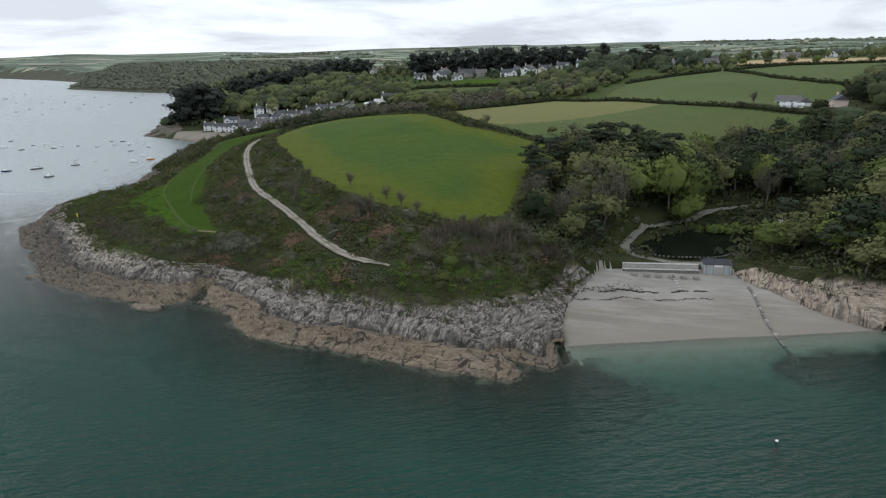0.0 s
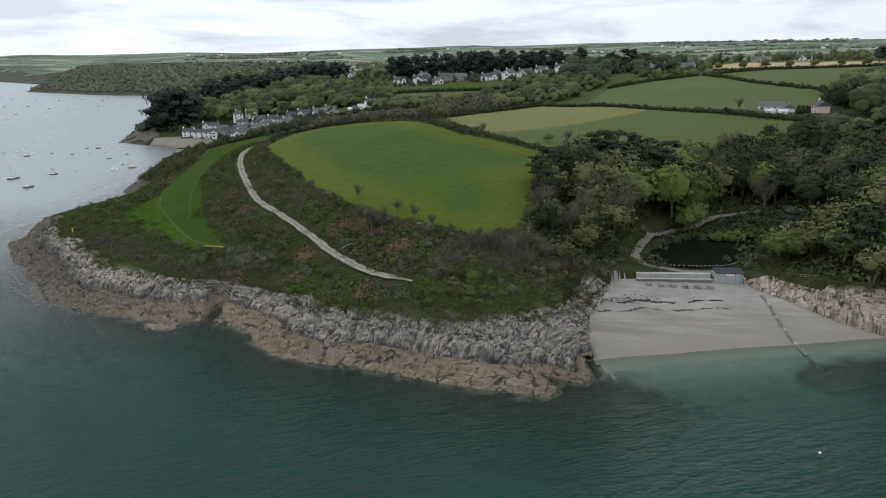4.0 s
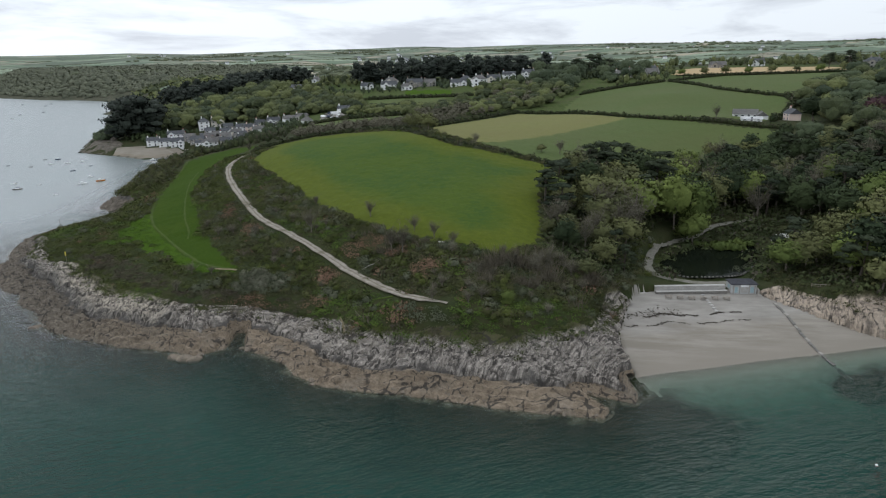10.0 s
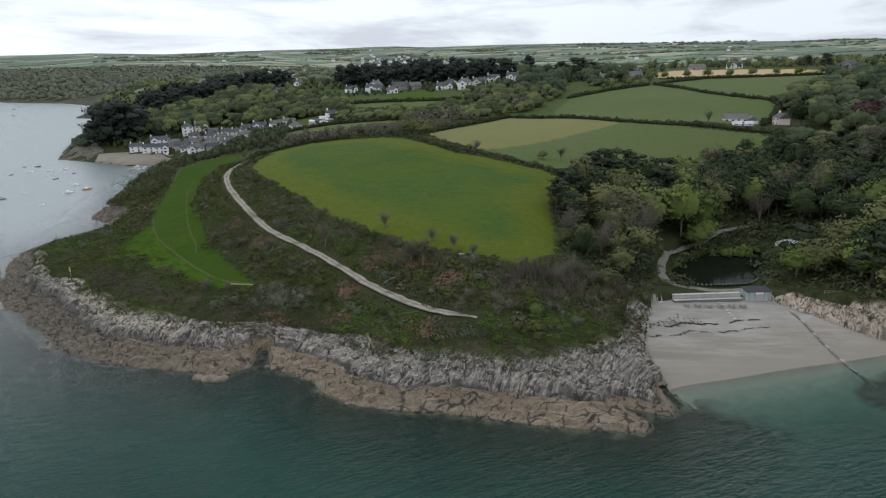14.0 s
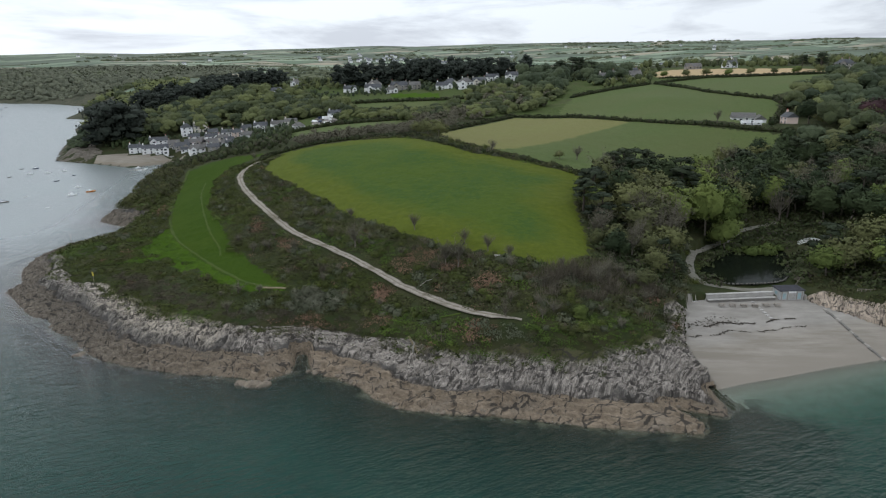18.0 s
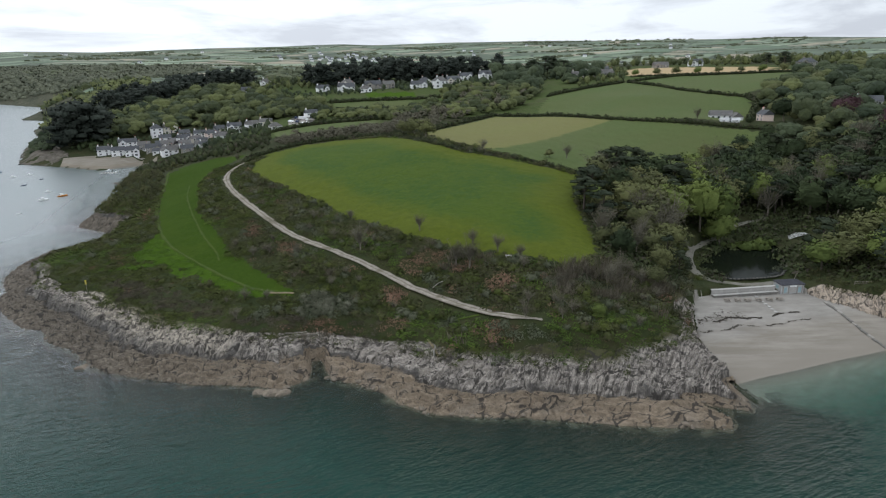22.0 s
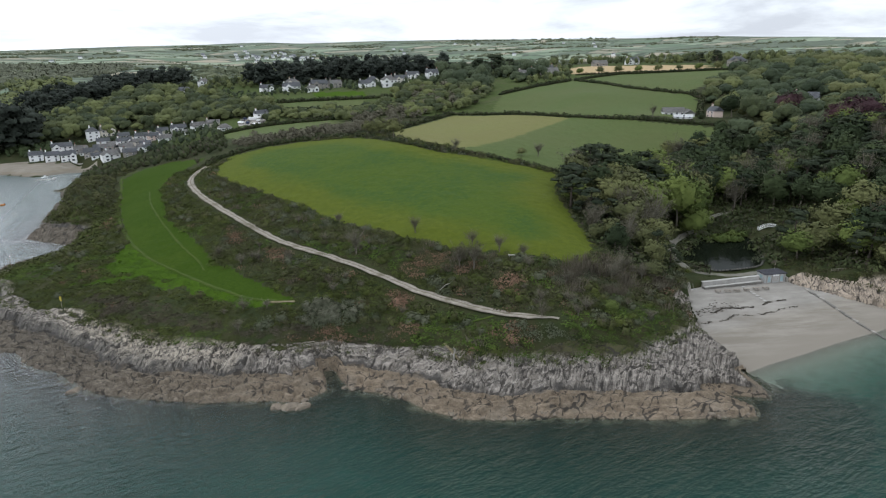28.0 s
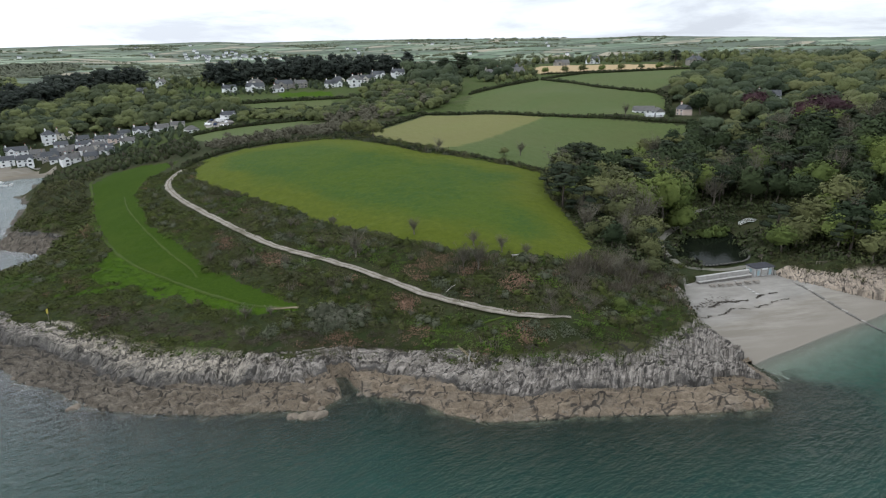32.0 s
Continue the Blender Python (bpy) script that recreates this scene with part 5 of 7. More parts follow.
# single trees that stand out
for key, x, y, h, sp in (("fresh", 75, 211, 21, 0.8), ("fresh", 83, 213, 21, 0.78), ("fresh", 79, 205, 12, 1.1), ("fresh", 141, 224, 15, 1.15), ("fresh", 150, 232, 14, 1.1), ("fresh", 91, 172, 10.5, 1.3),
        ("olive", 99, 170, 11, 1.3), ("olive", 107, 166, 10, 1.4), ("pine", 28, 210, 11, 1.5), ("pine", 35, 220, 13, 1.5), ("pine", 31, 203, 11, 1.5), ("pine", 40, 231, 11, 1.5),
        ("pine", 57, 250, 13, 1.3), ("pine", 62, 251, 14.5, 1.2), ("pine", 68, 254, 14.5, 1.2), ("pine", 76, 258, 13, 1.2), ("deep", 89, 226, 16, 1.2), ("olive", 97, 229, 16, 1.2)):
    tree(key, x, y, h, sp)
for key, x, y, h, sp in (("deep", 106, 232, 17, 1.2), ("fresh", 116, 231, 15, 1.1), ("deep", 123, 226, 15, 1.2), ("bare", 130, 230, 14, 1.2), ("bare", 113, 222, 13, 1.3), ("olive", 44, 198, 13, 1.3),
        ("olive", 52, 205, 14, 1.3), ("olive", 40, 186, 10, 1.3), ("olive", 46, 213, 14, 1.3), ("copper", 200, 246, 18, 1.1), ("copper", 206, 240, 19, 1.1), ("copper", 213, 252, 17, 1.1), ("copper", 222, 298, 13, 1.3), ("copper", 229, 303, 13, 1.2),
        ("deep", 202, 318, 14, 1.3), ("deep", 168, 290, 9, 1.2), ("bare", -30, 203, 5, 1.4), ("bare", -17.5, 189, 4.5, 1.5), ("bare", -12.5, 181.5, 4.8, 1.5), ("bare", -48.5, 202.5, 8, 1.2)):
    tree(key, x, y, h, sp)
for key, x, y, h, sp in (("bare", -22, 178, 8, 1.3), ("bare", -25, 181, 7, 1.3), ("bare", -17, 149.5, 4, 1.4), ("olive", -1, 341, 9.5, 1.2), ("olive", 2, 329, 9.5, 1.2), ("olive", -6, 346, 8, 1.2),
        ("bare", 19, 290.5, 5, 1.4), ("olive", 47, 281, 4, 1.5), ("bare", 55, 281, 6, 1.5), ("bare", 152.6, 326, 7, 1.2), ("bare", -88, 346, 4, 1.5), ("bare", 22, 163, 5, 1.3),
        ("bare", 12, 162, 5.5, 1.3), ("bare", 17, 166, 6, 1.2), ("olive", 27, 164, 6, 1.4), ("olive", 36, 176, 9, 1.2)):
    tree(key, x, y, h, sp)
tree("fresh", 0.9, 147.2, 3.6, 1.25, "", "round bright green bush above the rocks")
low = np.nonzero((bd > 20) & (seg_dist(bx, by, track_line) > 4.5) & ~is_turf & (bx > -90) & (bx < 40) & (by < 240))[0]
for k in RNG.choice(low, 46, replace=False):
    tree("bare", bx[k], by[k], RNG.uniform(1.8, 3.4), RNG.uniform(1.5, 2.1), "thorn bushes", "low leafless grey-brown thorn bush in the scrub")
for i in range(8):
    tree("olive" if i % 3 else "fresh", 239 + 16.5 * i, 536.5 - 6.2 * i, 6.2 + (i * 37 % 5) * 0.5, 1.3, "field edge trees")
for x, y, h in ((178, 590, 20), (187, 597, 18), (168, 598, 16), (196, 588, 15), (388, 532, 15), (396, 540, 14), (380, 545, 13)):
    tree("pine", x, y, h, 1.3, "ridge pines")

# the valley wood
wx, wy = strewn((14, 118, 330, 470), 7.7)
wr = np.hypot(wx, wy)
ok = inside(wx, wy, WOOD) & (wr < 318) & (seg_dist(wx, wy, path_line) > 4.5) & (shore(wx, wy) > 14) & (beach_edge(wx, wy) > 6) & ~((wx > 90) & (wx < 125) & (wy > 165) & (wy < 222) & (np.hypot(wx - 104, wy - 200) < 20))
ok &= (np.hypot(wx - 174, wy - 331) > 17) & (np.hypot(wx - 187, wy - 312) > 15)
pn = fbm(wx * 0.025, wy * 0.025, 7)
edge_d = seg_dist(wx, wy, WOOD[:9])
for x, y, p, e_ in zip(wx[ok], wy[ok], pn[ok], edge_d[ok]):
    u = RNG.uniform()
    if x > 122 and y < 262 and u < 0.75:
        key = "deep" if u < 0.36 else "pine" if u < 0.64 else "bare"
    elif p > 0.58:
        key = "pine" if u < 0.3 else "deep" if u < 0.85 else "fresh"
    elif p < 0.42:
        key = "bare" if u < 0.5 else "olive"
    else:
        key = "olive" if u < (0.34 if x < 110 else 0.18) else "deep" if u < 0.56 else "fresh" if u < 0.72 else "bare" if u < 0.84 else "pine"
    h = RNG.uniform(10.5, 16.5) * (0.7 if x < 45 else 1) * (0.8 if y < 160 else 1.0) * (0.75 + 0.25 * min(1.0, e_ / 16))
    tree(key, x, y, h, RNG.uniform(1.0, 1.35), "valley wood")

# brush under the wood and round the pond
ux, uy = strewn((14, 128, 200, 300), 3.2)
ok = (inside(ux, uy, WOOD) | (np.hypot(ux - 104, uy - 200) < 24) | (seg_dist(ux, uy, POND + [POND[0]]) < 5)) & ~inside(ux, uy, POND) & (shore(ux, uy) > 12) & (seg_dist(ux, uy, path_line) > 1.7) & (beach_edge(ux, uy) > 3.0) & (np.hypot(ux, uy) < 290) & ~((uy < 175.5) & (ux > 44) & (ux < 79)) & (np.hypot(ux - 109, uy - 197) > 8)
ux, uy = ux[ok], uy[ok]
stuff("undergrowth", sow(BUSH, ux, uy, RNG.uniform(1.4, 4.0, len(ux)), 0.9, up=0.3), L_UNDER, "dark green undergrowth beneath the valley trees", "undergrowth")


# ---- far woods and hedges ----
FARTREE = [join([blob(36, (0.27, 0.27, 0.22), (math.cos(a) * 0.26, math.sin(a) * 0.26, 0.36 + 0.16 * (i % 3)), -0.3, 0.075, 0.9, 0.5, 0.5) for i, a in enumerate(np.arange(5) * 1.26 + k)] + [blob(46, (0.3, 0.3, 0.24), (0, 0, 0.72), -0.2, 0.075, 0.9, 0.5, 0.5)])[:2] for k in range(4)]
LITTLE = [join([blob(30, (0.34, 0.34, 0.3), (math.cos(a) * 0.2, math.sin(a) * 0.2, 0.4 + 0.1 * i), -0.3, 0.11, 0.9, 0.5, 0) for i, a in enumerate((k, k + 2.1, k + 4.2))] + [blob(4, (0.3, 0.3, 0.4), (0, 0, 0.5), -0.2, 0.1, 0.9, 0.5, 0.95)])[:2] for k in range(4)]
FARPINE = [join([blob(40, (0.23, 0.23, 0.11), (math.cos(a) * 0.12, math.sin(a) * 0.12, h), -0.5, 0.07, 0.8, 0.5, 0.72) for h, a in ((0.3, k), (0.45, k + 2), (0.58, k + 4), (0.7, k + 5), (0.82, k + 1), (0.92, k + 3))])[:2] for k in range(4)]


# the houses on the ridge keep open gardens before them
CLEAR = [(-112, 700), (-92, 684), (-2, 620), (21, 612), (34, 606), (57, 584), (73, 572), (111, 622), (127, 612), (145, 602), (90, 596), (214, 556), (196, 560), (228, 552), (-56, 482), (-42, 500)]


def grove(name, outline, step, lo, hi, protos, material, label, spread=1.0, gap=0.0):
    xs = [p[0] for p in outline]
    ys = [p[1] for p in outline]
    x, y = strewn((min(xs), min(ys), max(xs), max(ys)), step)
    k = inside(x, y, outline) & (shore(x, y) > 6) & ~inside(x, y, GARDEN_UP) & ~inside(x, y, GARDEN_LAWN) & ~inside(x, y, VILLAGE_LAWN) & ~inside(x, y, CAR_PARK) & (np.hypot((x + 203) / 8, (y - 585) / 18) > 1)
    for cx, cy in CLEAR:
        k &= np.hypot((x - cx) / 1.2, y - cy + 5) > 7.5
    k &= fbm(x * 0.02, y * 0.02, 19) > gap
    x, y = x[k], y[k]
    s = RNG.uniform(lo, hi, len(x))
    if len(x):
        stuff(name, sow(protos, x, y, s, spread, sink=0.1, up=1.2 if protos is TINY else 0.35), material, label, "woodland")


L_DEEPFAR = leaf_mat("upper_wood_leaves", (0.026, 0.038, 0.021), (0.072, 0.09, 0.046), grain=1.4)
# Bluer than pine_needles, for haze carried in the needle colour.
L_PINEFAR = leaf_mat("far_pine_needles", (0.018, 0.024, 0.019), (0.04, 0.048, 0.037), grain=1.2)
# These two leaf colours are paled by distance haze put into the base.
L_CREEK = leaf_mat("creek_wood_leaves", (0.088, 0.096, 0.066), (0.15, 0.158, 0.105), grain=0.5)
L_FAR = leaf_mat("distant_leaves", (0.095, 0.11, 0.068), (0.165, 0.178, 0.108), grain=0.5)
TINY = [blob(14, (0.95, 0.95, 0.6), (0, 0, 0.3), 0.0, 0.32, 0.9, 0.7, 0.82) for k in range(4)]
BIGTREE = [join([blob(60, (0.27, 0.27, 0.24), (math.cos(a) * 0.27, math.sin(a) * 0.27, 0.4 + 0.13 * (i % 3)), -0.4, 0.045, 0.9, 0.78, 0.84) for i, a in enumerate(np.arange(6) * 1.05 + k)] + [blob(90, (0.37, 0.37, 0.3), (0, 0, 0.64), -0.1, 0.045, 0.9, 0.8, 0.86)])[:2] for k in range(5)]
grove("ridge_pines", [(-25, 655), (30, 640), (60, 622), (150, 640), (170, 660), (120, 690), (0, 690), (-40, 700)], 7.5, 14, 20, FARPINE, L_PINEFAR, "dark line of tall pines along the ridge")
grove("hill_pines", [(-205, 660), (-130, 740), (-90, 760), (-80, 800), (-150, 820), (-235, 720)], 7.5, 15, 21, FARPINE, L_PINEFAR, "dark pines on the hill behind the village")
grove("point_pines", [(-224, 541), (-200, 536), (-190, 556), (-198, 600), (-226, 604)], 7, 22, 30, FARPINE, L_PINEFAR, "tall black-green pines on the village point")
grove("village_wood", [(-195, 560), (-165, 556), (-120, 560), (-95, 540), (-66, 524), (-56, 560), (-60, 610), (-85, 655), (-132, 722), (-200, 655), (-215, 620)], 10.5, 10, 16, BIGTREE, L_WOODFAR, "spring-green wood on the slope behind the village", 0.85)
grove("village_wood_dark", [(-195, 565), (-120, 565), (-62, 528), (-60, 600), (-85, 640), (-205, 650)], 19, 10, 15, BIGTREE, L_DEEPFAR, "darker trees scattered through the village wood", 0.85)
grove("slope_trees", [(-92, 606), (-71, 596), (-34, 552), (-27, 530), (-28, 488), (-52, 508), (-84, 560)], 8.5, 9, 14, BIGTREE, L_WOODFAR, "rounded spring-green trees above the car park", 0.85)
grove("row_trees", [(-46, 480), (2, 452), (12, 486), (-32, 502)], 6.5, 5, 8.5, BIGTREE, L_WOODFAR, "row of rounded trees between two paddocks", 0.85)
grove("junction_trees", [(-3, 424), (44, 446), (57, 492), (31, 497), (6, 470)], 7.5, 6, 9.5, BIGTREE, L_WOODFAR, "mixed trees at the meeting of the hedges", 0.85, 0.3)
grove("junction_bare", [(-5, 405), (36, 400), (60, 440), (57, 470), (20, 450)], 8.5, 5, 9, FARTREE, L_TWIG, "leafless grey trees among the green ones", 0.9, 0.3)
grove("lane_trees", [(36, 404), (54, 436), (79, 442), (103, 452), (130, 490), (132, 548), (100, 560), (66, 541), (56, 498)], 8.5, 6, 11, BIGTREE, L_WOODFAR, "mixed trees along the lane below the houses", 0.85, 0.3)
grove("lane_bare", [(56, 440), (100, 452), (125, 500), (100, 540), (66, 500)], 13, 7, 10, FARTREE, L_TWIG, "leafless trees scattered along the lane", 0.9)
grove("ridge_gardens", [(-50, 600), (20, 590), (60, 560), (130, 580), (190, 545), (235, 560), (150, 625), (60, 618), (0, 642), (-60, 660)], 6.5, 2.5, 6, LITTLE, L_DEEPFAR, "garden trees and shrubs between the ridge houses", gap=0.2)
grove("point_shrubs", [(-262, 610), (-240, 548), (-224, 541), (-226, 604), (-240, 640), (-286, 742), (-306, 800), (-292, 740), (-272, 680)], 5.5, 3.5, 8, BIGTREE, L_DEEPFAR, "dark trees down to the creek rocks", 0.9)
grove("quay_shrubs", [(-214, 536), (-192, 527), (-180, 530), (-178, 548), (-200, 562)], 5, 3, 7, LITTLE, L_DEEP, "dark shrubs behind the village quay")
grove("ridge_mixed", [(100, 505), (205, 502), (235, 538), (262, 602), (320, 655), (240, 700), (150, 640), (130, 590), (104, 545)], 8, 3.5, 8, LITTLE, L_WOODFAR, "mixed garden trees along the ridge", gap=0.36)
grove("hill_mixed", [(-58, 600), (-85, 655), (-140, 735), (-80, 800), (0, 700), (-28, 650)], 8.5, 4, 9, LITTLE, L_WOODFAR, "mixed trees on the hill above the village", gap=0.3)
grove("ridge_wood", [(130, 500), (180, 520), (225, 560), (240, 640), (180, 700), (130, 600), (100, 540)], 11, 9, 15, BIGTREE, L_DEEPFAR, "dark trees round the ridge houses", gap=0.35)
grove("ridge_wood_east", [(262, 610), (330, 670), (420, 560), (520, 500), (620, 560), (500, 720), (300, 740)], 13, 7, 12, LITTLE, L_WOODFAR, "trees and gardens behind the tilled field", gap=0.4)
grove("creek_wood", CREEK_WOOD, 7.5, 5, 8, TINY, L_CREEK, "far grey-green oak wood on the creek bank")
grove("creek_wood_near", [(-285, 740), (-325, 890), (-380, 1080), (-250, 1100), (-180, 900), (-200, 760)], 11, 6, 11, TINY, L_WOODFAR, "bankside trees beyond the village point", gap=0.35)


# the upper valley wood, beyond the trees that stand singly
fx, fy = strewn((120, 118, 560, 490), 10.5)
k = inside(fx, fy, WOOD) & (np.hypot(fx, fy) >= 314) & (np.hypot(fx - 174, fy - 331) > 17) & (np.hypot(fx - 187, fy - 312) > 15) & (np.hypot(fx - 258, fy - 318) > 10)
fx, fy = fx[k], fy[k]
mix_ = fbm(fx * 0.02, fy * 0.02, 66) + RNG.uniform(-0.2, 0.2, len(fx))
for lo, hi, mt, nm, text in ((-1, 0.36, L_OLIVE, "upper_wood_olive", "olive-green trees in the upper valley wood"), (0.36, 0.5, L_WOODFAR, "upper_wood_fresh", "fresh green trees in the upper valley wood"), (0.5, 2, L_DEEPFAR, "upper_wood_dark", "dark evergreen wood filling the upper valley")):
    w = (mix_ >= lo) & (mix_ < hi)
    stuff(nm, sow(BIGTREE, fx[w], fy[w], RNG.uniform(10, 16, w.sum()), 0.85, sink=0.1, up=0.3), mt, text, "woodland")
# copses and hedgerow lines across the far country
hx, hy = [], []
for i in range(120):
    r0, a0 = RNG.uniform(800, 3600), RNG.uniform(-0.62, 0.75)
    x0, y0 = 60 + r0 * math.sin(a0), 150 + r0 * math.cos(a0)
    n_ = int(RNG.uniform(12, 34))
    t0 = RNG.choice([0.0, 0.15, -0.2, 1.2])
    q = np.arange(n_) * 8.0
    hx.append(x0 + q * math.cos(t0) + RNG.normal(0, 1.5, n_))
    hy.append(y0 + q * math.sin(t0) + RNG.normal(0, 1.5, n_))
fx, fy = np.concatenate(hx), np.concatenate(hy)
k = (np.hypot(fx - 60, fy - 150) > 790) & (shore(fx, fy) > 40)
fx, fy = fx[k], fy[k]
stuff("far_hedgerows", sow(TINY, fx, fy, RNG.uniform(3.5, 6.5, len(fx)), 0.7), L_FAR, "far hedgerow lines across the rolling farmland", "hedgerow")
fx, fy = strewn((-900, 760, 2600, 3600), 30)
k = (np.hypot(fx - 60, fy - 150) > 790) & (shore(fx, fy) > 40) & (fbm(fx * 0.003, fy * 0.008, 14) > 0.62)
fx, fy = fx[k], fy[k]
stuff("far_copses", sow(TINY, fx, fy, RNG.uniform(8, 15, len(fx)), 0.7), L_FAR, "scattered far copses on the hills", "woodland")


# ---- simple solids ----
def box(bm, x0, y0, z0, x1, y1, z1, bevel=0.0):
    vs = [bm.verts.new(p) for p in ((x0, y0, z0), (x1, y0, z0), (x1, y1, z0), (x0, y1, z0), (x0, y0, z1), (x1, y0, z1), (x1, y1, z1), (x0, y1, z1))]
    fs = [bm.faces.new([vs[i] for i in q]) for q in ((3, 2, 1, 0), (4, 5, 6, 7), (0, 1, 5, 4), (1, 2, 6, 5), (2, 3, 7, 6), (3, 0, 4, 7))]
    if bevel:
        bmesh.ops.bevel(bm, geom=list({e for f in fs for e in f.edges}), offset=bevel, segments=1, affect="EDGES")
    return bm


def boxed(*a, bevel=0.0):
    return box(bmesh.new(), *a, bevel=bevel)


def rod(a, b, r, sides=8, r2=None):
    v, f = tube([a, b], [r, r if r2 is None else r2], sides)
    me = bpy.data.meshes.new("rod")
    faces = [list(map(int, q)) for q in f] + [list(range(sides))[::-1], list(range(sides, 2 * sides))]
    me.from_pydata([tuple(p) for p in v], [], faces)
    return me


# ---- track and paths ----
def gravel_mat(name, a, b, edge, crown=0.0):
    m = Mat(name, 0.95)
    c = m.mix(m.span(m.noise(1.0, 6, 0.7), 0.35, 0.65), a, b)
    c = m.mix(m.span(m.noise(0.25, 5, 0.6), 0.52, 0.66, 0, 0.8), c, edge)
    # a grassy crown and ragged verges beside the wheel lines
    k = m.math("ABSOLUTE", m.attr("across"))
    rut = m.math("ADD", m.math("ABSOLUTE", m.math("SUBTRACT", k, 0.48)), m.math("MULTIPLY", m.math("SUBTRACT", m.noise(0.8, 5), 0.5), 0.6))
    c = m.mix(m.span(rut, 0.2, 0.46, 0.0, crown), c, edge)
    return m.colour(c).bump(m.noise(4, 6, 0.7), 0.5, 0.06).mt


M_TRACK = gravel_mat("gravel_track", (0.19, 0.168, 0.138), (0.32, 0.29, 0.245), (0.1, 0.088, 0.058), 0.75)
M_PATH = gravel_mat("garden_path", (0.13, 0.122, 0.1), (0.2, 0.19, 0.16), (0.12, 0.12, 0.08))
M_WORN = gravel_mat("worn_turf", (0.036, 0.06, 0.008), (0.056, 0.074, 0.014), (0.03, 0.056, 0.007))
M_BARE = gravel_mat("bare_earth", (0.15, 0.125, 0.075), (0.23, 0.19, 0.125), (0.1, 0.1, 0.04))


def ribbon(name, pts, width, material, label, category, lift=0.1, ragged=0.25, step=0.8, taper=0):
    """A way laid over the ground along a curve, with uneven edges."""
    c = spline(pts, step)
    t = unit(np.gradient(c, axis=0))
    n = np.stack([-t[:, 1], t[:, 0]], -1)
    s = np.arange(len(c)) * step
    thin = np.clip((s[-1] - s) / taper, 0.35, 1) if taper else 1 + 0 * s
    rows = []
    for k in (-1, -0.6, -0.2, 0.2, 0.6, 1):
        w = width / 2 * k + (k * ragged * (vnoise(s * 0.4, 0 * s + k * 9, 5) - 0.5) * 2 if abs(k) == 1 else 0)
        w = w * thin
        rows.append(c + n * np.reshape(np.broadcast_to(w, s.shape), (-1, 1)))
    zs = np.array([ground_z(r[:, 0], r[:, 1]) for r in rows])
    top = zs.max(0)
    v = np.concatenate([np.column_stack([r, z * 0.35 + top * 0.65 + lift - (0.12 if i in (0, 5) else 0)]) for i, (r, z) in enumerate(zip(rows, zs))])
    m = len(c)
    f = np.array([[i * m + j, i * m + j + 1, (i + 1) * m + j + 1, (i + 1) * m + j] for i in range(5) for j in range(m - 1)])
    return tagged(new(name, mesh_of(name, v, f[:, ::-1], [material], {"across": np.repeat((-1, -0.6, -0.2, 0.2, 0.6, 1), m)}, smooth_shade=True)), label, category, kind="structure")


ribbon("track", TRACK, 2.6, M_TRACK, "pale gravel farm track curving round the headland", "track", 0.16, taper=7)
ribbon("garden_path", POND_PATH, 2.5, M_PATH, "pale gravel path curving round the pond", "path", 0.12)
ribbon("garden_path_upper", [(128, 214), (150, 232), (168, 252), (190, 290)], 1.8, M_PATH, "narrow path climbing the wooded valley", "path", 0.15)
ribbon("worn_line", WORN, 1.1, M_WORN, "thin worn footpath line across the grass", "path", 0.05, 0.2)
ribbon("worn_line_inner", WORN_INNER, 0.7, M_WORN, "faint worn line across the mown grass", "path", 0.05, 0.2)
ribbon("bare_patch", [(-75.5, 190.3), (-72.5, 188.9), (-69, 187.6)], 1.1, M_BARE, "bare sandy end of the footpath", "path", 0.12, 0.3)
ribbon("lower_footpath", [(-44, 165), (-38, 160), (-32, 158.5), (-26, 157)], 0.7, M_WORN, "short grassy footpath below the track", "path", 0.15, 0.2)
ribbon("sandy_gully", [(-39.2, 156), (-38.6, 152.5), (-38.2, 149.5)], 0.7, M_BARE, "small eroded sandy gully above the rocks", "gully", 0.2, 0.25)

# ---- pond ----
M_POND = water_mat("pond_water", (0.006, 0.008, 0.005), (0.2, 0.2, 0.12), 0.012, 0.02, 1.1)
pond_me = bpy.data.meshes.new("pond_water")
pp = [tuple(p) for p in spline(POND + [POND[0]], 1.5)[:-1]]
pond_me.from_pydata([(x, y, 4.42) for x, y in pp], [], [list(range(len(pp)))[::-1]])
pond_me.materials.append(M_POND)
tagged(new("pond_water", pond_me), "still black garden pond reflecting the trees", "pond", kind="structure")
px_, py_ = np.array([RNG.normal(90, 4.0, 40), RNG.normal(201.5, 1.8, 40)])
stuff("gunnera", sow([blob(40, (1.1, 1.1, 0.8), (0, 0, 0.5), -0.2, 0.75)], px_, py_, RNG.uniform(1.0, 1.6, 40), 1.0, zs=np.full(40, 4.6)), L_FRESH, "broad green leaves of waterside plants at the pond", "plants")
edge = spline(POND + [POND[0]], 1.1)
keep = (edge[:, 1] < 181)
M_STONE = plain("grey_stone", (0.1, 0.095, 0.085), 0.9, 0.35, 1.2)
stone_me = []
for k in range(3):
    bm = bmesh.new()
    bmesh.ops.create_icosphere(bm, subdivisions=1, radius=0.42)
    for v in bm.verts:
        v.co = Vector((v.co.x * 1.2, v.co.y * 0.9, v.co.z * 0.7)) * (1 + 0.25 * math.sin(v.co.x * 9 + k) * math.cos(v.co.y * 7 + 2 * k))
    me = bpy.data.meshes.new("edge_stone")
    bm.to_mesh(me)
    me.materials.append(M_STONE)
    stone_me.append(me)
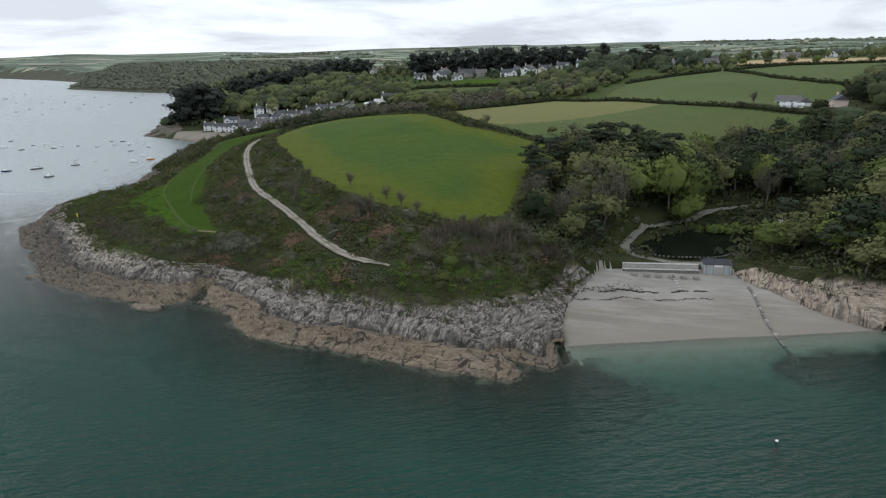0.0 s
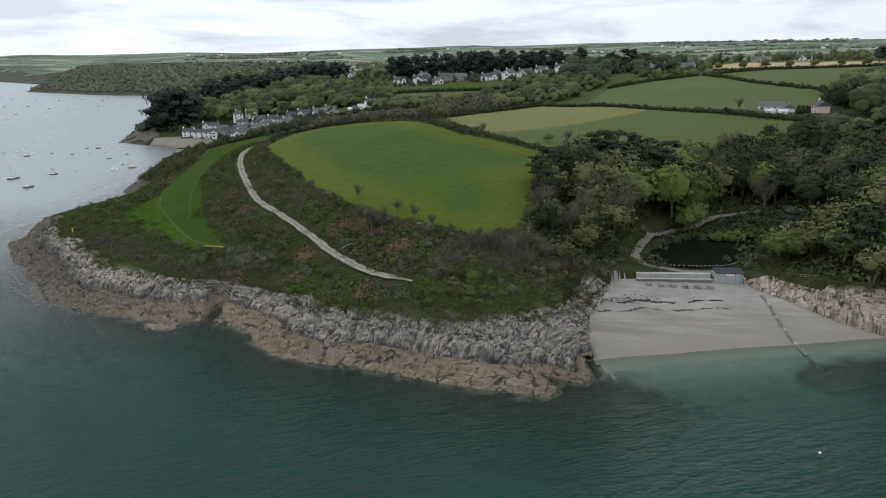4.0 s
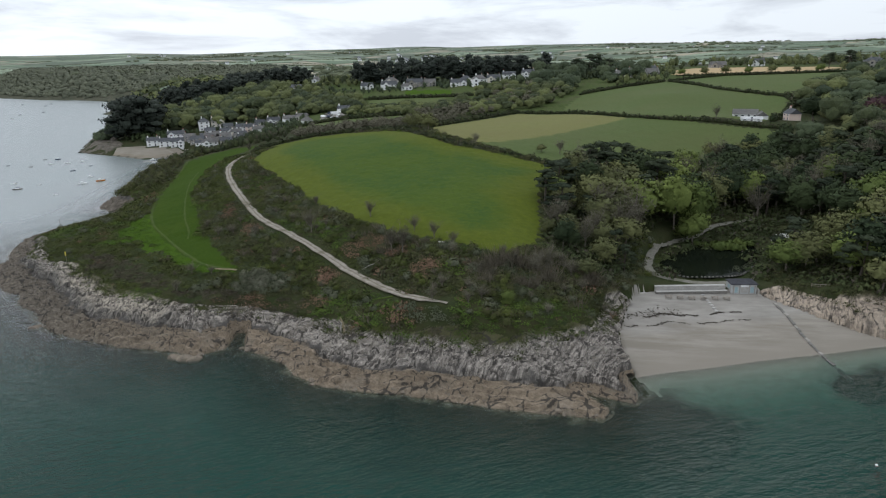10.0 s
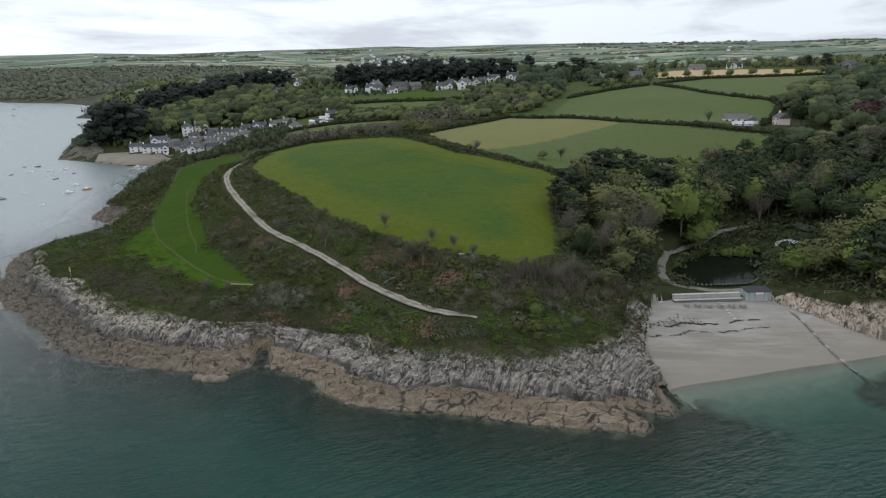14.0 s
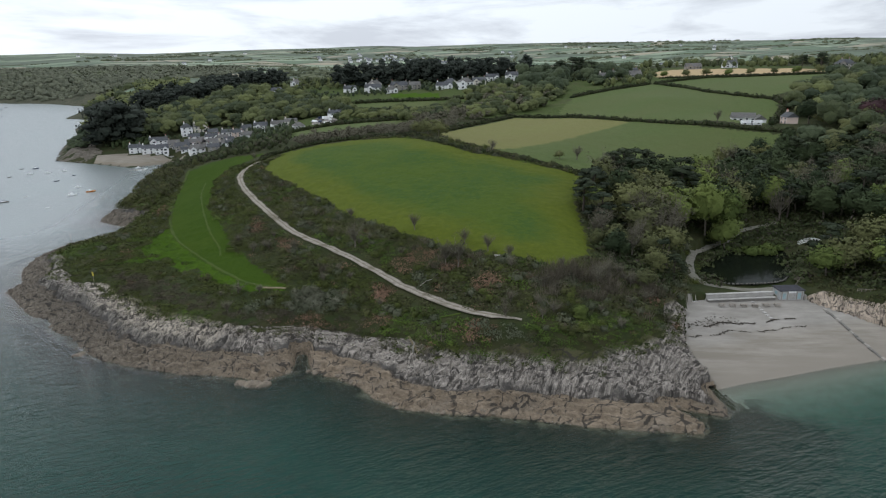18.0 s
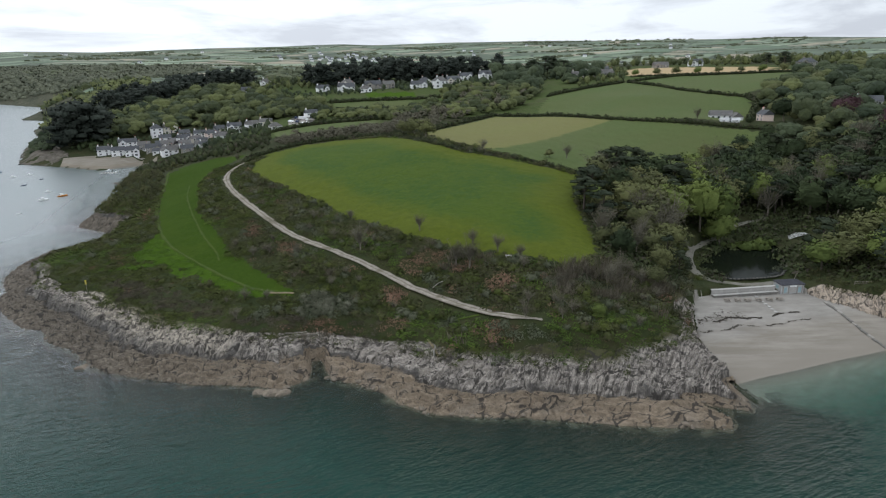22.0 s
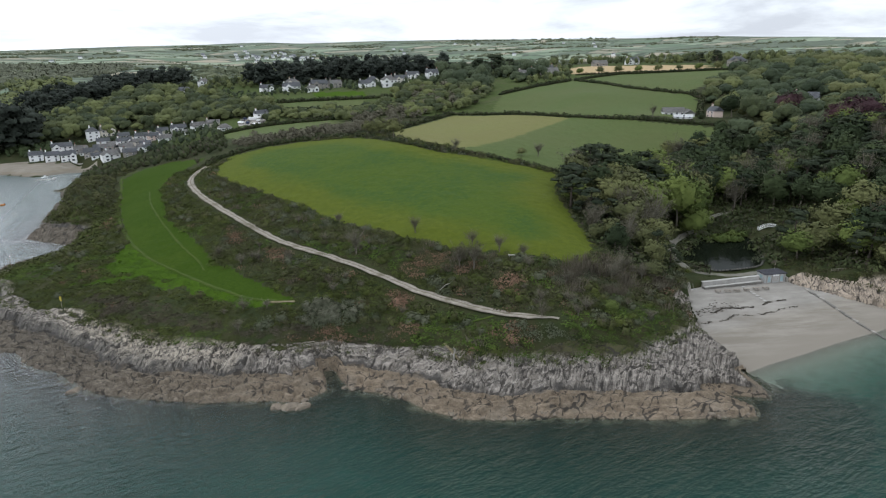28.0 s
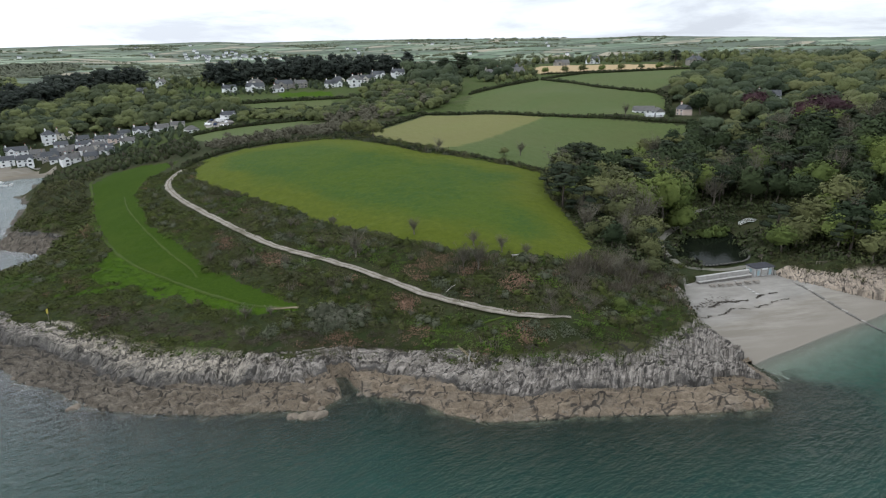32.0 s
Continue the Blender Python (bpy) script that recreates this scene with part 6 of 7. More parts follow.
for i, (x, y) in enumerate(edge[keep]):
    ob = tagged(new("edge_stone", stone_me[i % 3]), "rounded grey stone on the pond edge", "stone", "pond edge stones")
    ob.matrix_basis = pose(x, y, 4.6, 0, 0, i * 67)
for x, y in ((78, 176.5), (82.5, 178.5)):
    arr = sow([blob(70, (0.9, 0.9, 1.0), (0, 0, 0.7), -0.3, 0.5, 0.25, core=0)], np.array([x]), np.array([y]), np.array([1.3]), zs=np.array([4.4]))
    tagged(new("pampas_clump", mesh_of("pampas_clump", arr[0], arr[1], [L_GREY], {"tint": arr[2]})), "pale plume-like grass clump by the pond", "plant")

# ---- cove: boathouse, sea wall, tables ----
M_WALL = plain("rendered_wall", (0.42, 0.42, 0.41), 0.9, 0.18, 0.8)
M_CONC = plain("weathered_concrete", (0.36, 0.345, 0.32), 0.95, 0.25, 0.9)
# Darker grey for wall steps, groyne blocks, bridge planks and grey paintwork.
M_CONC_D = plain("dark_concrete", (0.17, 0.16, 0.145), 0.95, 0.3, 1.2)
M_WHITE = plain("white_paint", (0.78, 0.78, 0.77), 0.6, 0.08, 0.7)
M_BLUE = plain("pale_blue_paint", (0.3, 0.4, 0.42), 0.6, 0.12, 1.0)
M_SLATE = plain("slate_roof", (0.16, 0.165, 0.175), 0.7, 0.3, 1.5)
M_FELT = plain("dark_felt_roof", (0.05, 0.05, 0.056), 0.85, 0.25, 1.0)
M_TIMBER = plain("grey_timber", (0.24, 0.21, 0.175), 0.9, 0.3, 3.0)
M_GLASS = plain("window_glass", (0.03, 0.035, 0.04), 0.08, 0.2, 2.0)
M_RED = plain("red_paint", (0.4, 0.06, 0.05), 0.6, 0.2, 1.0)
M_YELLOW = plain("yellow_paint", (0.6, 0.5, 0.06), 0.6, 0.15, 1.0)
M_TILE = plain("grey_roof_tiles", (0.25, 0.24, 0.23), 0.85, 0.3, 1.2)
M_CREAM = plain("cream_render", (0.66, 0.62, 0.54), 0.9, 0.08, 0.5)
M_PINK = plain("pink_render", (0.66, 0.53, 0.46), 0.9, 0.1, 0.5)
M_STONEWALL = plain("granite_wall", (0.3, 0.28, 0.25), 0.9, 0.3, 1.5)

HUT = pose(72.9, 165.3, 3.4, 0, 0, -10)
hut = thing("boathouse", "grey rendered beach boathouse with a dark hipped roof", "building", HUT)
bm = bmesh.new()
for q in ((-4.2, -2.4, -0.4, 4.2, -2.1, 2.7), (-4.2, 2.1, -0.4, 4.2, 2.4, 2.7), (-4.2, -2.1, -0.4, -3.9, 2.1, 2.7), (3.9, -2.1, -0.4, 4.2, 2.1, 2.7)):
    box(bm, *q)
part("wall", bm, M_WALL, hut)
bm = bmesh.new()
lo = [bm.verts.new(p) for p in ((-4.6, -2.8, 2.7), (4.6, -2.8, 2.7), (4.6, 2.8, 2.7), (-4.6, 2.8, 2.7))]
ed = [bm.verts.new((v.co.x, v.co.y, 2.9)) for v in lo]
ri = [bm.verts.new(p) for p in ((-2.4, 0, 3.95), (2.4, 0, 3.95))]
bm.faces.new(lo[::-1])
for i in range(4):
    bm.faces.new((lo[i], lo[(i + 1) % 4], ed[(i + 1) % 4], ed[i]))
for q in ((ed[0], ed[1], ri[1], ri[0]), (ed[1], ed[2], ri[1]), (ed[2], ed[3], ri[0], ri[1]), (ed[3], ed[0], ri[0])):
    bm.faces.new(q)
part("roof", bm, M_FELT, hut, "dark felted hipped roof")
part("sign_board", boxed(-1.3, -2.46, 1.95, 1.5, -2.4, 2.65, bevel=0.015), M_WHITE, hut, "blank white board above the hatch")
for x, w, mt, nm in ((-2.6, 1.0, M_BLUE, "door"), (0.1, 2.4, M_CONC, "shutter"), (2.7, 1.2, M_BLUE, "door")):
    d_ = part(nm, boxed(x - w / 2, -2.45, -0.05, x + w / 2, -2.4, 1.85, bevel=0.015), mt, hut, "pale blue painted door" if nm == "door" else "grey roller shutter")
    part("handle", boxed(x + w * 0.32, -2.5, 0.85, x + w * 0.32 + 0.05, -2.45, 1.05), M_FELT, d_)
for x in (-3.55, -1.45, 1.75, 3.6):
    part("buttress", boxed(x - 0.16, -2.6, -0.4, x + 0.16, -2.4, 2.5, bevel=0.02), M_STONEWALL, hut)
part("window", boxed(-4.26, -0.8, 0.9, -4.2, 0.8, 2.0, bevel=0.015), M_BLUE, hut, "pale blue side shutter")
hut.scale = (0.82, 0.84, 0.88)
part("side_wall", boxed(4.4, -3.2, -0.6, 4.9, 3.0, 1.4, bevel=0.04), M_STONEWALL, hut)

# two-step sea wall behind the sand
wa, wb = np.array((48.2, 167.4)), np.array((68.0, 165.0))
wl_ = float(np.hypot(*(wb - wa)))
wall = thing("sea_wall", "stepped pale concrete sea wall behind the beach", "wall", pose(wa[0], wa[1], 3.0, 0, 0, math.degrees(math.atan2(wb[1] - wa[1], wb[0] - wa[0]))), kind="structure")
n_ = 9
for i in range(n_):
    x0, x1 = wl_ * i / n_, wl_ * (i + 1) / n_ - 0.03
    part("panel", boxed(x0, 0.0, -0.6, x1, 0.5, 2.1 + 0.02 * (i % 2), bevel=0.03), M_CONC, wall)
    part("step", boxed(x0, -1.25, -0.6, x1, -0.004, 0.95 + 0.015 * (i % 3), bevel=0.03), M_CONC_D, wall)
    part("seat_slab", boxed(x0, -1.35, 0.97, x1, -0.3, 1.1, bevel=0.02), M_CONC, wall)
    part("coping", boxed(x0, -0.12, 2.13, x1, 0.95, 2.3, bevel=0.03), M_CONC, wall, "pale coping slab")
steps = thing("stone_steps", "rough stone steps at the beach end of the wall", "steps", pose(44.0, 166.6, 2.75, 0, 0, -12))
for i in range(5):
    part("step", boxed(-2.0, -1.6 + 0.5 * i, -0.8, 1.2, -1.1 + 0.5 * i, 0.25 + 0.18 * i, bevel=0.03), M_STONEWALL if i % 2 else M_CONC, steps)
hand = thing("handrail", "grey timber handrail beside the steps behind the boathouse", "railing", pose(77.6, 168.6, 4.0, 0, 0, 38))
for i in range(6):
    part("post", rod((i * 1.3, 0, -0.5), (i * 1.3, 0, 0.95 + i * 0.2), 0.04), M_TIMBER, hand)
part("rail", rod((0, 0, 0.95), (6.5, 0, 1.95), 0.04), M_TIMBER, hand)
part("lower_rail", rod((0, 0, 0.5), (6.5, 0, 1.5), 0.03), M_TIMBER, hand)
fence = thing("rail_fence", "short grey timber rail fence above the rocks", "fence", pose(88.5, 157.5, gz(88.5, 157.5), 0, 0, -20))
for i in range(5):
    part("post", boxed(i * 1.1 - 0.05, -0.05, -0.3, i * 1.1 + 0.05, 0.05, 1.1), M_TIMBER, fence)
for z in (0.45, 0.95):
    part("rail", boxed(-0.1, -0.09, z, 4.5, -0.052, z + 0.12), M_TIMBER, fence)
ramp_a = thing("concrete_strip", "narrow pale concrete strip down the sand", "slipway", kind="structure")
for i in range(7):
    x, y = 60.9 - 0.2 * i, 164.4 - 1.55 * i
    part("slab", boxed(-0.45, -0.76, -0.12, 0.45, 0.74, 0.05, bevel=0.02), M_CONC, ramp_a).matrix_basis = pose(x, y, gz(x, y) + 0.02, -5, 0, -7)


def picnic_table(m):
    t = thing("picnic_table", "weathered timber picnic table with fixed benches on sand", "picnic table", m, "picnic tables on the beach")
    for i in range(4):
        part("table_board", boxed(-0.9, -0.38 + i * 0.195, 0.72, 0.9, -0.2 + i * 0.195, 0.76), M_TIMBER, t)
    for s in (-1, 1):
        part("bench", boxed(-0.9, s * 0.75 - 0.13, 0.42, 0.9, s * 0.75 + 0.13, 0.46), M_TIMBER, t)
        part("crossbar", boxed(s * 0.6 - 0.04, -0.85, 0.36, s * 0.6 + 0.04, 0.85, 0.42), M_TIMBER, t)
        for q in (-1, 1):
            part("leg", rod((s * 0.65, q * 0.68, 0.0), (s * 0.65, q * 0.25, 0.72), 0.05, 4), M_TIMBER, t)
    return t


first = None
for i in range(6):
    x, y = 50.3 + 3.12 * i, 163.3 - 0.55 * i
    m = pose(x, y, gz(x, y), 0, 0, -28 + 6 * (i % 3))
    first = picnic_table(m) if first is None else (first, copy_thing(first, m))[0]

# groyne: old wall running down the sand into the sea
gline = spline([(77.5, 156.5), (76.3, 149), (73.6, 138), (72.3, 130), (71.7, 124), (71.2, 119)], 1.5)
groyne = thing("groyne", "broken old concrete groyne running down into the sea", "groyne", kind="structure")
for i, ((ax, ay), (bx_, by_)) in enumerate(zip(gline[:-1], gline[1:])):
    ang = math.degrees(math.atan2(by_ - ay, bx_ - ax))
    ln = math.hypot(bx_ - ax, by_ - ay)
    w = 0.3 + 0.08 * math.sin(i * 2.1)
    z = max(gz((ax + bx_) / 2, (ay + by_) / 2), -0.5)
    part("block", boxed(0, -w, -1.0, ln - 0.04, w, 0.42 + 0.08 * math.sin(i * 3.7), bevel=0.06), M_CONC_D if i % 4 else M_STONEWALL, groyne).matrix_basis = pose(ax, ay, z, 0, 2 * math.sin(i), ang + 3 * math.sin(i * 1.7))

# drift lines of weed on the sand
M_WEED = plain("dry_seaweed", (0.05, 0.042, 0.034), 0.9, 0.4, 3.0)
wv, wf = [], []
tx = np.concatenate([RNG.uniform(28, 66, 900), RNG.uniform(28, 68, 260), RNG.uniform(34, 50, 260)])
ln = np.concatenate([25.6 + 0 * tx[:900], 21.2 + 0 * tx[:260], 27.0 + RNG.normal(0, 1.2, 260)])
ty = 128 + ln + (fbm(tx * 0.2, 0 * tx, 3) - 0.5) * 3.4 + RNG.normal(0, 0.16, tx.shape) - (tx - 45) * 0.02
kp = inside(tx, ty, BEACH) & (beach_edge(tx, ty) > 1) & (vnoise(tx * 0.5, ln * 3, 9) > 0.34)
wv, wf = cards(np.stack([tx[kp], ty[kp], ground_z(tx[kp], ty[kp]) + 0.06], -1), unit(np.array([0, 0, 1.0]) + RNG.normal(size=(kp.sum(), 3)) * 0.25), np.full(kp.sum(), 0.55), 0.55)
tagged(new("seaweed_line", mesh_of("seaweed_line", wv, wf, [M_WEED])), "dark dry seaweed drift lines across the sand", "seaweed", kind="stuff")

# footbridge in the garden
bridge = thing("footbridge", "white arched timber footbridge in the valley garden", "bridge", pose(110.5, 201.5, 5.9, 0, 0, -16))
def arch(x):
    return 1.35 * (1 - (x / 4.4) ** 2)
for i in range(16):
    x0 = -4.4 + i * 0.55
    part("plank", boxed(x0 + 0.01, -0.5, arch(x0) - 0.03, x0 + 0.53, 0.5, arch(x0) + 0.05), M_CONC_D, bridge)
for s in (-0.52, 0.52):
    for i in range(9):
        x0 = -4.2 + i * 1.05
        part("post", boxed(x0 - 0.04, s - 0.04, arch(x0) - 0.1, x0 + 0.04, s + 0.04, arch(x0) + 0.85), M_WHITE, bridge)
    for h in (0.45, 0.85):
        v, f = tube([(x, s, arch(x) + h) for x in np.linspace(-4.3, 4.3, 13)], [0.05] * 13, 4)
        part("rail", mesh_of("rail", v, f, [M_WHITE]), None, bridge)
    v, f = tube([(x, s, arch(x) - 0.12) for x in np.linspace(-4.4, 4.4, 13)], [0.11] * 13, 4)
    part("beam", mesh_of("beam", v, f, [M_WHITE]), None, bridge)

# small marks
post = thing("marker_post", "slender navigation post with a yellow top", "post", pose(-128, 218.5, gz(-128, 218.5)))
part("pole", rod((0, 0, -0.3), (0, 0, 3.2), 0.07), M_TIMBER, post)
part("topmark", boxed(-0.2, -0.04, 2.1, 0.2, 0.04, 3.4, bevel=0.02), M_YELLOW, post, "yellow board topmark")
pole = thing("thin_pole", "thin grey pole standing in the scrub", "post", pose(-150, 268, gz(-150, 268)))
part("shaft", rod((0, 0, -0.3), (0, 0, 4.6), 0.08, 6, 0.05), M_TIMBER, pole)
part("cap", rod((0, 0, 4.6), (0, 0, 4.8), 0.11, 6), M_WHITE, pole)
bench = thing("stone_bench", "low pale stone bench at the meadow edge", "bench", pose(-11.0, 177.0, gz(-11.0, 177.0) + 0.15, 0, 0, -22))
part("seat", boxed(-0.95, -0.3, 0.35, 0.95, 0.3, 0.55, bevel=0.03), M_CONC, bench)
for s in (-0.6, 0.6):
    part("leg", boxed(s - 0.15, -0.25, -0.3, s + 0.15, 0.25, 0.35, bevel=0.02), M_CONC, bench)
bush = sow([blob(700, (1.5, 1.5, 1.15), (0, 0, 0.7), -0.3, 0.28)], np.array([0.9]), np.array([147.2]), np.array([1.15]), zs=np.array([gz(0.9, 147.2)]))
tagged(new("round_bush", mesh_of("round_bush", bush[0], bush[1], [L_FRESH], {"tint": np.repeat(RNG.uniform(0, 1, len(bush[0]) // 3), 3)})), "rounded bright green bush on the headland slope", "bush")
buoy = thing("mooring_buoy", "small white and red mooring buoy afloat", "buoy", pose(52.9, 90.6, 0) @ Matrix.Scale(0.55, 4))
v, f = tube([(0, 0, -0.3), (0, 0, -0.1), (0, 0, 0.3), (0, 0, 0.55), (0, 0, 0.6)], [0.2, 0.42, 0.45, 0.25, 0.02], 12)
part("float", mesh_of("float", v, f, [M_WHITE], smooth_shade=True), None, buoy)
part("band", mesh_of("band", *tube([(0, 0, 0.02), (0, 0, 0.2)], [0.46, 0.465], 12), [M_RED]), None, buoy, "red painted band")
part("staff", rod((0, 0, 0.55), (0, 0, 1.25), 0.05), M_RED, buoy)


# ---- hedges ----
HEDGEBIT = [blob(34, (0.75, 0.75, 0.8), (0, 0, 0.45), -0.2, 0.36) for k in range(4)]


def hedge(pts, h, label="dark clipped hedge along a field edge", wide=0.8, material=None, gaps=0.0):
    c = spline(pts, 0.95)
    k = vnoise(np.arange(len(c)) * 0.15, np.zeros(len(c)) + pts[0][0], 3) >= gaps
    c = c[k]
    x, y = c[:, 0] + RNG.normal(0, 0.3 * wide, len(c)), c[:, 1] + RNG.normal(0, 0.3 * wide, len(c))
    arr = sow(HEDGEBIT, x, y, RNG.uniform(0.85, 1.25, len(c)) * h * 0.8, 1.0)
    return tagged(new("hedge", mesh_of("hedge", arr[0], arr[1], [material or L_HEDGE], {"tint": arr[2]}, normals=arr[3])), label, "hedge", "field hedges")


hedge([(-84, 338), (-78, 346), (-70, 352), (-56, 356), (-36, 352), (-17, 346), (-7, 330)], 1.9, "dark overgrown hedge behind the bright meadow", 1.4)
hedge([(-7, 328), (0, 303), (8.5, 288.5), (19, 283), (37.5, 267), (51, 255)], 1.5, "low dark hedge bank between two fields")
hedge([(70, 424), (97, 406), (119.5, 357.5), (150, 322), (178, 303)], 1.9, "straight dark clipped hedge between pastures")
hedge([(4, 348), (24, 372), (48, 400), (70, 424)], 2.2, "thick hedge beside the pale dry pasture", 1.3)
hedge([(209, 495), (212, 460), (213, 425), (233, 390)], 2.0)
hedge([(131, 474), (168, 486), (205, 497)], 2.2)
hedge([(210, 498), (262, 512), (300, 503), (346, 490), (370, 478)], 2.0, "dark hedge along the hilltop pasture")
hedge([(234, 534), (262, 526), (292, 517), (330, 503), (358, 491)], 1.5)
hedge([(178, 316), (202, 344), (227, 371), (234, 388)], 2.6, "tall dark hedge between the pasture and the wood", 1.4)
hedge([(-68, 386), (-28, 380), (5, 400)], 2.4, "ragged grey-brown hedge before the paddock", 1.6, L_TWIG)
hedge([(-72, 464), (-30, 452), (12, 442)], 2.4, "ragged hedge behind the paddock", 1.5)
hedge([(-60, 528), (-25, 519), (31, 493), (60, 500)], 2.2)
hedge([(-34, 566), (-22, 561), (38, 529), (70, 520)], 2.4, "dark garden hedge below the ridge houses", 1.3)
grove("grey_thicket", [(-70, 360), (-40, 357), (-10, 350), (2, 352), (30, 385), (10, 398), (-28, 378), (-66, 384)], 5.0, 3.5, 6.5, FARTREE, L_TWIG, "leafless grey thicket behind the meadow hedge")
grove("creek_scrub", [(-118, 385), (-90, 372), (-72, 368), (-72, 440), (-100, 462), (-130, 465), (-148, 450), (-150, 400)], 5.0, 3.0, 6.0, LITTLE, L_HEDGE, "dark scrub falling to the village creek")
grove("shore_thicket", [(-141, 316), (-127, 308), (-124, 330), (-124, 355), (-116, 382), (-146, 400), (-151, 350), (-151, 326)], 4.0, 2.6, 4.6, FARTREE, L_SCRUB, "thick scrub on the slope above the creek")


# ---- houses ----
def house(x, y, w, d, h, turn, wall_mat, roof_mat, label, chimneys=1, storeys=2, hip=False, group=""):
    """A house with a pitched roof; its front looks along its own -y."""
    z = min(gz(x + a, y + b) for a in (-w / 3, w / 3) for b in (-d / 3, d / 3))
    ob = thing("house", label, "house", pose(x, y, z, 0, 0, turn), group)
    rise = d * 0.36
    bm = bmesh.new()
    lo = [bm.verts.new(p) for p in ((-w / 2, -d / 2, -2.5), (w / 2, -d / 2, -2.5), (w / 2, d / 2, -2.5), (-w / 2, d / 2, -2.5))]
    hi = [bm.verts.new((v.co.x, v.co.y, h)) for v in lo]
    if not hip:
        ap = [bm.verts.new((-w / 2, 0, h + rise)), bm.verts.new((w / 2, 0, h + rise))]
        bm.faces.new((lo[1], lo[2], hi[2], ap[1], hi[1]))
        bm.faces.new((lo[3], lo[0], hi[0], ap[0], hi[3]))
    else:
        bm.faces.new((lo[1], lo[2], hi[2], hi[1]))
        bm.faces.new((lo[3], lo[0], hi[0], hi[3]))
    bm.faces.new((lo[0], lo[1], hi[1], hi[0]))
    bm.faces.new((lo[2], lo[3], hi[3], hi[2]))
    part("wall", bm, wall_mat, ob)
    o, e = 0.4, (d * 0.45 if hip else -0.3)
    bm = bmesh.new()
    dr = o * rise / (d / 2)
    a = [bm.verts.new(p) for p in ((-w / 2 - 0.3, -d / 2 - o, h - dr + 0.05), (w / 2 + 0.3, -d / 2 - o, h - dr + 0.05), (w / 2 + 0.3, d / 2 + o, h - dr + 0.05), (-w / 2 - 0.3, d / 2 + o, h - dr + 0.05))]
    r = [bm.verts.new((-w / 2 + e, 0, h + rise + 0.12)), bm.verts.new((w / 2 - e, 0, h + rise + 0.12))]
    for q in ((a[0], a[1], r[1], r[0]), (a[2], a[3], r[0], r[1]), (a[1], a[2], r[1]), (a[3], a[0], r[0])):
        bm.faces.new(q)
    bmesh.ops.solidify(bm, geom=bm.faces[:], thickness=0.15)
    part("roof", bm, roof_mat, ob)
    for i in range(chimneys):
        cx = (-w / 2 + 0.8) if i == 0 else (w / 2 - 0.8)
        if hip:
            cx *= 0.45
        ch = part("chimney", boxed(cx - 0.4, -0.4, h + rise * 0.5, cx + 0.4, 0.4, h + rise + 1.2), M_STONEWALL if i else wall_mat, ob)
        part("pot", rod((cx, 0, h + rise + 1.2), (cx, 0, h + rise + 1.65), 0.16, 6), M_RED, ch)
    n = max(2, int(w / 3.0))
    sh = h / storeys
    if w >= 9 and group in ("village houses", "ridge houses"):
        # a gabled bay that stands forward of the front
        gx, gw, gd = w * (0.27 if chimneys == 1 else -0.27), w * 0.17, 1.6
        bm = bmesh.new()
        fr_, bk = -d / 2 - gd, -d / 2 + 0.3
        q = [bm.verts.new(p) for p in ((gx - gw, fr_, -2.5), (gx + gw, fr_, -2.5), (gx + gw, fr_, h), (gx, fr_, h + gw * 0.8), (gx - gw, fr_, h), (gx - gw, bk, -2.5), (gx + gw, bk, -2.5), (gx + gw, bk, h), (gx, bk, h + gw * 0.8), (gx - gw, bk, h))]
        for f_ in ((0, 1, 2, 3, 4), (1, 6, 7, 2), (5, 0, 4, 9), (9, 8, 7, 6, 5)):
            bm.faces.new([q[k] for k in f_])
        bay = part("gabled_bay", bm, wall_mat, ob)
        bm = bmesh.new()
        back = -d / 2 + gw * 0.8 / (rise / (d / 2)) + 0.3
        for sx in (-1, 1):
            q = [bm.verts.new(p) for p in ((gx, fr_ - 0.25, h + gw * 0.8 + 0.12), (gx + sx * (gw + 0.3), fr_ - 0.25, h - 0.12), (gx + sx * (gw + 0.3), bk + 0.2, h - 0.12), (gx, back, h + gw * 0.8 + 0.12))]
            bm.faces.new(q if sx < 0 else q[::-1])
        bmesh.ops.solidify(bm, geom=bm.faces[:], thickness=0.12)
        part("roof", bm, roof_mat, bay)
        for s in range(storeys):
            z0 = s * sh + sh * 0.3
            part("window", boxed(gx - 0.8, fr_ - 0.06, z0, gx + 0.8, fr_, z0 + sh * 0.5), M_GLASS, bay, "dark bay window")
    for s in range(storeys):
        for i in range(n):
            wx_ = -w / 2 + w * (i + 0.5) / n
            if s == 0 and i == n // 2:
                dd_ = part("door", boxed(wx_ - 0.5, -d / 2 - 0.06, 0.0, wx_ + 0.5, -d / 2, 2.05, bevel=0.02), M_SLATE, ob)
                part("handle", boxed(wx_ + 0.32, -d / 2 - 0.1, 0.95, wx_ + 0.37, -d / 2 - 0.06, 1.1), M_WHITE, dd_)
                continue
            z0 = s * sh + sh * 0.3
            fr = part("window", boxed(wx_ - 0.75, -d / 2 - 0.07, z0, wx_ + 0.75, -d / 2, z0 + sh * 0.5, bevel=0.02), M_WHITE, ob)
            part("sill", boxed(wx_ - 0.85, -d / 2 - 0.16, z0 - 0.08, wx_ + 0.85, -d / 2, z0 - 0.004), M_STONEWALL, fr)
            part("pane", boxed(wx_ - 0.62, -d / 2 - 0.09, z0 + 0.12, wx_ + 0.62, -d / 2 - 0.072, z0 + sh * 0.5 - 0.12), M_GLASS, fr)
    return ob


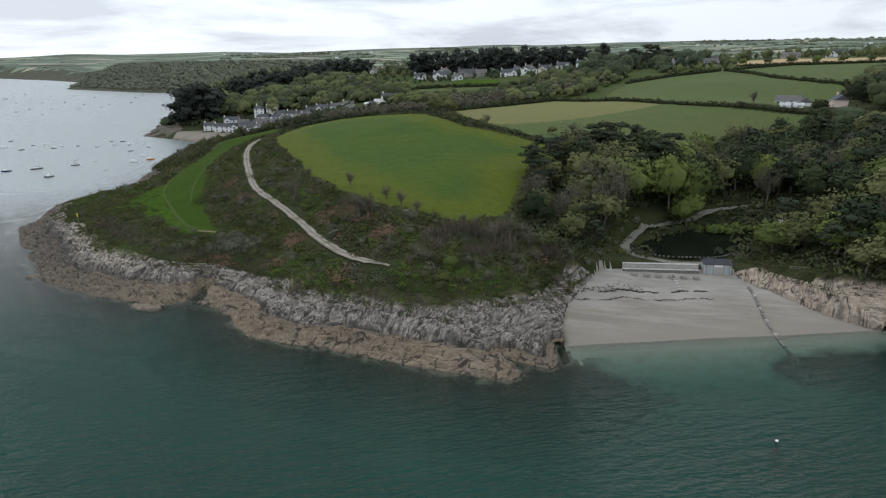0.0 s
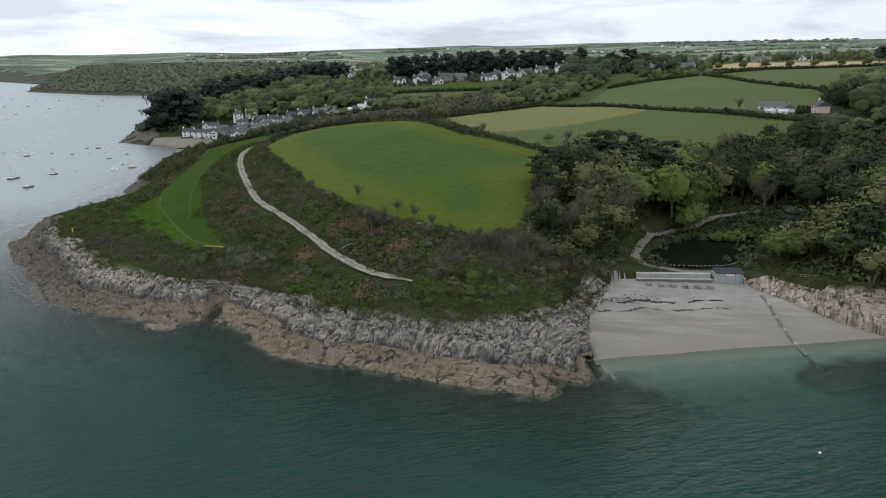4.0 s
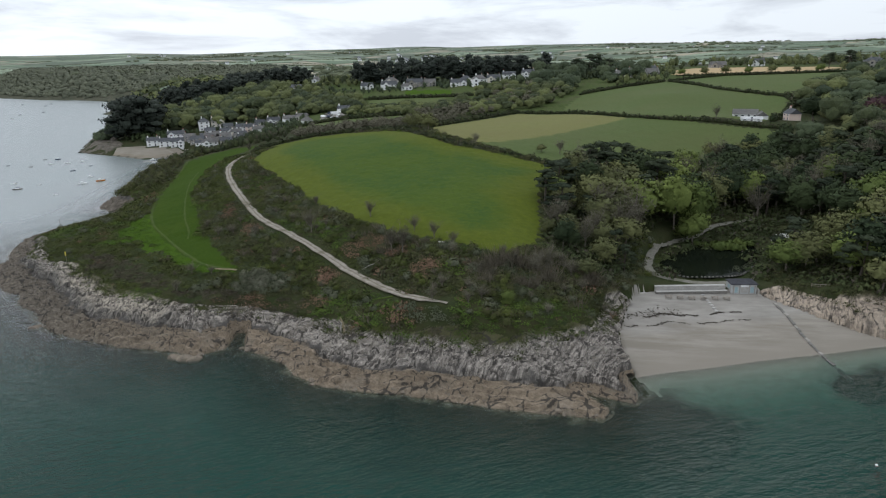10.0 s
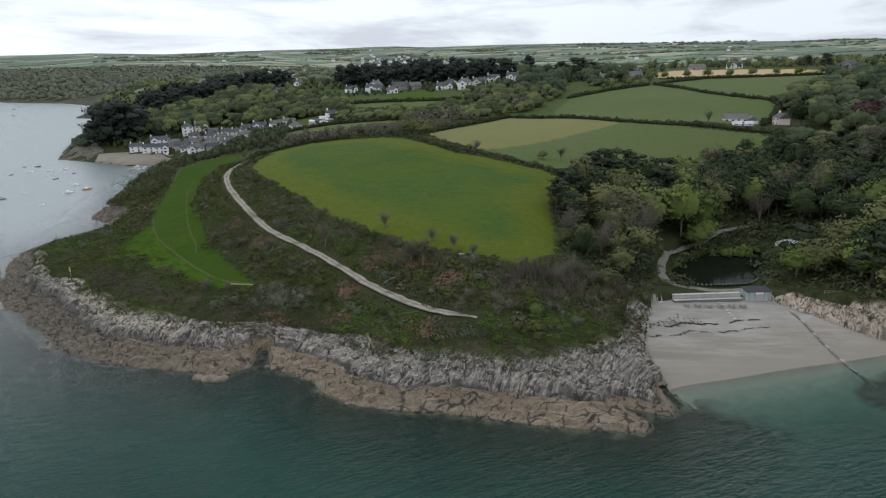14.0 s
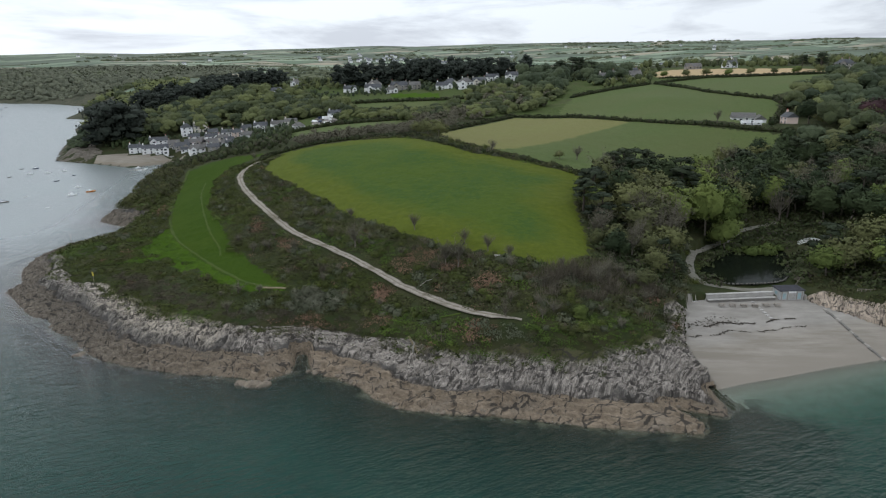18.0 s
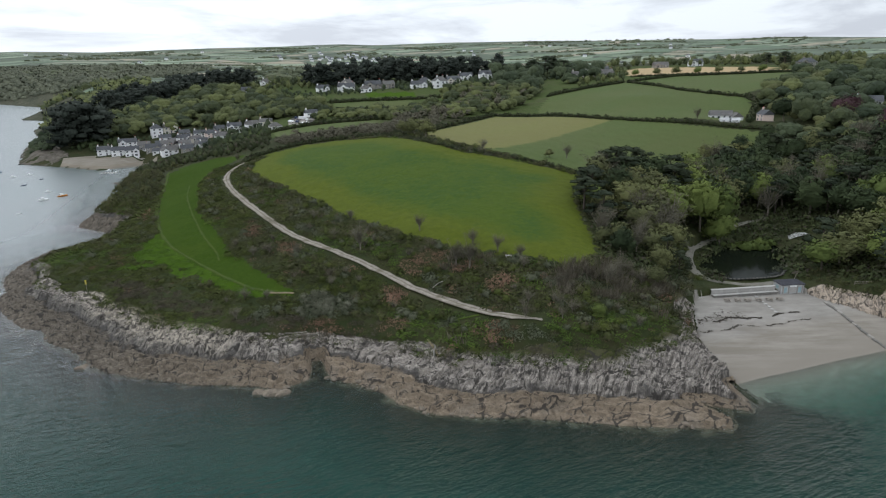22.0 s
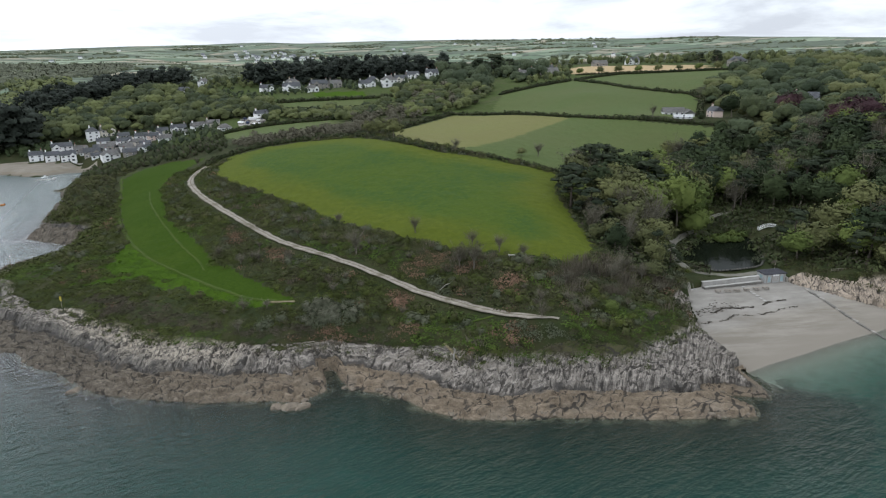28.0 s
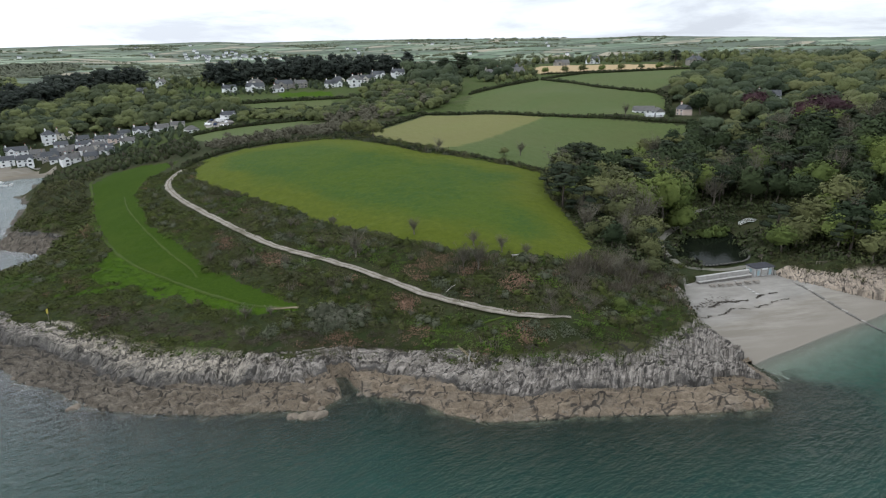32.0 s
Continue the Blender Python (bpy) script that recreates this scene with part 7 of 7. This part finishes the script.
V, U = "village houses", "ridge houses"
WH, SL, TI = M_WHITE, M_SLATE, M_TILE
for args in (
        (-186, 519, 8.1, 6.1, 4.2, 6, WH, SL, "white two-storey waterfront cottage with slate roof", 2, 2, False, V),
        (-176, 514, 8.1, 6.1, 4.2, 8, WH, SL, "white terraced cottage facing the village beach", 1, 2, False, V),
        (-166, 510, 9, 6.6, 4.5, 10, WH, SL, "end cottage of the white waterfront row", 1, 2, False, V),
        (-173, 535, 12.6, 6.6, 4, 14, WH, SL, "long white house with dark slate roof", 2, 2, False, V),
        (-155, 552, 8.1, 7.4, 7.2, 16, WH, SL, "tall white three-storey house on the slope", 1, 3, True, V),
        (-146, 560, 9.9, 6.6, 4.8, 16, M_CREAM, TI, "cream house with grey tiled roof uphill", 1, 2, False, V),
        (-152, 512, 9.9, 6.6, 3.7, 4, M_STONEWALL, SL, "stone boat store with slate roof", 1, 2, False, V),
        (-140, 497, 10.8, 7.4, 4.2, 18, WH, TI, "white inn with grey roof near the sand", 2, 2, True, V),
        (-143, 516, 9, 5.7, 3.7, -6, M_STONEWALL, TI, "grey stone cottage in the village", 1, 2, False, V)):
    house(*args)
for args in (
        (-131, 510, 8.1, 5.7, 3.5, 12, WH, TI, "small white cottage with flat-pitched roof", 1, 2, False, V),
        (-133, 524, 9, 5.7, 4, 22, WH, SL, "white cottage stepped up the lane", 1, 2, False, V),
        (-122, 528, 8.1, 5.7, 4, 10, WH, SL, "white gabled cottage on the lane", 1, 2, False, V),
        (-124, 516, 7.2, 4.9, 3.5, 28, M_CREAM, TI, "small cream cottage beside the lane", 1, 2, False, V),
        (-113, 521, 9, 5.7, 3.8, 20, M_PINK, SL, "pale pink cottage above the village", 1, 2, False, V),
        (-120, 502, 7.2, 4.9, 2.4, 6, WH, TI, "low white outbuilding in the village", 0, 1, False, V),
        (-128, 494, 8.1, 5.7, 3.2, 8, M_STONEWALL, SL, "grey slate-roofed cottage behind the beach", 1, 2, False, V),
        (-116, 494, 7.2, 4.9, 2.9, 16, WH, SL, "white cottage beside the creek lane", 1, 2, False, V),
        (-106, 506, 8.1, 5.7, 3.2, 20, WH, TI, "white cottage with grey roof uphill", 1, 2, False, V)):
    house(*args)
for args in (
        (-108, 532, 7.2, 5.7, 3.5, 24, M_CREAM, SL, "cream cottage in the upper lane", 1, 2, False, V),
        (-160, 524, 8.1, 5.7, 3.5, 2, M_STONEWALL, TI, "stone cottage behind the waterfront row", 1, 2, False, V),
        (-147, 534, 8.1, 5.7, 3.7, 12, WH, SL, "white cottage on the terrace", 1, 2, False, V),
        (-134, 540, 7.2, 5.7, 3.5, 18, M_STONEWALL, SL, "slate-hung cottage among the trees", 1, 2, False, V),
        (-97, 526, 9.9, 6.6, 4, 12, WH, SL, "white house among trees above the village", 2, 2, False, V),
        (-84, 516, 9, 6.6, 3.5, 20, WH, TI, "white bungalow with grey roof", 1, 1, False, V),
        (-74, 512, 9, 5.7, 3.2, -4, M_CREAM, TI, "cream bungalow on the slope", 1, 1, False, V),
        (-68, 480, 8, 6, 2.7, 14, WH, TI, "low white building beside the car park", 0, 1, True, V),
        (-42, 500, 9, 5.7, 3.2, 18, WH, SL, "white bungalow behind the paddock", 1, 1, False, V)):
    house(*args)
for args in (
        (-112, 700, 13.6, 7.6, 3.7, 10, M_CREAM, TI, "long pale villa on the wooded hill", 1, 2, True, U),
        (-92, 684, 11.9, 7.6, 3.3, 10, WH, SL, "white villa on the wooded hill", 1, 2, False, U),
        (-72, 705, 10.2, 8.5, 5.5, 8, WH, TI, "tall white villa among dark pines", 2, 2, True, U),
        (-2, 620, 14.4, 8.5, 4.4, 8, WH, SL, "large white house with slate roof and bays", 2, 2, False, U),
        (1, 634, 11.9, 7.6, 5.9, 8, M_CREAM, TI, "cream house with a steep tiled roof", 2, 2, True, U),
        (21, 612, 14.4, 8.5, 4.8, 6, M_STONEWALL, SL, "grey stone house with white gables", 2, 2, False, U),
        (34, 606, 10.2, 7.6, 4.1, 6, M_STONEWALL, TI, "stone house with tiled roof on the ridge", 1, 2, False, U),
        (57, 584, 13.6, 7.6, 3.6, 4, WH, SL, "low white house with long slate roof", 1, 2, False, U),
        (73, 572, 12.8, 9.3, 5.9, 0, WH, TI, "large white villa with grey hipped roof", 2, 2, True, U)):
    house(*args)
for args in (
        (66, 600, 10.2, 7.6, 4.4, 0, M_CREAM, SL, "cream house behind the large villa", 1, 2, True, U),
        (-22, 632, 11, 7.6, 3.8, 10, WH, SL, "white house at the end of the ridge row", 1, 2, False, U),
        (12, 598, 10.2, 6.8, 3.4, 8, WH, TI, "low white house in a ridge garden", 1, 1, True, U),
        (90, 592, 12, 7.6, 4.0, 0, M_CREAM, SL, "cream house with slate roof on the ridge", 2, 2, False, U),
        (111, 622, 11.9, 7.6, 4.1, -2, WH, SL, "white house half hidden by pines", 1, 2, False, U),
        (127, 612, 11, 8.5, 5.2, -4, WH, SL, "white gabled house with several chimneys", 2, 2, False, U),
        (145, 602, 9.3, 6.8, 3.7, -4, WH, TI, "white house under dark pines", 1, 2, False, U),
        (214, 556, 25.5, 9.3, 3.8, -8, M_STONEWALL, TI, "long grey stone farm range on the ridge", 2, 2, False, U),
        (228, 575, 11, 7.6, 4.7, -8, WH, SL, "white farmhouse behind the stone range", 2, 2, False, U)):
    house(*args)
for args in (
        (196, 560, 10.2, 6.8, 3.7, -8, M_CREAM, TI, "cream farm cottage on the ridge", 1, 2, False, U),
        (330, 640, 15.3, 8.5, 3, -14, M_STONEWALL, TI, "grey barn behind the tilled field", 0, 1, False, U),
        (372, 640, 13.6, 8.5, 4.4, -14, WH, SL, "white farmhouse behind the tilled field", 2, 2, False, U),
        (402, 520, 15.3, 9.3, 5.5, -18, M_STONEWALL, SL, "large grey stone house by dark trees", 2, 2, True, U),
        (175, 336, 12, 6.5, 2.3, -26, WH, TI, "long white bungalow at the pasture edge", 0, 1, False, "hillside houses"),
        (180.5, 329.5, 8, 5.4, 2.3, -116, WH, TI, "white gabled bungalow wing with grey roof", 0, 1, False, "hillside houses"),
        (192, 321, 7, 6, 4.2, -100, M_PINK, SL, "pale pink-cream rendered house among trees", 1, 2, False, "hillside houses"),
        (169, 320.5, 10, 2.6, 1.2, -20, WH, WH, "low white glasshouse in the garden", 0, 1, False, "hillside houses"),
        (258, 318, 13, 8, 4.0, -40, WH, SL, "white house high in the eastern wood", 1, 2, False, "hillside houses")):
    house(*args)
# low sheds and lean-tos crowded between the cottages
for i, (x, y) in enumerate(((-157, 517), (-149, 505), (-138, 507), (-136, 516), (-127, 503), (-119, 510), (-128, 533), (-116, 534), (-105, 515), (-150, 525), (-141, 528), (-98, 515), (-90, 508))):
    house(x, y, 5.2 + i % 3, 4.2, 2.1 + 0.3 * (i % 2), 40 * (i % 4) - 30, (WH, WH, M_STONEWALL, M_CREAM)[i % 4], (TI, SL)[i % 2], ("low white lean-to between the cottages", "small white shed with slate roof", "grey stone outhouse in the village", "cream garage beside the lane")[i % 4], 0, 1, False, "village sheds")

grove("village_gardens", [(-196, 526), (-180, 545), (-130, 556), (-88, 536), (-66, 505), (-70, 470), (-110, 474), (-122, 488), (-100, 500), (-110, 515), (-150, 545)], 5.5, 2.5, 6, LITTLE, L_DEEPFAR, "garden shrubs and small trees of the village", gap=0.3)
# quay and shore wall of the village
quay = thing("quay_wall", "low stone quay wall along the village beach", "wall", pose(-190, 509.5, 2.2, 0, 0, -8), kind="structure")
for i in range(16):
    part("stone_block", boxed(i * 3.0, 0, -2.0, i * 3.0 + 2.95, 0.7, 1.1 + 0.1 * (i % 3), bevel=0.05), M_STONEWALL, quay)


# ---- boats ----
def hull_mesh(l, b, h, name="hull"):
    """A pointed hull; its bow looks along x."""
    v, f = [], []
    st = np.linspace(-0.5, 0.5, 9)
    for s in st:
        w = b / 2 * (1 - max(0, (s + 0.05) / 0.55) ** 2.2) * (0.82 + 0.18 * min(1, (s + 0.5) * 4))
        sheer = h * (0.75 + 0.35 * (s + 0.2) ** 2)
        v += [(s * l, -w, sheer), (s * l, -w * 0.8, -0.1), (s * l * 0.94, 0, -0.35), (s * l, w * 0.8, -0.1), (s * l, w, sheer)]
    for i in range(8):
        for j in range(4):
            f.append((i * 5 + j, i * 5 + j + 1, i * 5 + j + 6, i * 5 + j + 5))
        f.append((i * 5 + 4, i * 5, i * 5 + 5, i * 5 + 9))
    f.append((4, 3, 2, 1, 0))
    me = bpy.data.meshes.new(name)
    me.from_pydata(v, [], f)
    return me


M_NAVY = plain("navy_paint", (0.03, 0.045, 0.09), 0.4, 0.2, 1.0)
M_ORANGE = plain("orange_paint", (0.5, 0.2, 0.04), 0.5, 0.2, 1.0)
M_ALU = plain("spar_metal", (0.5, 0.5, 0.5), 0.4, 0.1, 2.0, 0.6)


def boat(kind, hull_mat, label, m):
    ob = thing(kind, label, "boat", m, "moored boats")
    if kind == "yacht":
        part("hull", hull_mesh(8.5, 2.8, 1.05), hull_mat, ob)
        part("cabin", boxed(-1.4, -0.85, 0.8, 2.0, 0.85, 1.45, bevel=0.12), M_WHITE, ob)
        part("mast", rod((0.8, 0, 0.9), (0.8, 0, 10.5), 0.09, 6, 0.06), M_ALU, ob)
        part("boom", rod((0.7, 0, 2.0), (-2.8, 0, 2.05), 0.13, 6), M_NAVY, ob, "boom with a blue sail cover")
        part("cockpit", boxed(-3.3, -0.8, 0.72, -1.5, 0.8, 0.86), M_TIMBER, ob)
    elif kind == "motorboat":
        part("hull", hull_mesh(6.5, 2.4, 1.0), hull_mat, ob)
        cb = part("cabin", boxed(-0.6, -0.9, 0.75, 1.5, 0.9, 1.95, bevel=0.12), M_WHITE, ob)
        part("windscreen", boxed(1.5, -0.75, 1.2, 1.54, 0.75, 1.8), M_GLASS, cb)
        part("deck", boxed(-2.7, -0.9, 0.62, -0.65, 0.9, 0.74), M_TIMBER, ob)
        part("outboard", boxed(-3.5, -0.2, 0.3, -3.2, 0.2, 1.2, bevel=0.05), M_FELT, ob)
    else:
        part("hull", hull_mesh(4.4, 1.7, 0.6), hull_mat, ob)
        for x in (-1.0, 0.5):
            part("thwart", boxed(x - 0.14, -0.62, 0.46, x + 0.14, 0.62, 0.52), M_TIMBER, ob)
        part("outboard", boxed(-2.45, -0.14, 0.15, -2.2, 0.14, 0.9, bevel=0.04), M_FELT, ob)
    return ob


BOATS = {}
def moor(kind, col, x, y, turn):
    mats = {"white": M_WHITE, "navy": M_NAVY, "orange": M_ORANGE, "grey": M_CONC_D}
    k = (kind, col)
    m = pose(x, y, 0.0, 0, 0, turn) @ Matrix.Scale(0.75, 4)
    if k not in BOATS:
        BOATS[k] = boat(kind, mats[col], {"yacht": "%s-hulled sailing yacht at its mooring", "motorboat": "%s-hulled motorboat moored in the creek", "dinghy": "small %s open dinghy on a mooring"}[kind] % col, m)
    else:
        copy_thing(BOATS[k], m)


NEAR_BOATS = [(-213, 344), (-236, 371), (-249, 364), (-230, 401), (-220, 383), (-214, 395), (-192, 363), (-190, 393), (-214, 441), (-337, 505), (-304, 479), (-296, 481), (-285, 462), (-278, 461),
              (-302, 501), (-278, 470), (-267, 472), (-249, 464), (-254, 496), (-240, 472), (-245, 495), (-230, 474), (-222, 479), (-210, 460), (-194, 416), (-183, 401), (-316, 465), (-297, 454)]
FAR_BOATS = [(-712, 1076), (-763, 1210), (-621, 959), (-665, 1066), (-574, 869), (-519, 799), (-530, 843), (-460, 752), (-493, 828), (-585, 963), (-676, 1141), (-555, 968), (-465, 841), (-498, 914),
             (-631, 1131), (-573, 1088), (-550, 1112), (-459, 906), (-444, 855), (-498, 1071), (-448, 947), (-510, 1118)]
for i, (x, y) in enumerate(NEAR_BOATS):
    u = hash2(np.array([x]), np.array([y]), 4)[0]
    kind = "yacht" if i in (1, 4) else "motorboat" if u < 0.5 else "dinghy"
    moor(kind, "orange" if i == 25 else ("white", "navy", "grey", "white")[int(u * 37) % 4], x, y, 200 + 40 * u)
for i, (x, y) in enumerate(FAR_BOATS):
    u = hash2(np.array([x]), np.array([y]), 4)[0]
    moor("yacht" if u < 0.6 else "motorboat", "white" if u < 0.4 else "navy", x, y, 190 + 50 * u)
moor("motorboat", "white", -176, 479, 20)
moor("dinghy", "white", -170, 474, 40)
pontoon = thing("pontoon", "pale floating pontoon moored off the village beach", "pontoon", pose(-174, 469, 0.0, 0, 0, -2))
for _k in range(5):
    part("deck_board", boxed(-5.5 + 2.2 * _k, -1.0, 0.35, -3.35 + 2.2 * _k, 1.0, 0.5, bevel=0.03), M_CONC, pontoon)
    part("float", boxed(-5.2 + 2.2 * _k, -0.8, -0.25, -3.7 + 2.2 * _k, 0.8, 0.345, bevel=0.05), M_WHITE, pontoon)
moor("dinghy", "white", -172, 467.2, 8)
moor("dinghy", "grey", -177, 470.8, 170)

# ---- parked vehicles and the far town ----
M_TYRE = plain("black_rubber", (0.02, 0.02, 0.02), 0.9, 0.2, 2.0)


def vehicle(x, y, turn, paint, label, van=True):
    ob = thing("van" if van else "car", label, "vehicle", pose(x, y, gz(x, y) + 0.02, 0, 0, turn), "parked vehicles")
    l, h = (5.0, 2.1) if van else (4.2, 1.1)
    body = part("body", boxed(-l / 2, -0.9, 0.35, l / 2, 0.9, 0.35 + h * (1 if van else 0.6), bevel=0.12), paint, ob)
    if not van:
        part("roof", boxed(-l * 0.28, -0.8, 1.0, l * 0.22, 0.8, 1.5, bevel=0.15), paint, ob)
    part("windscreen", boxed(l * 0.5 - 0.05 if van else l * 0.2, -0.7, 1.1, l * 0.5 + 0.01 if van else l * 0.23, 0.7, 1.7 if van else 1.42), M_GLASS, ob)
    for sx in (-1, 1):
        for sy in (-1, 1):
            w = part("wheel", rod((sx * l * 0.32, sy * 0.72, 0.33), (sx * l * 0.32, sy * 0.93, 0.33), 0.33, 10), M_TYRE, ob)
            part("rim", rod((sx * l * 0.32, sy * 0.94, 0.33), (sx * l * 0.32, sy * 0.95, 0.33), 0.2, 8), M_ALU, w)
    return ob


vehicle(-49, 489, 20, M_WHITE, "white van parked on the gravel car park")
vehicle(-53, 481, 70, M_NAVY, "dark blue car parked on the gravel", False)
vehicle(-46, 482, 75, M_WHITE, "white car parked on the gravel", False)
vehicle(-52, 487, 60, M_CONC_D, "grey car parked on the gravel", False)
for _k, (_x, _y) in enumerate(((-56, 486), (-57.5, 490), (-55, 494), (-53, 500), (-50, 470), (-47, 468), (-44, 474), (-42, 490), (-44, 496))):
    vehicle(_x, _y, 62 + 4 * (_k % 3), (M_WHITE, M_WHITE, M_CONC_D, M_NAVY)[_k % 4], ("white car parked in the gravel row", "small white car parked on the gravel", "grey car parked in the gravel row", "dark blue car parked in the gravel row")[_k % 4], False)

cot = thing("far_cottage", "tiny white cottage of the far hilltop town", "house", pose(230, 2600, gz(230, 2600)), "far town")
bm = boxed(-6, -4, -3, 6, 4, 6)
part("wall", bm, M_WHITE, cot)
bm = bmesh.new()
q = [bm.verts.new(p) for p in ((-6.4, -4.6, 5.8), (6.4, -4.6, 5.8), (6.4, 4.6, 5.8), (-6.4, 4.6, 5.8), (-6.4, 0, 9), (6.4, 0, 9))]
for f in ((0, 1, 5, 4), (2, 3, 4, 5), (1, 2, 5), (3, 0, 4), (3, 2, 1, 0)):
    bm.faces.new([q[i] for i in f])
part("roof", bm, M_SLATE, cot)
rc = random.Random(4)
for i in range(64):
    if i < 38:
        x, y = 230 + rc.gauss(0, 120), 2600 + rc.gauss(0, 110)
    else:
        a_, r_ = rc.uniform(-0.35, 0.6), rc.uniform(900, 3300)
        x, y = 60 + r_ * math.sin(a_), 150 + r_ * math.cos(a_)
    if shore(np.array([float(x)]), np.array([float(y)]))[0] > 60:
        copy_thing(cot, pose(x, y, gz(x, y), 0, 0, rc.uniform(-40, 40)))


# dead wood on the slope
def dead_wood(name, pts, radii, label):
    v, f = tube([(x, y, gz(x, y) + h) for x, y, h in pts], radii, 6)
    tagged(new(name, mesh_of(name, v, f, [M_STONEWALL], smooth_shade=True)), label, "dead wood")


dead_wood("dead_stump", [(-39, 150.6, -0.2), (-39.1, 150.5, 1.3), (-38.8, 150.3, 2.6), (-39.3, 150.2, 3.6)], [0.3, 0.24, 0.16, 0.05], "pale barkless dead trunk standing above the rocks")
dead_wood("fallen_branch", [(-33.2, 174.6, 0.7), (-31.4, 175.2, 1.1), (-29.6, 175.3, 1.0), (-28, 176.1, 1.3)], [0.14, 0.12, 0.09, 0.04], "pale fallen branch lying across the scrub")
